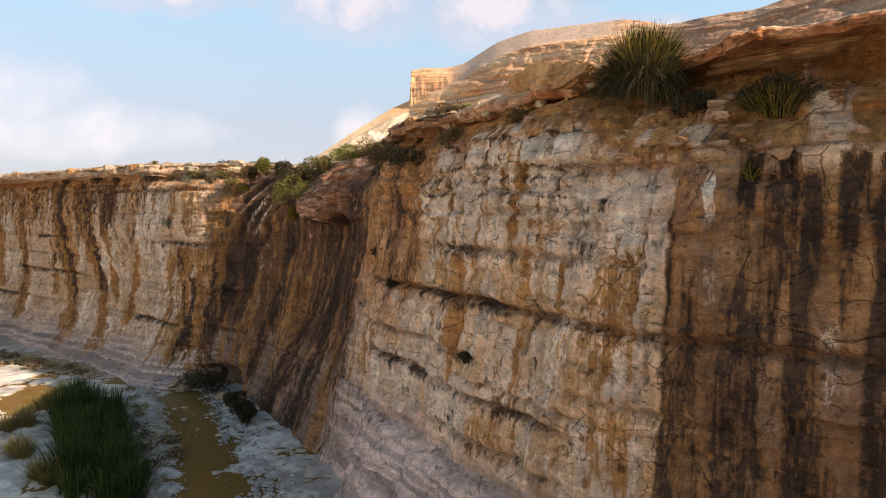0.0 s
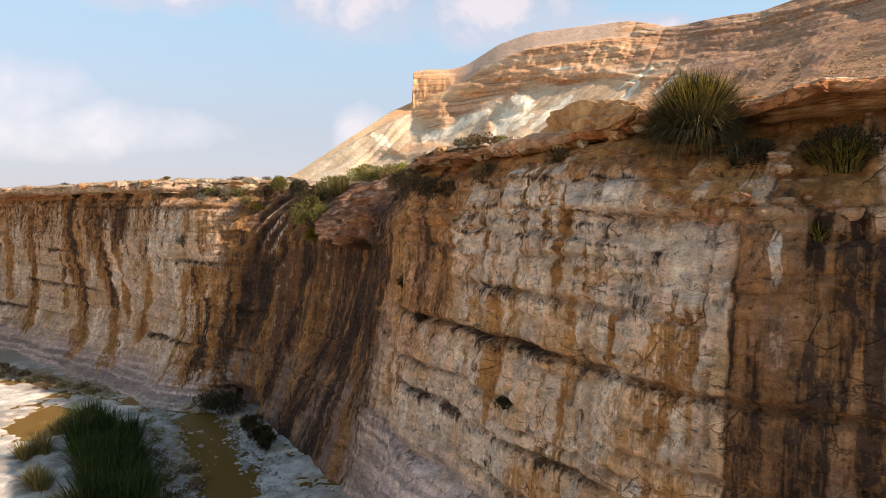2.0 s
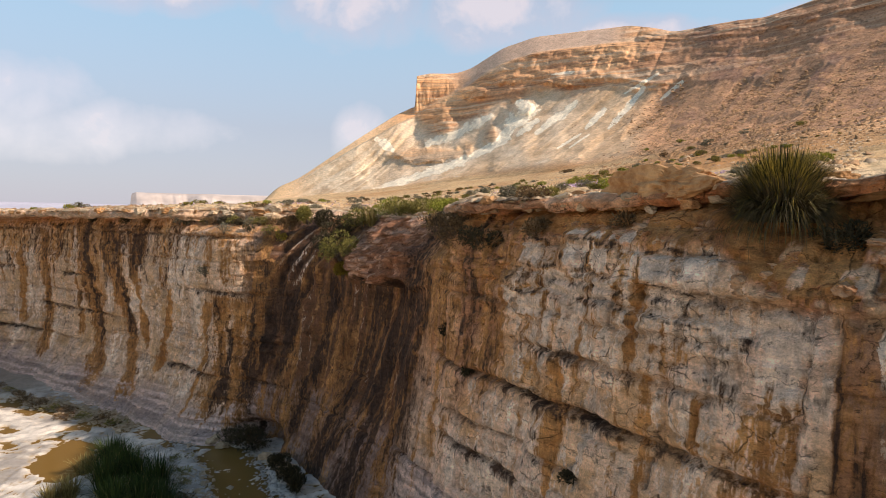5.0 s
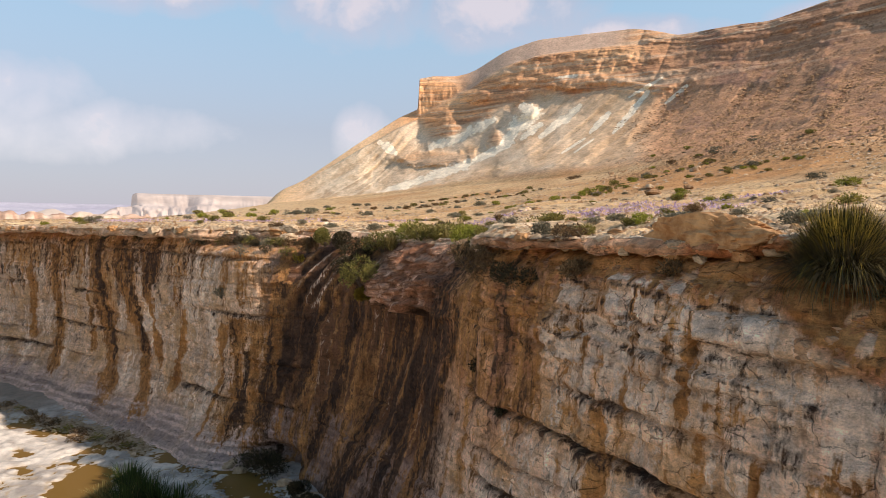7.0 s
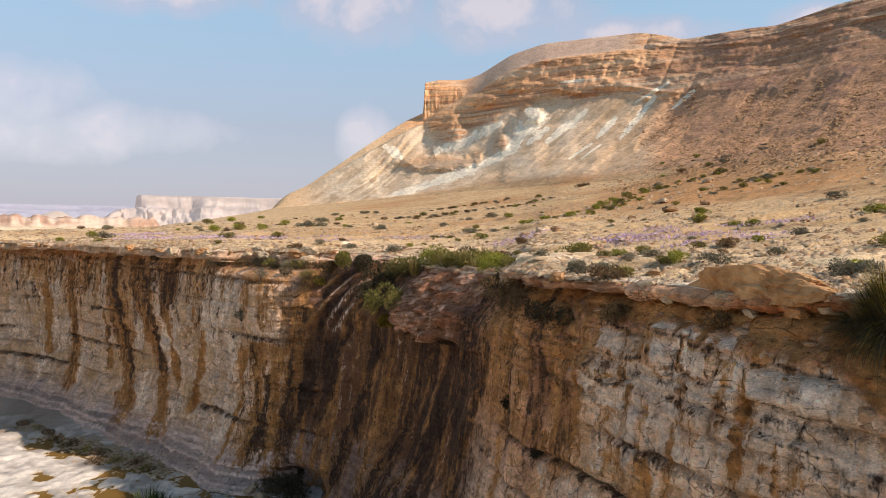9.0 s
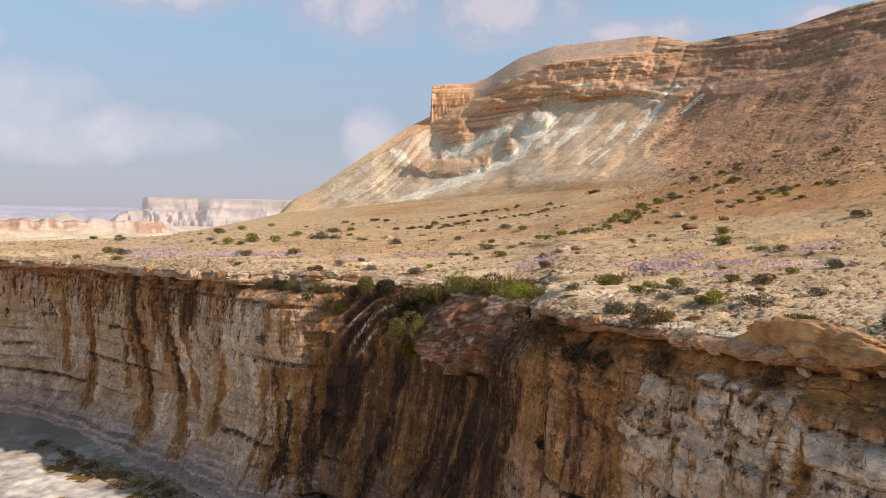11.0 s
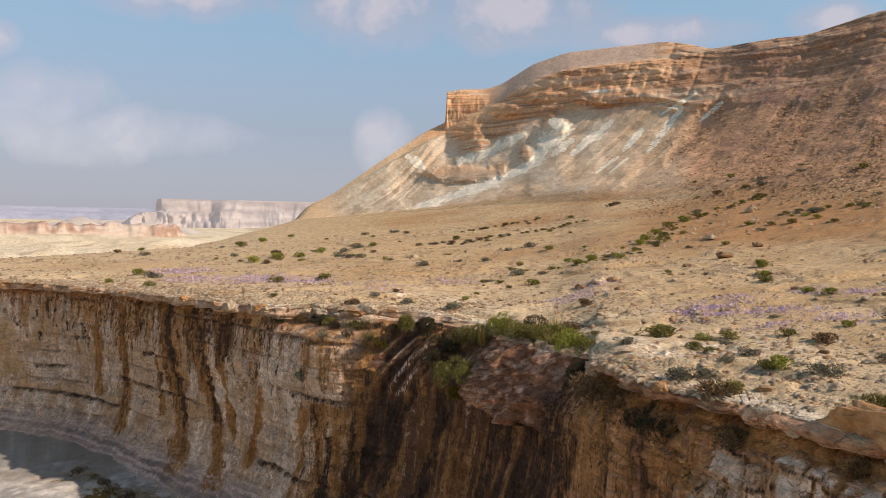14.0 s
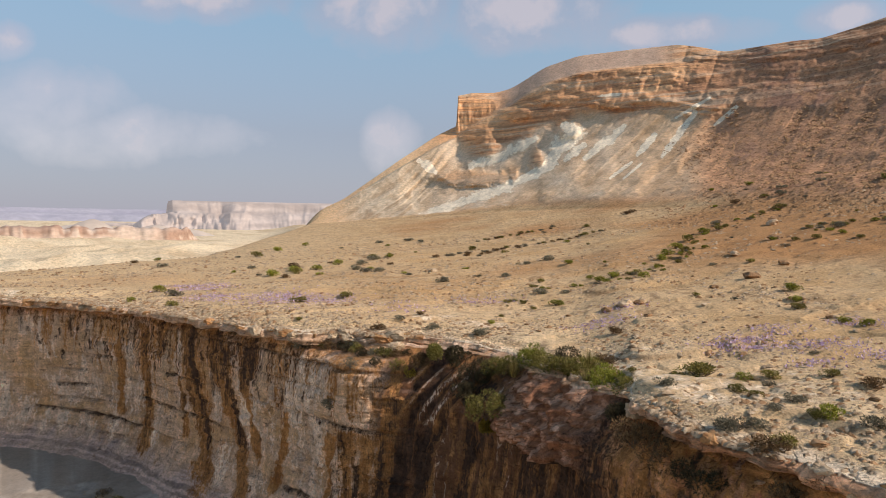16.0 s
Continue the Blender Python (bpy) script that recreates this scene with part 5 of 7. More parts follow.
bz = bz - smooth(rad, 56, 75)[:, None] * (1 - bounce_bank) * 1.5 - smooth(rad, 90, 160)[:, None] * (1 - bounce_bank) * 8
lit = fbm(bx * 0.5, by * 0.5, octaves=4, seed=124)
bcol = mixed((0.34, 0.30, 0.25), (0.70, 0.63, 0.52), 0.5 + lit + 0.9 * fbm(bx * 2.4, by * 2.4, octaves=3, seed=130))
bcol = mixed(bcol, (0.66, 0.55, 0.42), bounce_bank * smooth(rad, 19, 23)[:, None] * (0.8 + 0.4 * lit))
bcol = mixed(bcol, (0.42, 0.27, 0.09), smooth(-bz, -0.04, 0.03) * 0.85)
bcol = mixed(bcol, (0.30, 0.27, 0.22), smooth(fbm(bx * 3, by * 3, octaves=3, seed=125), 0.15, 0.5) * 0.4)
bcol = mixed(bcol, (0.27, 0.22, 0.165), smooth(-bx, 24.5, 28) * smooth(by, 34, 37) * (1 - bounce_bank) * np.clip(0.75 + lit, 0, 0.9))
tagged(sheet("riverbed", np.dstack([bx, by, bz]), bcol, bed_mat), "pale gravel and slab bed of a shallow wadi", "riverbed", kind="structure")

wm, wnn, wll, wb = shader("water", 0.12, 0.16)
wb.inputs["Base Color"].default_value = (0.20, 0.115, 0.03, 1)
tcw = wnn.new("ShaderNodeTexCoord")
nw_ = wnn.new("ShaderNodeTexNoise")
nw_.inputs["Scale"].default_value = 7.0
wll.new(tcw.outputs["Object"], nw_.inputs["Vector"])
bw = wnn.new("ShaderNodeBump")
bw.inputs["Strength"].default_value, bw.inputs["Distance"].default_value = 0.15, 0.02
wll.new(nw_.outputs["Fac"], bw.inputs["Height"])
wll.new(bw.outputs[0], wb.inputs["Normal"])
bmw = bmesh.new()
for p in ((-60, 2), (0, 2), (0, 60), (-60, 60)):
    bmw.verts.new((p[0], p[1], 0.0))
bmw.faces.new(bmw.verts)
mew = bpy.data.meshes.new("water")
bmw.to_mesh(mew)
mew.materials.append(wm)
tagged(new("water", mew), "shallow brown stream over pale slabs", "water", kind="structure")

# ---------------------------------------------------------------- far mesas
# distance haze is put into the rock as a faint emission
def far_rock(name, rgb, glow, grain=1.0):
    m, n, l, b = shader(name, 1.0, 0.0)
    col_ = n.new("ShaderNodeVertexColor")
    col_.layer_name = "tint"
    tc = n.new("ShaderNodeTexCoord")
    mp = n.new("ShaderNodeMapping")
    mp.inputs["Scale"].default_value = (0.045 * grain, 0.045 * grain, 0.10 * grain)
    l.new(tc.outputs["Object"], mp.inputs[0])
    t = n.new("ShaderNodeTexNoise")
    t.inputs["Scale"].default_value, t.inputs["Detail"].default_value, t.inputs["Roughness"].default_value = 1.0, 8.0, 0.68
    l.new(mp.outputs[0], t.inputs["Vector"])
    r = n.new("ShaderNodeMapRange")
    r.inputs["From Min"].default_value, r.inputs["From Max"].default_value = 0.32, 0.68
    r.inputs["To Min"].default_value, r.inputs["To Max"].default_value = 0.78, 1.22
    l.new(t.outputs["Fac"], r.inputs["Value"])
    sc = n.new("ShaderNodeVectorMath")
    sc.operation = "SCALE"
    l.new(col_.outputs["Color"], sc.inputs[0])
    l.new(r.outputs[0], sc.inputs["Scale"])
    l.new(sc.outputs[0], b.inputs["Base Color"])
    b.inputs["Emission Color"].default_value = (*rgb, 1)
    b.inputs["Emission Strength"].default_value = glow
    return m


def mesa(name, a0, a1, dist, foot, top, label, tints, material, seed, depth=120, cliffy=0.55, rough=1.0, end=0.10):
    """A far table mountain along an arc about the hub: talus, a cliff and a flat top."""
    aa = np.radians(np.linspace(a0 - 4.2 * (end < 0.05), a1, 340))[None]
    u = np.linspace(0, 1, 60)[:, None]
    warp = np.degrees(aa) + 1.6 * vnoise(np.degrees(aa) * 0.35, aa * 0 + seed, seed=seed + 11) + 0.5 * vnoise(np.degrees(aa) * 1.1, 3 * u, seed=seed + 12)
    scale_a = (1000 / dist) ** 0.5 if dist > 600 else 2.4
    n = 1.1 * ridged(warp * 0.15 * scale_a, u * 0.4, 2, seed) + 0.45 * vnoise(warp * 0.8 * scale_a, u * 2.0, seed=seed + 7) + 0.28 * fbm(warp * 2.4 * scale_a, u * 6, octaves=3, seed=seed + 8)
    prof = np.interp(u, [0, 0.35, 0.5, 0.56, 0.62, 0.8, 1.0], [0, 1 - cliffy, 1 - cliffy + 0.08, 0.93, 1.0, 1.0, 0.97])
    lead = a0 - 4.2 * (1 - np.clip(u / 0.5, 0, 1)) * (end < 0.05)
    ends = smooth(np.degrees(aa), lead, lead + (a1 - a0) * end) * (1 - smooth(np.degrees(aa), a1 - (a1 - a0) * 0.08, a1))
    r = dist + depth * u - rough * 0.25 * depth * n * np.clip(0.55 + 0.9 * vnoise(np.degrees(aa) * 0.25, u * 0, seed=seed + 13), 0.15, 1.4) * (1 - u) * (1 - 0.45 * smooth(u, 0.36, 0.5)) + depth * 0.9 * (1 - ends)
    z = foot + (top - foot) * prof * (0.35 + 0.65 * smooth(ends, 0.0, 0.5)) + rough * (top - foot) * 0.04 * n * (1 - smooth(u, 0.5, 0.6))
    x, y = HUB[0] + np.sin(aa) * r, HUB[1] + np.cos(aa) * r
    if rough > 1.5:
        z = foot + (z - foot) * np.clip(0.92 + 0.14 * fbm(np.degrees(aa) * 1.6 + 0 * u, 0 * u + seed, octaves=5, seed=seed + 6), 0.55, 1.05)
    c = mixed(tints[0], tints[1], 0.5 + 0.9 * vnoise(z * 60 / (top - foot) * 0.15, np.degrees(aa) * 0.3 + 0 * z, seed=seed + 3) + 0.2 * n - 0.1 + 0.35 * (1 - smooth(u, 0.3, 0.5)))
    return tagged(sheet(name, np.dstack([x, y, z])[::-1], c[::-1], material), label, "mesa", kind="structure")


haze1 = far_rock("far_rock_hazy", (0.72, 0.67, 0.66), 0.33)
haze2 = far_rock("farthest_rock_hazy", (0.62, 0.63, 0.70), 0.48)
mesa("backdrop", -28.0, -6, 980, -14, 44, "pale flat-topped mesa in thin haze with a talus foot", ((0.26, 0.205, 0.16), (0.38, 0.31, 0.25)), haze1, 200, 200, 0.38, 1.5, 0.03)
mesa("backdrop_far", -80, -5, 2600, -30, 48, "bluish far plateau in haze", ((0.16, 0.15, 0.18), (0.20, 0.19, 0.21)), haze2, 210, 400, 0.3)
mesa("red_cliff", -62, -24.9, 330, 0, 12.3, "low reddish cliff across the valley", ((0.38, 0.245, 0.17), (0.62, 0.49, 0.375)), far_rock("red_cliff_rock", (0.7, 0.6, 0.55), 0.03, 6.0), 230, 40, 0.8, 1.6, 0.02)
ca, cq = np.radians(np.arange(-44, -22, 0.08))[None], np.linspace(430, 800, 120)[:, None]
c_x, c_y = HUB[0] + np.sin(ca) * cq, HUB[1] + np.cos(ca) * cq
c_z = np.full(c_x.shape, -2.0)
for a0, r0, top, wide in ((-33.1, 560, 17.5, 34), (-34.6, 600, 12, 36), (-31.0, 600, 11, 40), (-28.6, 640, 12, 40), (-37.5, 640, 9, 45), (-26.0, 560, 9, 36)):
    away = np.hypot(c_x - HUB[0] - math.sin(math.radians(a0)) * r0, c_y - HUB[1] - math.cos(math.radians(a0)) * r0)
    away = away * (1 + 0.35 * fbm(c_x * 0.02, c_y * 0.02, octaves=3, seed=227))
    c_z = np.maximum(c_z, top - (top + 3) * np.sqrt((away / wide) ** 2 + 0.02) + 1.6 * ridged(c_x * 0.05, c_y * 0.05, 3, 225) * smooth(away, 2, 14))
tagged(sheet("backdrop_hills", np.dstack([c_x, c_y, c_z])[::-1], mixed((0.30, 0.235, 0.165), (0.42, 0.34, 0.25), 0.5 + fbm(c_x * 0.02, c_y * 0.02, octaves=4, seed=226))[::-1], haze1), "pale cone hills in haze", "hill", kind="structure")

# ---------------------------------------------------------------- stones, plants: builders
rng = np.random.default_rng(11)


def mesh_of(name, verts, faces, material, smooth_faces=False):
    me = bpy.data.meshes.new(name)
    verts = np.asarray(verts, np.float32)
    faces = np.asarray(faces, np.int32)
    me.vertices.add(len(verts))
    me.vertices.foreach_set("co", verts.reshape(-1))
    me.loops.add(faces.size)
    me.loops.foreach_set("vertex_index", faces.reshape(-1))
    me.polygons.add(len(faces))
    me.polygons.foreach_set("loop_start", (np.arange(len(faces)) * faces.shape[1]).astype(np.int32))
    me.update(calc_edges=True)
    if smooth_faces:
        me.polygons.foreach_set("use_smooth", np.ones(len(faces), bool))
    me.materials.append(material)
    return me


def part(name, me, parent, label=""):
    ob = new(name, me)
    ob.parent = parent
    return tagged(ob, label) if label else ob


def leafy(name, dark, light, rough=0.75, pivot=0.0):
    """Foliage: each leaf or blade a shade of its own."""
    m, n, l, b = shader(name, rough, 0.2)
    geo = n.new("ShaderNodeNewGeometry")
    rp = n.new("ShaderNodeValToRGB")
    rp.color_ramp.elements[0].color, rp.color_ramp.elements[1].color = (*dark, 1), (*light, 1)
    rp.color_ramp.elements[0].position = pivot
    l.new(geo.outputs["Random Per Island"], rp.inputs[0])
    info = n.new("ShaderNodeObjectInfo")
    rg = n.new("ShaderNodeMapRange")
    rg.inputs["To Min"].default_value, rg.inputs["To Max"].default_value = 0.75, 1.2
    l.new(info.outputs["Random"], rg.inputs["Value"])
    sc = n.new("ShaderNodeVectorMath")
    sc.operation = "SCALE"
    l.new(rp.outputs[0], sc.inputs[0])
    l.new(rg.outputs[0], sc.inputs["Scale"])
    l.new(sc.outputs[0], b.inputs["Base Color"])
    tr = n.new("ShaderNodeBsdfTranslucent")
    l.new(sc.outputs[0], tr.inputs["Color"])
    mx = n.new("ShaderNodeMixShader")
    mx.inputs[0].default_value = 0.25
    l.new(b.outputs[0], mx.inputs[1])
    l.new(tr.outputs[0], mx.inputs[2])
    l.new(mx.outputs[0], n["Material Output"].inputs["Surface"])
    return m


def stone_skin(name, a, c, scale=4.0):
    m, n, l, b = shader(name, 0.92, 0.2)
    tc = n.new("ShaderNodeTexCoord")
    geo = n.new("ShaderNodeNewGeometry")
    t = n.new("ShaderNodeTexNoise")
    t.inputs["Scale"].default_value, t.inputs["Detail"].default_value, t.inputs["Roughness"].default_value = scale, 8.0, 0.66
    l.new(geo.outputs["Position"], t.inputs["Vector"])
    rp = n.new("ShaderNodeValToRGB")
    rp.color_ramp.elements[0].position, rp.color_ramp.elements[1].position = 0.36, 0.66
    rp.color_ramp.elements[0].color, rp.color_ramp.elements[1].color = (*a, 1), (*c, 1)
    l.new(t.outputs["Fac"], rp.inputs[0])
    info = n.new("ShaderNodeObjectInfo")
    add = n.new("ShaderNodeMath")
    l.new(info.outputs["Random"], add.inputs[0])
    l.new(geo.outputs["Random Per Island"], add.inputs[1])
    rg = n.new("ShaderNodeMapRange")
    rg.inputs["From Max"].default_value = 2.0
    rg.inputs["To Min"].default_value, rg.inputs["To Max"].default_value = 0.65, 1.3
    l.new(add.outputs[0], rg.inputs["Value"])
    sc = n.new("ShaderNodeVectorMath")
    sc.operation = "SCALE"
    l.new(rp.outputs[0], sc.inputs[0])
    l.new(rg.outputs[0], sc.inputs["Scale"])
    l.new(sc.outputs[0], b.inputs["Base Color"])
    bp = n.new("ShaderNodeBump")
    bp.inputs["Strength"].default_value, bp.inputs["Distance"].default_value = 0.8, 0.06
    l.new(t.outputs["Fac"], bp.inputs["Height"])
    l.new(bp.outputs[0], b.inputs["Normal"])
    return m


LEAF = {"olive": leafy("olive_leaves", (0.085, 0.08, 0.018), (0.34, 0.28, 0.07)), "green": leafy("green_leaves", (0.11, 0.115, 0.014), (0.40, 0.39, 0.055)),
        "grey": leafy("grey_leaves", (0.10, 0.09, 0.055), (0.30, 0.27, 0.18)), "brown": leafy("dry_twigs_leaves", (0.07, 0.04, 0.018), (0.26, 0.16, 0.07)),
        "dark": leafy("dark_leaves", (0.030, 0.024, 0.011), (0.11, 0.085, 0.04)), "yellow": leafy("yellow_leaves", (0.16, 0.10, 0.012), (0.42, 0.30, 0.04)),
        "straw": leafy("straw_blades", (0.13, 0.09, 0.025), (0.36, 0.28, 0.10)), "rush": leafy("rush_blades", (0.018, 0.020, 0.006), (0.40, 0.28, 0.045), pivot=0.45),
        "reed": leafy("reed_blades", (0.012, 0.024, 0.005), (0.07, 0.10, 0.02)), "purple": leafy("purple_petals", (0.38, 0.26, 0.37), (0.62, 0.48, 0.58))}
TWIG = stone_skin("twig_bark", (0.10, 0.07, 0.045), (0.20, 0.15, 0.10), 30)


def twigs_mesh(r, n, wide, high):
    vs, fs = [], []
    for _ in range(n):
        a, out = r.uniform(0, 2 * math.pi), r.uniform(0.35, 0.95)
        tip = np.array([math.cos(a) * wide * out, math.sin(a) * wide * out, high * r.uniform(0.5, 0.95)])
        mid = tip * 0.5 + np.array([0, 0, 0.08 * high]) + r.normal(0, 0.05 * wide, 3)
        side = np.array([-math.sin(a), math.cos(a), 0]) * 0.014 * (0.5 + wide)
        up = np.array([0, 0, 1]) * 0.014 * (0.5 + wide)
        for p, q, w0, w1 in ((np.array([0, 0, -0.05]), mid, 1.0, 0.6), (mid, tip, 0.6, 0.15)):
            k = len(vs)
            for c, w in ((p, w0), (q, w1)):
                vs += [c + side * w, c - side * 0.5 * w + up * w, c - side * 0.5 * w - up * w]
            for i in range(3):
                j = (i + 1) % 3
                fs.append((k + i, k + j, k + 3 + j, k + 3 + i))
    return vs, fs


def leaf_cloud(r, n, wide, high, size, lumps=7):
    """Small leaves in clumps round a bush's outer shell, with gaps between the clumps."""
    ca, cu = r.uniform(0, 2 * math.pi, lumps), r.uniform(0.1, 1, lumps)
    cr = np.sqrt(1 - (cu * 0.8) ** 2) * r.uniform(0.35, 0.75, lumps)
    cen = np.stack([np.cos(ca) * cr * wide, np.sin(ca) * cr * wide, (0.25 + 0.55 * cu) * high], 1)
    rad = r.uniform(0.28, 0.5, lumps)
    pick = r.integers(0, lumps, n)
    d = r.normal(0, 1, (n, 3))
    d /= np.linalg.norm(d, axis=1)[:, None]
    p = cen[pick] + d * (rad[pick] * r.uniform(0.5, 1.08, n) ** 0.6)[:, None] * np.array([wide, wide, high * 0.8])
    p[:, 2] = np.abs(p[:, 2])
    out = d + np.array([0, 0, 0.5]) + r.normal(0, 0.5, (n, 3))
    out /= np.linalg.norm(out, axis=1)[:, None]
    side = np.cross(out, r.normal(0, 1, (n, 3)))
    side /= np.linalg.norm(side, axis=1)[:, None]
    s = size * r.uniform(0.6, 1.5, n)[:, None]
    v = np.stack([p - side * s * 0.35, p + out * s * 0.8 - side * s * 0.1, p + out * s * 1.6 + side * s * 0.1, p + out * s * 0.7 + side * s * 0.4], 1)
    return v.reshape(-1, 3), np.arange(4 * n).reshape(n, 4)


def blade_clump(r, n, wide, high, width=0.012, droop=0.5, spread=0.25):
    """Long narrow blades that rise from one foot and bend outwards."""
    a = r.uniform(0, 2 * math.pi, n)
    lean = np.abs(r.normal(0.35, 0.33, n)).clip(0, 1.25)
    length = high * r.uniform(0.55, 1.1, n)
    foot = np.stack([np.cos(a) * wide * spread * r.uniform(0, 1, n), np.sin(a) * wide * spread * r.uniform(0, 1, n), np.zeros(n)], 1)
    out = np.stack([np.cos(a), np.sin(a), np.zeros(n)], 1)
    side = np.stack([-np.sin(a), np.cos(a), np.zeros(n)], 1)
    vs = []
    for k, w in ((0.0, 1.0), (0.4, 0.9), (0.75, 0.6), (1.0, 0.1)):
        th = lean * (0.4 + droop * k * 1.3)
        c = foot + (length * k)[:, None] * (out * np.sin(th)[:, None] * (wide / high * 1.2 + 0.2) + np.array([0, 0, 1]) * np.cos(th)[:, None])
        vs += [c - side * width * w, c + side * width * w]
    v = np.stack(vs, 1).reshape(-1, 3)
    base = (np.arange(n) * 8)[:, None]
    f = np.concatenate([base + np.array([[0, 1, 3, 2]]), base + np.array([[2, 3, 5, 4]]), base + np.array([[4, 5, 7, 6]])], 0)
    return v, f


def shrub(kind, wide, high, leaves, label, seed, size=0.045, group="", category="shrub"):
    r = np.random.default_rng(seed)
    top = tagged(new("shrub"), label, category, group)
    part("branch_frame", mesh_of("branch_frame", *twigs_mesh(r, 14, wide, high), TWIG), top)
    part("foliage", mesh_of("foliage", *leaf_cloud(r, leaves, wide, high, size), LEAF[kind]), top)
    return top


def tuft(kind, wide, high, blades, label, seed, width=0.012, droop=0.5, group="", category="grass", dead=0.25, spread=0.25):
    r = np.random.default_rng(seed)
    top = tagged(new("grass_tuft"), label, category, group)
    part("blade_clump", mesh_of("blade_clump", *blade_clump(r, blades, wide, high, width, droop, spread), LEAF[kind]), top)
    part("dead_growth", mesh_of("dead_growth", *blade_clump(r, int(blades * dead) + 4, wide * 1.05, high * 0.8, width, droop * 1.5, spread), LEAF["straw"]), top, "dry straw-coloured blades")
    return top


def rock_mesh(name, material, seed, cuts=10, rough=0.22, square=3.2, freq=1.0, bedded=0.035):
    """A weathered block about 1 m across: a rounded box broken by planes and noise."""
    bm = bmesh.new()
    bmesh.ops.create_cube(bm, size=1.0)
    bmesh.ops.subdivide_edges(bm, edges=bm.edges[:], cuts=cuts, use_grid_fill=True)
    co = np.array([v_.co[:] for v_ in bm.verts])
    r = np.random.default_rng(seed)
    norm = (np.abs(co * 2) ** square).sum(1) ** (1 / square)
    co = co / norm[:, None]
    for _ in range(12):
        d = r.normal(0, 1, 3)
        d /= np.linalg.norm(d)
        over = np.maximum(co @ d - r.uniform(0.33, 0.46), 0)
        co = co - over[:, None] * d * 0.9
    unit = co / np.linalg.norm(co, axis=1)[:, None]
    k = seed * 3.7
    n = fbm(co[:, 0] * 2.5 * freq + k, co[:, 1] * 2.5 * freq, co[:, 2] * 3.5, octaves=4, seed=seed)
    beds_ = vnoise(co[:, 2] * 9 + k, co[:, 0] * 0.8, seed=seed + 5)
    fine_n = fbm(co[:, 0] * 7 * freq + k, co[:, 1] * 7 * freq, co[:, 2] * 9, octaves=3, seed=seed + 9)
    co = co + unit * (rough * 0.6 * n + bedded * beds_ + 0.14 * rough / 0.22 * 0.5 * fine_n)[:, None]
    for v_, c in zip(bm.verts, co):
        v_.co = c
    me = bpy.data.meshes.new(name)
    bm.to_mesh(me)
    bm.free()
    me.materials.append(material)
    return me


def height_at(x, y):
    return float(ground_z(np.array([x]), np.array([y]))[0][0])


def at_s(s, off, z):
    """A place on the wall: along it, out from it, and at a height."""
    i = np.argmin(np.abs(S - s))
    return CX[i] + NX[i] * off, CY[i] + NY[i] * off, z, math.degrees(math.atan2(NY[i], NX[i]))


def wall_off(s, z):
    i = np.argmin(np.abs(S - s))
    return float(np.interp(z, wz[:, i], woff[:, i]))


# ---------------------------------------------------------------- cap slabs and boulders
CAP = stone_skin("caprock_stone", (0.31, 0.135, 0.045), (0.60, 0.35, 0.155), 3.0)
PALE = stone_skin("pale_stone", (0.36, 0.24, 0.13), (0.60, 0.46, 0.30), 4.0)
WALL_STONE = stone_skin("wall_stone", (0.24, 0.095, 0.032), (0.54, 0.35, 0.20), 3.0)
BROWN = stone_skin("brown_stone", (0.20, 0.11, 0.05), (0.40, 0.24, 0.12), 5.0)
cap_meshes = [rock_mesh("caprock_slab", CAP, 300 + i, 24, 0.24, 7.0, 1.6, 0.02) for i in range(4)]
pale_meshes = [rock_mesh("slab", PALE, 320 + i, 20, 0.26, 5.0, 1.6, 0.0) for i in range(4)]
rim_meshes = [rock_mesh("rim_stone", CAP if i % 2 else PALE, 380 + i, 9, 0.30, 4.5, 1.6, 0.02) for i in range(8)]
wall_meshes = [rock_mesh("rubble", WALL_STONE, 340 + i, 9, 0.42, 3.0) for i in range(6)]
stone_meshes = [rock_mesh("stone", BROWN if i % 2 else PALE, 360 + i, 4, 0.3, 2.6) for i in range(6)]


def put_rock(name, me, place, size, turn, label, category, group="", parent=None, tilt=(0, 0)):
    ob = new(name, me)
    ob.matrix_world = pose(*place, tilt[0], tilt[1], turn) @ Matrix.Diagonal((*size, 1))
    ob.parent = parent
    if parent is None:
        tagged(ob, label, category, group)
    return ob


RIMWARD = [  # caprock lying on the edge: place, size, turn
    ((2.48, 14.45, 11.10), (2.9, 1.3, 0.95), -62, 0), ((5.9, 11.6, 11.08), (2.7, 1.2, 0.42), -36, 1), ((8.4, 9.5, 11.2), (2.4, 1.2, 0.42), -40, 2), ((4.75, 12.6, 11.1), (1.0, 0.7, 0.45), -50, 3)]
for place, size, turn, k in RIMWARD:
    put_rock("caprock_slab", cap_meshes[k], place, size, turn, "orange conglomerate caprock slab overhanging the cliff edge", "rock", "caprock slabs", tilt=(3, -3))
for s in np.arange(1.6, 13.2, 0.24):
    s = s + rng.uniform(-0.1, 0.1)
    i = np.argmin(np.abs(S - s))
    w = rng.uniform(0.16, 0.5)
    x, y, z, n = at_s(s, loff[-1, i] - rng.uniform(-0.12, 0.3), LIP_Z[i] - rng.uniform(0.02, 0.32))
    put_rock("rim_stone", (stone_meshes + rim_meshes)[int(rng.integers(0, 14))], (x, y, z), (w * rng.uniform(0.7, 1.1), w * 1.2, w * rng.uniform(0.5, 0.75)), n + rng.uniform(-40, 40),
             "broken tan limestone block at the cliff edge", "rock", "broken blocks at the near rim", tilt=(rng.uniform(-15, 15), rng.uniform(-15, 15)))
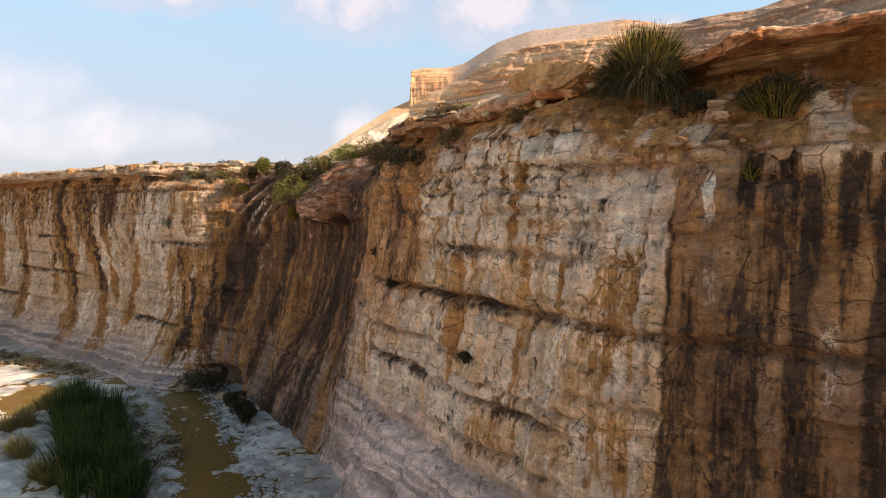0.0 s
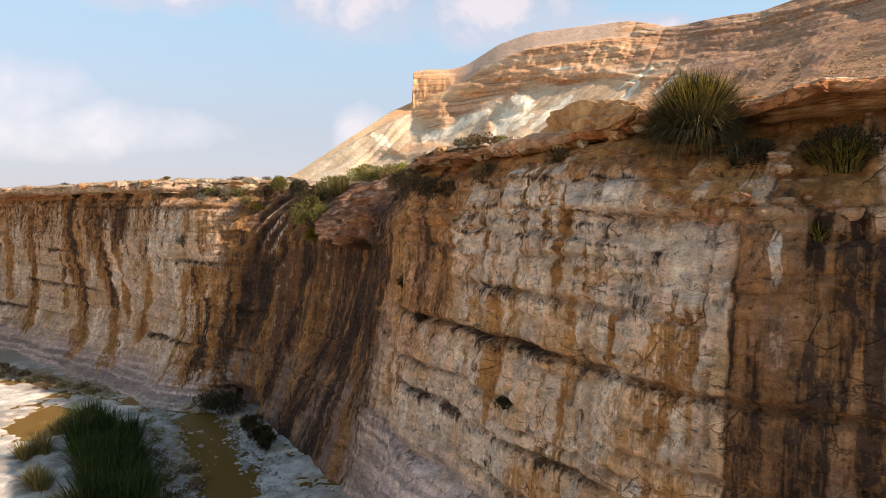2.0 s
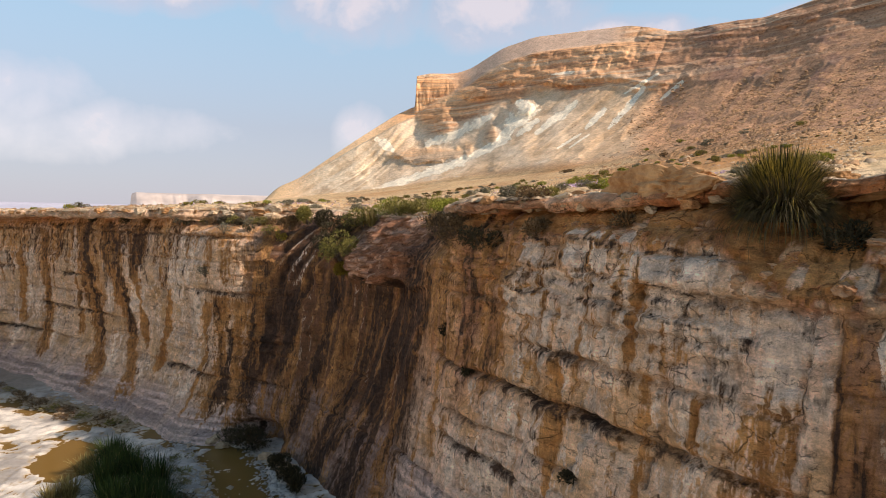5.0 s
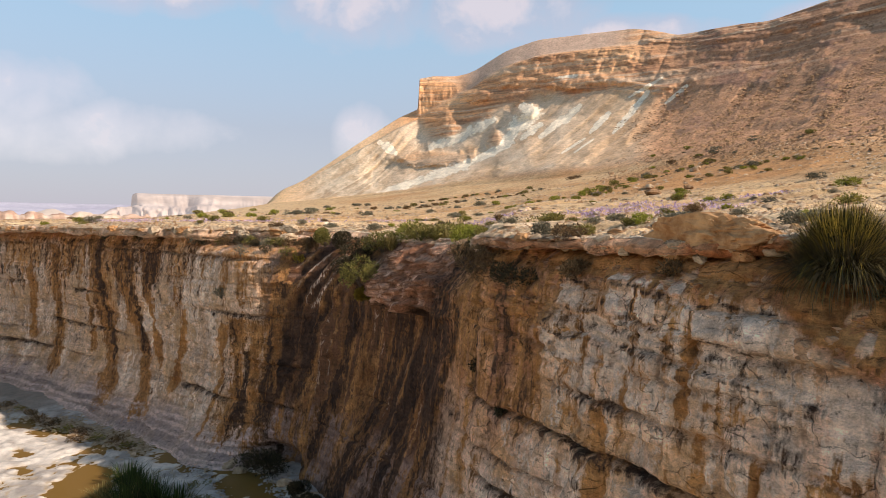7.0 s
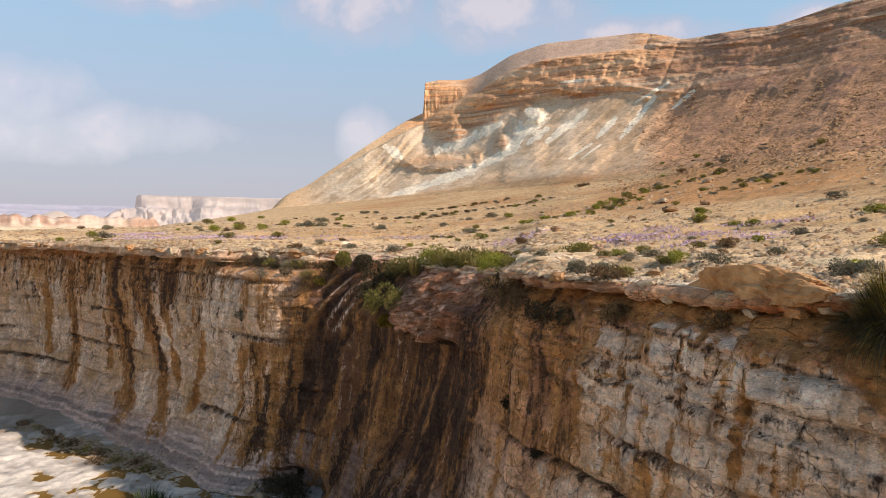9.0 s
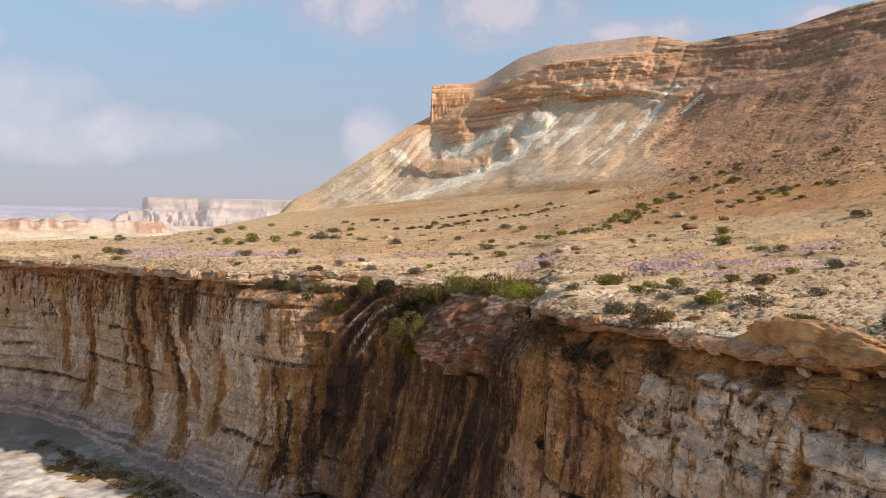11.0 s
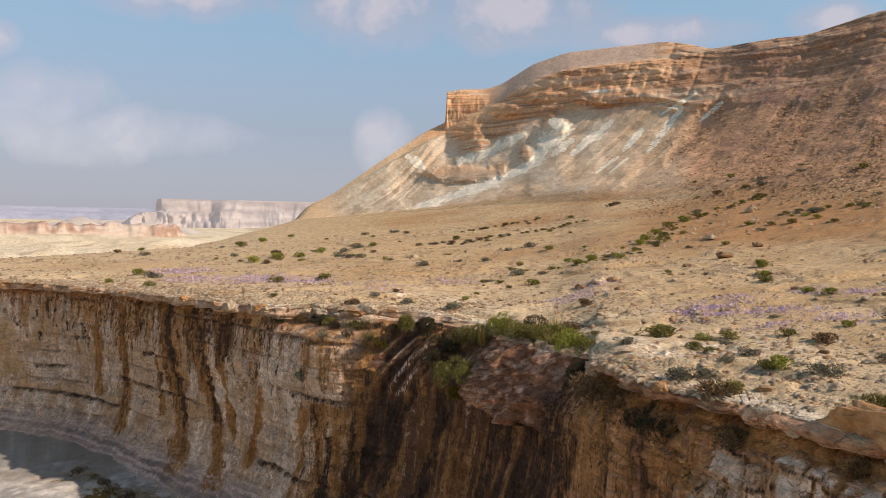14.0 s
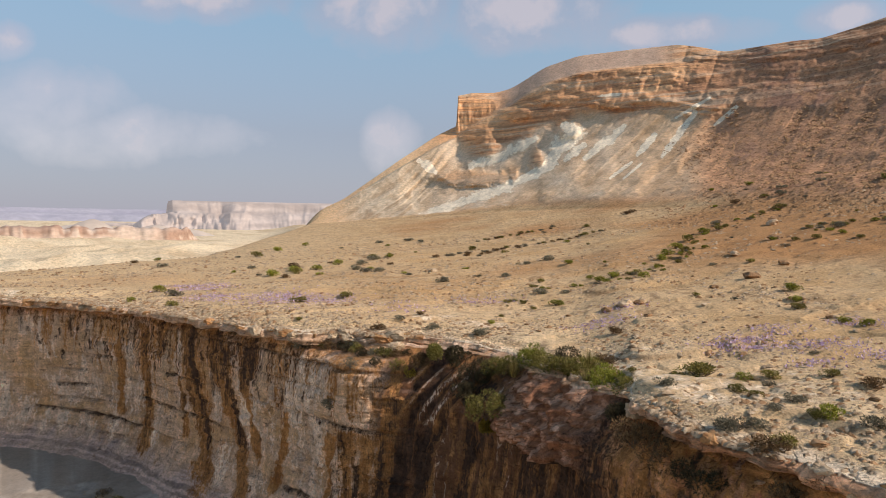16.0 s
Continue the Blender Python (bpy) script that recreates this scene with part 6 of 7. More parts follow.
for s in np.arange(25.2, 57, 0.62):
    s = s + rng.uniform(-0.25, 0.25)
    i = np.argmin(np.abs(S - s))
    w = rng.uniform(0.35, 1.1)
    o = loff[-1, i] - rng.uniform(-0.12, 0.45)
    x, y, z, n = at_s(s, o, LIP_Z[i] - rng.uniform(0.02, 0.20))
    put_rock("rim_stone", rim_meshes[rng.integers(0, 8)], (x, y, z), (w * rng.uniform(0.5, 0.9), w * 1.2, w * rng.uniform(0.30, 0.5)), n + rng.uniform(-25, 25),
             "weathered tan caprock block on the cliff edge", "rock", "caprock blocks along the rim", tilt=(rng.uniform(-8, 8), rng.uniform(-8, 8)))
put_rock("rim_stone", pale_meshes[1], (-11.05, 32.1, 10.38), (0.95, 0.6, 0.42), 30, "pale loose boulder lying just below the rim", "rock")
for _ in range(90):  # broken lumps in the soft band below the cap
    s, z = rng.uniform(-4, 8.5), rng.uniform(9.15, 10.4)
    z = max(z, 10.0 + 0.45 * rng.uniform()) if s > 1.8 else z
    w = rng.uniform(0.10, 0.30)
    x, y, zz, n = at_s(s, wall_off(s, z) - 0.08, z)
    put_rock("rubble", wall_meshes[rng.integers(0, 6)], (x, y, zz), (w, w * rng.uniform(0.9, 1.6), w * rng.uniform(0.5, 0.9)), n + rng.uniform(-20, 20), "", "", parent=cliff)
for place, size in (((-12.9, 29.6, 0.15), 0.8), ((-12.3, 29.0, 0.1), 0.5), ((-9.3, 27.0, 0.3), 0.6), ((-8.6, 26.0, 0.3), 0.7), ((-9.9, 27.6, 0.2), 0.5), ((-13.6, 30.0, 0.1), 0.45)):
    put_rock("boulder", pale_meshes[int(size * 10) % 4], place, (size * 1.3, size, size * 0.6), size * 300, "pale boulder at the foot of the wall", "rock", "boulders at the wall foot")

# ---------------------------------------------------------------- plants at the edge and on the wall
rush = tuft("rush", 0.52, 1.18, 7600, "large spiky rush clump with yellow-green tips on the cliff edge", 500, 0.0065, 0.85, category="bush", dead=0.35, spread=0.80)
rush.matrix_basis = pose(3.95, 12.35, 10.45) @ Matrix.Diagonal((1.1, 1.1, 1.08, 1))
# the skirt's dark blades also paint in the shade low in the clump
part("skirt", mesh_of("skirt", *blade_clump(np.random.default_rng(501), 4200, 0.62, 0.80, 0.008, 1.25, 1.0), LEAF["dark"]), rush, "drooping dead blades, dark to carry the shade low down")
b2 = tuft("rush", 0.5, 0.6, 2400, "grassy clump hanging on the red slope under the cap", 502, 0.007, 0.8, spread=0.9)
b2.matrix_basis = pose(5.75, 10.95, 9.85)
part("skirt", mesh_of("skirt", *leaf_cloud(np.random.default_rng(503), 1600, 0.7, -0.75, 0.05), LEAF["dark"]), b2, "dark tangled growth")
for s, z, w, h, kind, label in ((-1.1, 8.85, 0.28, 0.32, "rush", "small yellow-green tuft growing out of the rust-stained wall"), (11.6, 7.0, 0.28, 0.3, "dark", "small dark shrub on the wall face"),
                                (28.3, 7.55, 0.45, 0.4, "grey", "dry grey shrub on the wall face"), (9.6, 6.2, 0.2, 0.2, "dark", "small dark shrub on the wall face"), (5.0, 5.0, 0.2, 0.18, "dark", "small dark shrub on the wall face"),
                                (27.2, 9.6, 0.4, 0.5, "grey", "dry grey shrub below the rim"), (26.2, 9.7, 0.35, 0.4, "dark", "dark shrub below the rim"), (25.2, 9.6, 0.4, 0.5, "olive", "olive shrub below the rim"),
                                (24.6, 9.3, 0.3, 0.45, "yellow", "yellow-flowering shrub at the lip of the alcove"), (40.9, 9.9, 0.4, 0.35, "dark", "dark shrub under the rim"), (37.0, 9.9, 0.4, 0.35, "dark", "dark shrub under the rim"),
                                (35.2, 9.9, 0.35, 0.35, "brown", "brown shrub under the rim")):
    x, y, zz, n = at_s(s, wall_off(s, z) + 0.02, z)
    ob = tuft(kind, w, h, 160, label, int(600 + s * 10), 0.01, 0.8) if kind == "rush" else shrub(kind, w, h, 420, label, int(600 + s * 10), 0.05)
    ob.matrix_basis = pose(x, y, zz - 0.05)
for i, s in enumerate(np.arange(25.3, 31.2, 0.42)):
    kind, w = ("dark", "brown", "olive", "dark", "grey")[i % 5], 0.32 + 0.14 * (i * 7 % 5) / 4
    x, y, zz, n = at_s(s, wall_off(s, 10.05) - 0.1 + 0.25 * (i % 3), 10.0)
    shrub(kind, w, w * 1.05, 520, "tangled brush on the ledge under the rim", 660 + i, 0.05, "brush on the ledge under the rim").matrix_basis = pose(x, y, zz - 0.08)
# dark brush under the near slabs
for x, y, z, w, h, kind in ((-1.75, 19.9, 9.6, 0.9, 0.9, "brown"), (-1.1, 18.8, 9.6, 0.75, 0.8, "dark"), (-2.3, 21.0, 9.8, 0.8, 0.8, "brown"), (0.2, 16.9, 9.9, 0.5, 0.5, "brown"), (1.85, 14.8, 10.15, 0.5, 0.5, "brown"),
                            (-2.6, 22.6, 10.2, 0.5, 0.5, "dark"), (4.6, 11.6, 9.9, 0.5, 0.5, "dark")):
    ob = shrub(kind, w, h, 1800, "dark brittle brush under the overhanging rim slabs", int(900 + 31 * (x + 9)), 0.05, "brush under the rim")
    ob.matrix_basis = pose(x, y, z)
# the thicket along the top of the alcove
for x, y, z, w, h, kind, label in ((-6.7, 26.9, 8.75, 0.85, 1.1, "olive", "grey-green bush hanging on the alcove bank"), (-7.2, 29.2, 9.6, 0.9, 0.9, "dark", "dark green bush on the alcove bank"),
                                   (-6.0, 28.6, 10.0, 0.9, 0.9, "olive", "olive bush on the alcove bank"), (-5.0, 28.9, 10.4, 0.9, 0.9, "green", "green bush on the alcove bank"),
                                   (-4.2, 27.4, 10.45, 0.9, 0.8, "olive", "olive bush on the alcove bank"), (-3.4, 28.2, 10.5, 1.0, 0.8, "dark", "dark green bush on the alcove bank"),
                                   (-3.0, 26.6, 10.45, 1.0, 0.8, "olive", "olive bush on the alcove bank"), (-2.3, 25.4, 10.55, 0.95, 0.75, "green", "green bush on the alcove bank"),
                                   (-1.9, 24.3, 10.65, 0.6, 0.5, "olive", "olive bush on the alcove bank"), (-8.0, 30.6, 10.0, 0.7, 0.8, "dark", "dark green bush on the alcove bank"),
                                   (-8.9, 30.4, 10.2, 0.6, 0.7, "olive", "olive bush on the alcove bank"), (-6.6, 27.2, 8.0, 0.35, 0.6, "yellow", "yellow-flowering bush on the alcove bank"),
                                   (-7.6, 28.3, 8.9, 0.7, 0.9, "dark", "dark green bush on the alcove bank"), (-9.7, 30.4, 9.9, 0.5, 0.6, "brown", "dry brown bush on the alcove bank")):
    ob = shrub(kind, w, h, 2600, label, int(1200 + 37 * (x + 12) + y), 0.055, "thicket over the alcove", "bush")
    ob.matrix_basis = pose(x, y, z - 0.1)
for x, y, z, h in ((-3.6, 26.9, 10.4, 0.9), (-2.7, 27.3, 10.5, 1.0), (-4.6, 28.3, 10.4, 0.9), (-5.6, 28.2, 10.1, 0.8), (-3.0, 25.6, 10.4, 0.7)):
    ob = tuft("straw", 0.6, h, 220, "dry grass among the alcove bushes", int(1500 + 11 * (x + 9)), 0.01, 0.5, "grass over the alcove")
    ob.matrix_basis = pose(x, y, z - 0.05)

# ---------------------------------------------------------------- plants of the plateau
protos = {}
for kind, label in (("olive", "olive dwarf shrub on the stony plateau"), ("green", "fresh green dwarf shrub on the plateau"), ("grey", "dry grey dwarf shrub on the stony plateau"), ("brown", "brown dry dwarf shrub on the plateau")):
    protos[kind] = [shrub(kind, 0.5, 0.45, 1000, label, 1700 + 13 * k + len(kind), 0.05, "dwarf shrubs on the plateau") for k in range(3)]
used = set()


def plant(kind, x, y, w, flat_=1.0):
    k = int(rng.integers(0, 3))
    src = protos[kind][k]
    m = pose(x, y, height_at(x, y) - 0.03, 0, 0, rng.uniform(0, 360)) @ Matrix.Diagonal((w, w * rng.uniform(0.85, 1.2), w * flat_, 1))
    if (kind, k) not in used:
        used.add((kind, k))
        src.matrix_basis = m
    else:
        copy_thing(src, Matrix.Identity(4)).matrix_basis = m


EDGE_SHRUBS = [("olive", 0.56, 24.3, 1.5), ("green", 1.87, 23.8, 0.7), ("olive", 1.36, 21.6, 0.6), ("grey", 2.3, 23.0, 0.6), ("grey", 1.96, 20.6, 0.7), ("grey", 1.27, 20.0, 0.6), ("grey", 0.5, 19.2, 0.8), ("grey", -0.15, 19.1, 1.15),
          ("brown", 0.2, 17.7, 1.1), ("olive", 0.55, 17.9, 0.9), ("olive", 2.1, 19.6, 0.7), ("green", 2.5, 19.5, 0.9), ("grey", 3.2, 18.5, 0.9), ("green", 6.5, 23.9, 0.7), ("olive", 4.3, 23.2, 0.8), ("brown", 4.6, 21.4, 0.9)]
FAR_SHRUBS = [("green", 1.2, 49.4, 1.3), ("green", 2.2, 49.8, 1.5), ("green", 3.7, 46.4, 1.2), ("olive", -2.9, 51.9, 1.0),
          ("green", 7.2, 55.7, 1.6), ("green", 8.2, 57.5, 1.6), ("green", 9.9, 61.5, 1.8), ("olive", 12, 64.8, 1.8), ("green", 14.8, 69.4, 1.8), ("olive", 16.3, 69.9, 1.6), ("green", 9.4, 37.6, 1.2), ("olive", 7.9, 33.6, 1.0),
          ("green", 8.3, 30.3, 0.8), ("green", 8.7, 29.1, 0.8), ("green", -27.3, 61, 2.0), ("green", -26.4, 65, 2.0), ("green", -24.5, 66.4, 1.8), ("green", -23, 69.7, 1.8), ("olive", -20.5, 76, 1.8), ("green", -18.6, 76.7, 1.7),
          ("green", -31.6, 44.9, 1.0), ("olive", -27.5, 42.7, 1.3), ("olive", -25.3, 62.6, 1.8), ("olive", -37.8, 85, 2.2), ("olive", 18.7, 54.8, 1.3), ("olive", 17.6, 55.6, 1.0), ("green", 8.4, 35.0, 0.9)]
for kind, x, y, w in EDGE_SHRUBS + FAR_SHRUBS:
    plant(kind, x, y, w * (0.8 if y > 40 else 0.9), 0.8)
for x0, y0, x1, y1, n in ((-12.3, 74.7, 7.6, 86.7, 26), (-8.5, 92, 2.5, 100, 16)):  # two dotted lines of low shrubs at the foot of the hill
    for i in range(n):
        k = (i + rng.uniform(-0.4, 0.4)) / n
        plant(("brown", "olive", "grey")[int(rng.integers(0, 3))], x0 + k * (x1 - x0) + rng.normal(0, 0.3), y0 + k * (y1 - y0) + rng.normal(0, 0.5), rng.uniform(0.6, 1.1), 0.7)
GULLY = [(-7.1, 36.9), (-3.2, 49.5), (1.1, 49.1), (3.7, 50.1), (6.9, 53), (9.3, 57.1), (14.0, 69.2), (20.4, 73.7), (28.4, 79.9)]
for (x0, y0), (x1, y1) in zip(GULLY[:-1], GULLY[1:]):  # green shrubs following a shallow gully
    for _ in range(int(4 + math.hypot(x1 - x0, y1 - y0) * 0.85)):
        k = rng.uniform()
        plant(("green", "olive", "olive", "grey")[int(rng.integers(0, 4))], x0 + k * (x1 - x0) + rng.normal(0, 0.6), y0 + k * (y1 - y0) + rng.normal(0, 0.8), rng.uniform(0.25, 0.7) * (0.6 + y0 / 110), 0.85)
for _ in range(26):
    plant(("green", "olive", "olive", "grey")[int(rng.integers(0, 4))], 23 + rng.normal(0, 3.2), 59 + rng.normal(0, 3.0), rng.uniform(0.4, 0.9), 0.8)
count = 0
while count < 118:
    a, r = rng.uniform(-42, 38), 16 + 95 * rng.uniform() ** 1.3
    x, y = HUB[0] + math.sin(math.radians(a)) * r, HUB[1] + math.cos(math.radians(a)) * r
    if r - float(rim_r(a)) < 1.2 or vnoise(x * 0.09, y * 0.09, seed=700) < rng.uniform(-0.6, 0.5):
        continue
    plant(("olive", "grey", "grey", "green", "brown")[int(rng.integers(0, 5))], x, y, rng.uniform(0.3, 0.9) * (1 + r / 90), 0.75)
    count += 1

# purple flowers in patches, pebbles, and the stones of the scree: too many to count


def scatter(n, pick, size, seed):
    """Small tetrahedral chips lying on the ground."""
    r = np.random.default_rng(seed)
    x, y = pick(r, n)
    z = ground_z(x, y)[0]
    s = size(r, len(x), x, y)
    base = np.array([(-0.5, -0.4, -0.12), (0.55, -0.35, -0.12), (0.05, 0.55, -0.12), (-0.22, -0.05, 0.24), (0.22, 0.08, 0.20)])
    th = r.uniform(0, 2 * math.pi, len(x))
    c, sn = np.cos(th), np.sin(th)
    jit = base[None] * r.uniform(0.6, 1.4, (len(x), 5, 3))
    px = jit[..., 0] * c[:, None] - jit[..., 1] * sn[:, None]
    py = jit[..., 0] * sn[:, None] + jit[..., 1] * c[:, None]
    v = np.stack([x[:, None] + px * s[:, None], y[:, None] + py * s[:, None], z[:, None] + jit[..., 2] * s[:, None]], -1).reshape(-1, 3)
    f0 = np.array([(0, 1, 4), (0, 4, 3), (1, 2, 4), (2, 3, 4), (2, 0, 3)])
    return v, ((np.arange(len(x)) * 5)[:, None, None] + f0[None]).reshape(-1, 3)


def over_plateau(r, n):
    a = r.uniform(-43, 42, n)
    d = 0.1 + 70 * r.uniform(0, 1, n) ** 3.2
    q = np.radians(a)
    rr = rim_r(a) + d
    x, y = HUB[0] + np.sin(q) * rr, HUB[1] + np.cos(q) * rr
    keep_ = vnoise(x * 0.25, y * 0.25, seed=710) + r.uniform(-0.7, 0.7, n) > -0.1
    return x[keep_], y[keep_]


def over_scree(r, n):
    a, d = r.uniform(2, 36, n), r.uniform(0, 1, n)
    rr = 58 + 110 * d
    keep_ = smooth(a + 6 * vnoise(a * 0.3, rr * 0.03, seed=712), 8, 24) * smooth(rr + a * 0.8, 78, 112) > r.uniform(0.05, 1, n)
    a, rr = a[keep_], rr[keep_]
    q = np.radians(a)
    return HUB[0] + np.sin(q) * rr, HUB[1] + np.cos(q) * rr


tagged(new("pebbles", mesh_of("pebbles", *scatter(38000, over_plateau, lambda r, n, x, y: (0.06 + 0.20 * r.uniform(0, 1, n) ** 3) * (1 + np.hypot(x, y) / 80), 720), PALE)),
       "tan pebbles and chips strewn over the plateau", "pebbles", kind="stuff")
tagged(new("dark_pebbles", mesh_of("dark_pebbles", *scatter(14000, over_plateau, lambda r, n, x, y: (0.06 + 0.22 * r.uniform(0, 1, n) ** 3) * (1 + np.hypot(x, y) / 80), 721), BROWN)),
       "brown pebbles and chips strewn over the plateau", "pebbles", kind="stuff")
tagged(new("scree", mesh_of("scree", *scatter(40000, over_scree, lambda r, n, x, y: 0.18 + 0.7 * r.uniform(0, 1, n) ** 4, 722), BROWN)), "brown scree stones covering the hillside", "scree", kind="stuff")


def flower_patch(spots_, seed):
    r = np.random.default_rng(seed)
    vs, fs = [], []
    for x, y, w, n in spots_:
        n = int(n * 1.7)
        px, py = x + r.normal(0, w * 0.5, n), y + r.normal(0, w * 0.35, n)
        pz = ground_z(px, py)[0] + r.uniform(0.02, 0.16, n)
        s = r.uniform(0.009, 0.02, n) * (1 + math.hypot(x, y) / 60)
        d = r.normal(0, 1, (n, 2, 3)) * s[:, None, None]
        p = np.stack([px, py, pz], 1)
        k = 4 * sum(len(q_) for q_ in vs) // 4
        vs.append(np.stack([p - d[:, 0], p - d[:, 1], p + d[:, 0], p + d[:, 1]], 1).reshape(-1, 3))
        fs.append(np.arange(4 * n).reshape(n, 4) + k)
    return np.concatenate(vs), np.concatenate(fs)


FLOWERS = [(-30, 51.6, 3.0, 500), (-26.2, 45.9, 2.2, 350), (-19.4, 44.2, 4.2, 900), (-21.5, 46.5, 3.0, 400), (-1.2, 34.4, 1.6, 260), (2.8, 27.5, 1.5, 320), (3.8, 27.8, 1.2, 260), (0.6, 38, 1.6, 200), (5.6, 26.6, 1.6, 220),
           (7.0, 25.0, 1.4, 200), (8.5, 30.0, 1.2, 140), (5.0, 29.0, 1.2, 150), (-7, 44, 2.5, 220), (4.4, 24.6, 0.8, 90), (9.8, 28.5, 1.2, 150), (-12, 41, 2.2, 160)]
tagged(new("flowers", mesh_of("flowers", *flower_patch(FLOWERS, 730), LEAF["purple"])), "low purple wildflowers in patches on the plateau", "flowers", kind="stuff")
for x, y, w in ((9.4, 43, 1.1), (0.9, 38.2, 0.9), (1.6, 38.4, 0.7), (-0.2, 38, 0.7), (13, 47, 0.8), (6.5, 41, 0.6), (17, 58, 1.2), (20, 66, 1.3), (12, 53, 0.8), (-12, 60, 0.9)):
    put_rock("boulder", stone_meshes[int(abs(x) * 7) % 6], (x, y, height_at(x, y) + w * 0.12), (w, w * 0.8, w * 0.55), x * 40, "brown boulder lying on the plateau", "rock", "boulders on the plateau")
count = 0
while count < 120:
    a, r = rng.uniform(-40, 38), rng.uniform(0.4, 16) ** 1.1
    rr = float(rim_r(a)) + r
    x, y = HUB[0] + math.sin(math.radians(a)) * rr, HUB[1] + math.cos(math.radians(a)) * rr
    w = rng.uniform(0.12, 0.4)
    put_rock("stone", stone_meshes[int(rng.integers(0, 6))], (x, y, height_at(x, y) + w * 0.1), (w, w * rng.uniform(0.7, 1.2), w * rng.uniform(0.35, 0.6)), rng.uniform(0, 360),
             "loose weathered stone on the plateau", "stone", "loose stones on the plateau")
    count += 1

# ---------------------------------------------------------------- reeds and brush on the river bed
reeds = [tuft("reed", 0.75, 1.15, 260, "dense green reeds beside the stream", 800 + k, 0.014, 0.45, "reeds by the stream", "reeds", 0.12, 0.6) for k in range(3)]
# reeds standing in the sun, their lit yellow put into the blade colour
sunlit_reeds = [tuft("straw", 0.6, 0.9, 220, "reeds on the river bed, straw-coloured for the sun on them", 810 + k, 0.013, 0.5, "yellow reeds on the river bed", "reeds", 0.4, 0.5) for k in range(2)]
spots_r = [(-16.6, 27.4), (-15.8, 26.6), (-15.0, 25.8), (-14.2, 25.0), (-13.4, 23.9), (-13.0, 23.1), (-13.6, 22.5), (-12.6, 22.3), (-12.0, 21.6), (-11.5, 21.1), (-12.4, 20.9), (-11.4, 20.1), (-10.7, 20.6), (-10.4, 20.0), (-10.9, 19.2), (-10.0, 19.0),
           (-9.8, 18.4), (-9.2, 18.5), (-11.9, 19.5), (-11.2, 18.6), (-10.5, 17.8), (-9.3, 17.5), (-8.8, 17.6), (-14.8, 24.0), (-14.1, 23.2), (-12.9, 21.6), (-15.4, 25.0), (-13.2, 24.6), (-12.3, 23.0), (-11.6, 22.0)]
for i, (x, y) in enumerate(spots_r):
    m = pose(x, y, 0.0, 0, 0, i * 77) @ Matrix.Diagonal((1.1, 1.1, 0.8 + 0.12 * (i % 4), 1))
    (reeds[i] if i < 3 else copy_thing(reeds[i % 3], Matrix.Identity(4))).matrix_basis = m
for i, (x, y) in enumerate([(-14.4, 20.8), (-16.2, 22.9), (-16.6, 25.6), (-13.9, 20.4), (-11.8, 18.6), (-15.9, 23.5), (-12.3, 18.9)]):
    m = pose(x, y, 0.0, 0, 0, i * 51) @ Matrix.Diagonal((1, 1, 0.75 + 0.1 * (i % 3), 1))
    (sunlit_reeds[i] if i < 2 else copy_thing(sunlit_reeds[i % 2], Matrix.Identity(4))).matrix_basis = m
for i, (x, y, w, h) in enumerate([(-11.7, 29.2, 1.0, 0.75), (-10.8, 28.7, 0.9, 0.7), (-9.0, 26.5, 0.5, 0.6), (-8.3, 25.2, 0.5, 0.6), (-7.8, 24.6, 0.4, 0.5)]):
    ob = shrub("dark", w, h, 1300, "dark green brush at the foot of the alcove", 830 + i, 0.07, "brush at the wall foot", "bush")
    ob.matrix_basis = pose(x, y, 0.1)
low = [shrub("brown" if k else "olive", 0.45, 0.35, 380, "low straggling brush on the gravel bar", 840 + k, 0.05, "brush on the gravel bar") for k in range(3)]
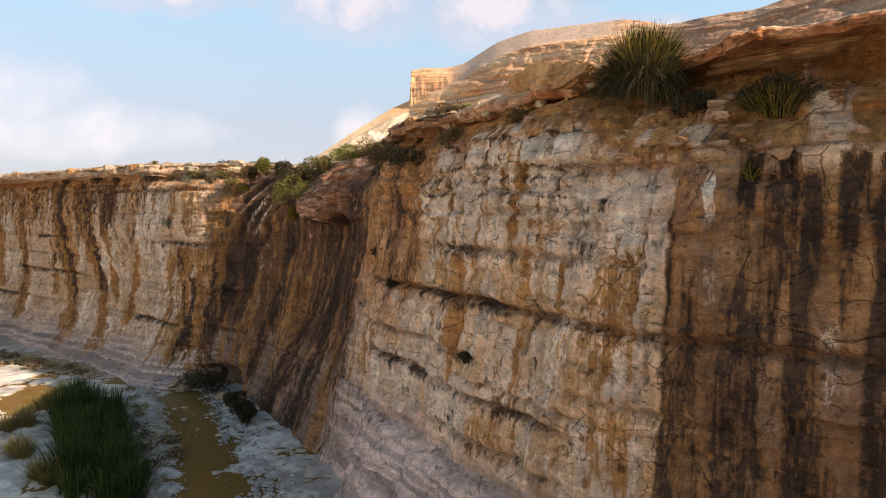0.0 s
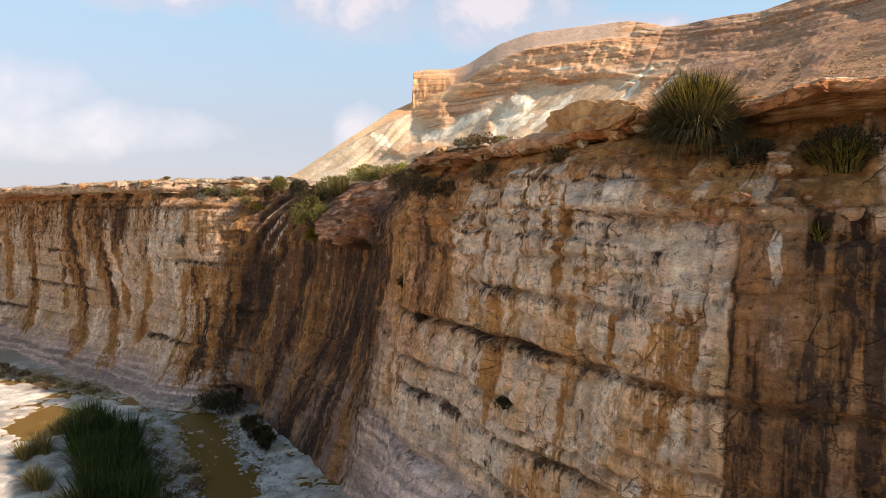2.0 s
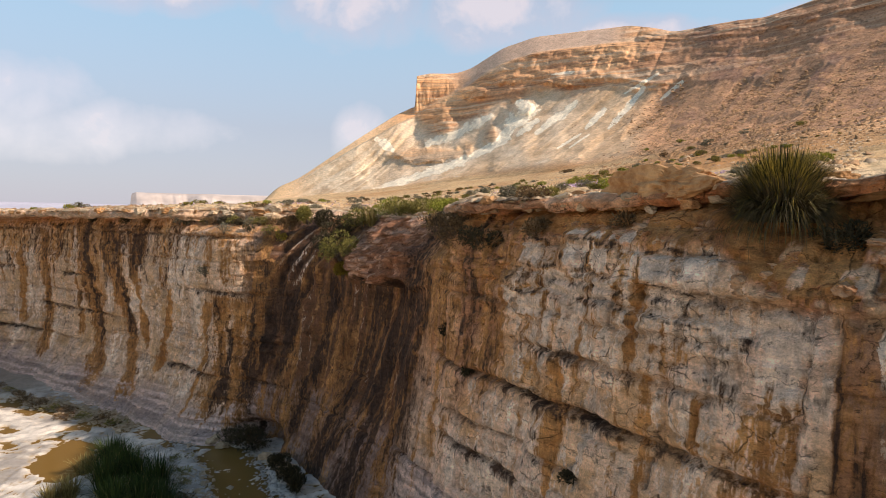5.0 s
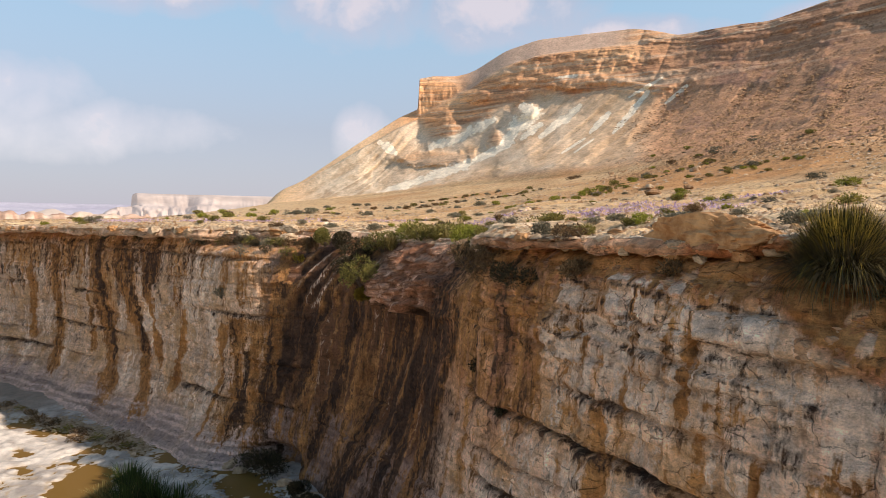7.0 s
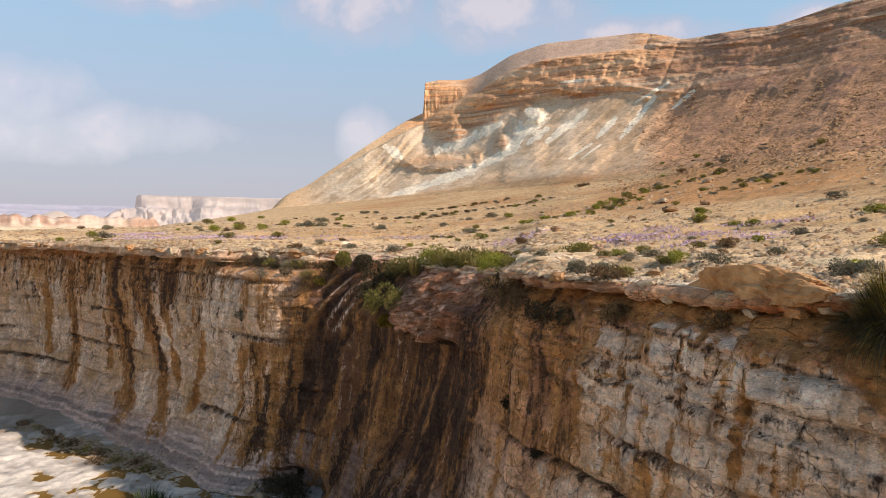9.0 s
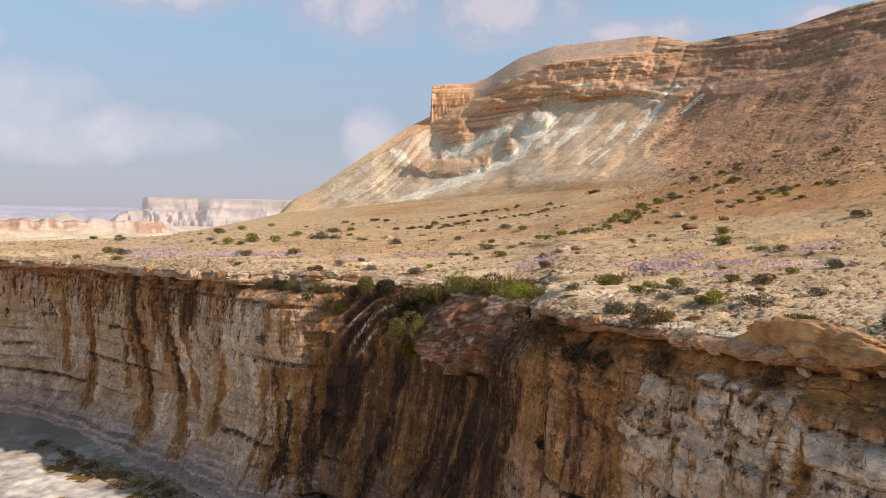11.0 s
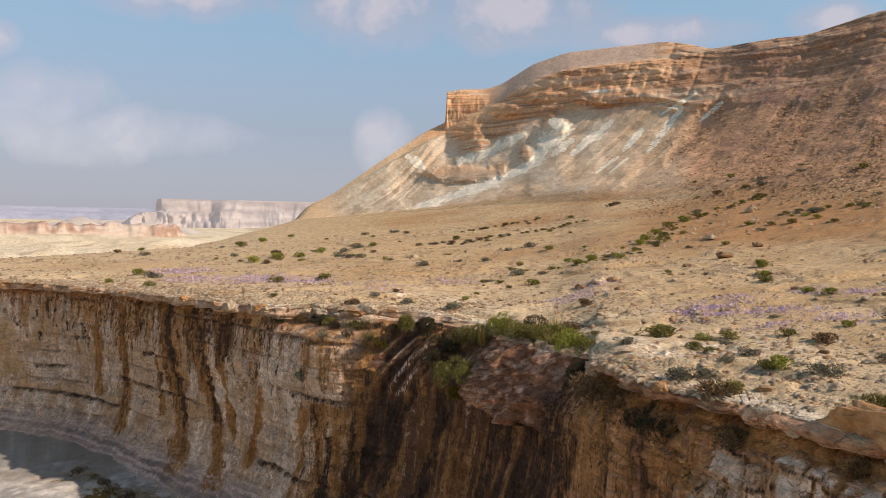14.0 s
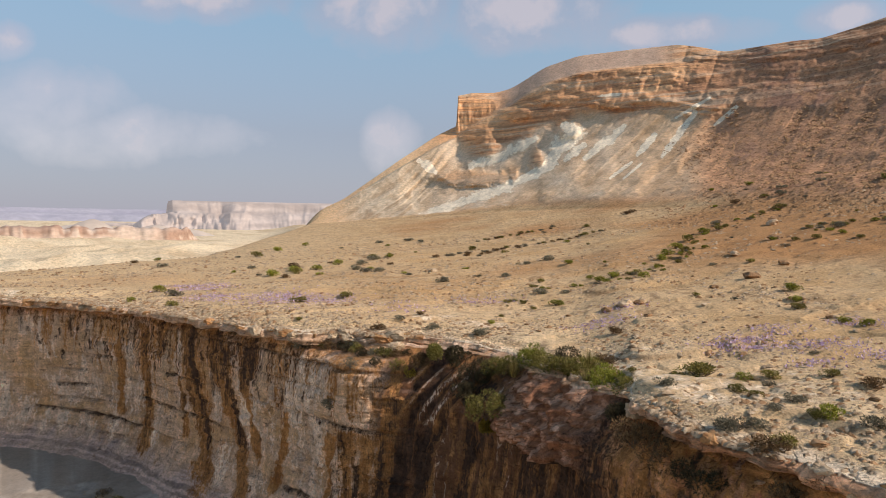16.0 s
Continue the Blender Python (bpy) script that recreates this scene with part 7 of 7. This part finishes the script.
bar = [(-23.3, 33.6), (-22.2, 33.2), (-24.5, 34.4), (-20.8, 32.6), (-19.7, 32.2), (-25.7, 35.2), (-18.6, 31.5), (-26.6, 36.0), (-21.6, 32.2), (-12.4, 24.6), (-11.6, 23.2), (-10.9, 22.3), (-12.9, 26.0), (-10.2, 21.2), (-9.4, 20.0), (-13.4, 27.2), (-9.7, 22.0), (-8.8, 20.8), (-27.8, 36.6), (-29, 37.4)]
for i, (x, y) in enumerate(bar):
    m = pose(x, y, 0.02, 0, 0, i * 83) @ Matrix.Diagonal((1, 1.2, 0.8 + 0.1 * (i % 3), 1))
    (low[i] if i < 3 else copy_thing(low[i % 3], Matrix.Identity(4))).matrix_basis = m


def over_bar(r, n):
    t = r.uniform(0, 1, n)
    x = np.where(t < 0.55, -17.5 - 13 * r.uniform(0, 1, n), -9 - 5 * r.uniform(0, 1, n))
    y = np.where(t < 0.55, 31.2 - (x + 17.5) * 0.58 + r.normal(0, 0.7, n), 20 - (x + 9) * 1.45 + r.normal(0, 0.9, n))
    return x, y


def over_banks(r, n):
    """Places on both banks of the stream."""
    t = r.uniform(0, 1, n)
    x, y = np.interp(t, [0, 0.3, 0.6, 1], [-12.6, -10.4, -8.2, -5.0]), np.interp(t, [0, 0.3, 0.6, 1], [29.0, 25.0, 21.0, 15.0])
    away = 1.25 + np.abs(r.normal(0, 0.8, n))
    return x + np.where(r.uniform(0, 1, n) < 0.72, -away, away), y + r.normal(0, 0.5, n)


def gravel(n, seed, pick):
    r = np.random.default_rng(seed)
    x, y = pick(r, n)
    v, f = scatter(n, lambda r_, n_: (x, y), lambda r_, n_, x_, y_: 0.06 + 0.25 * r_.uniform(0, 1, n_) ** 3, seed + 1)
    v = v.reshape(n, 5, 3)
    v[..., 2] += (0.06 - ground_z(x, y)[0])[:, None]
    return v.reshape(-1, 3), f


tagged(new("gravel", mesh_of("gravel", *gravel(5000, 850, over_bar), PALE)), "grey-tan gravel bars along the stream", "gravel", kind="stuff")
tagged(new("cobbles", mesh_of("cobbles", *gravel(3600, 860, over_banks), stone_skin("grey_cobble", (0.22, 0.19, 0.155), (0.56, 0.50, 0.42), 6.0))), "grey and cream cobbles strewn along the stream banks", "cobbles", kind="stuff")
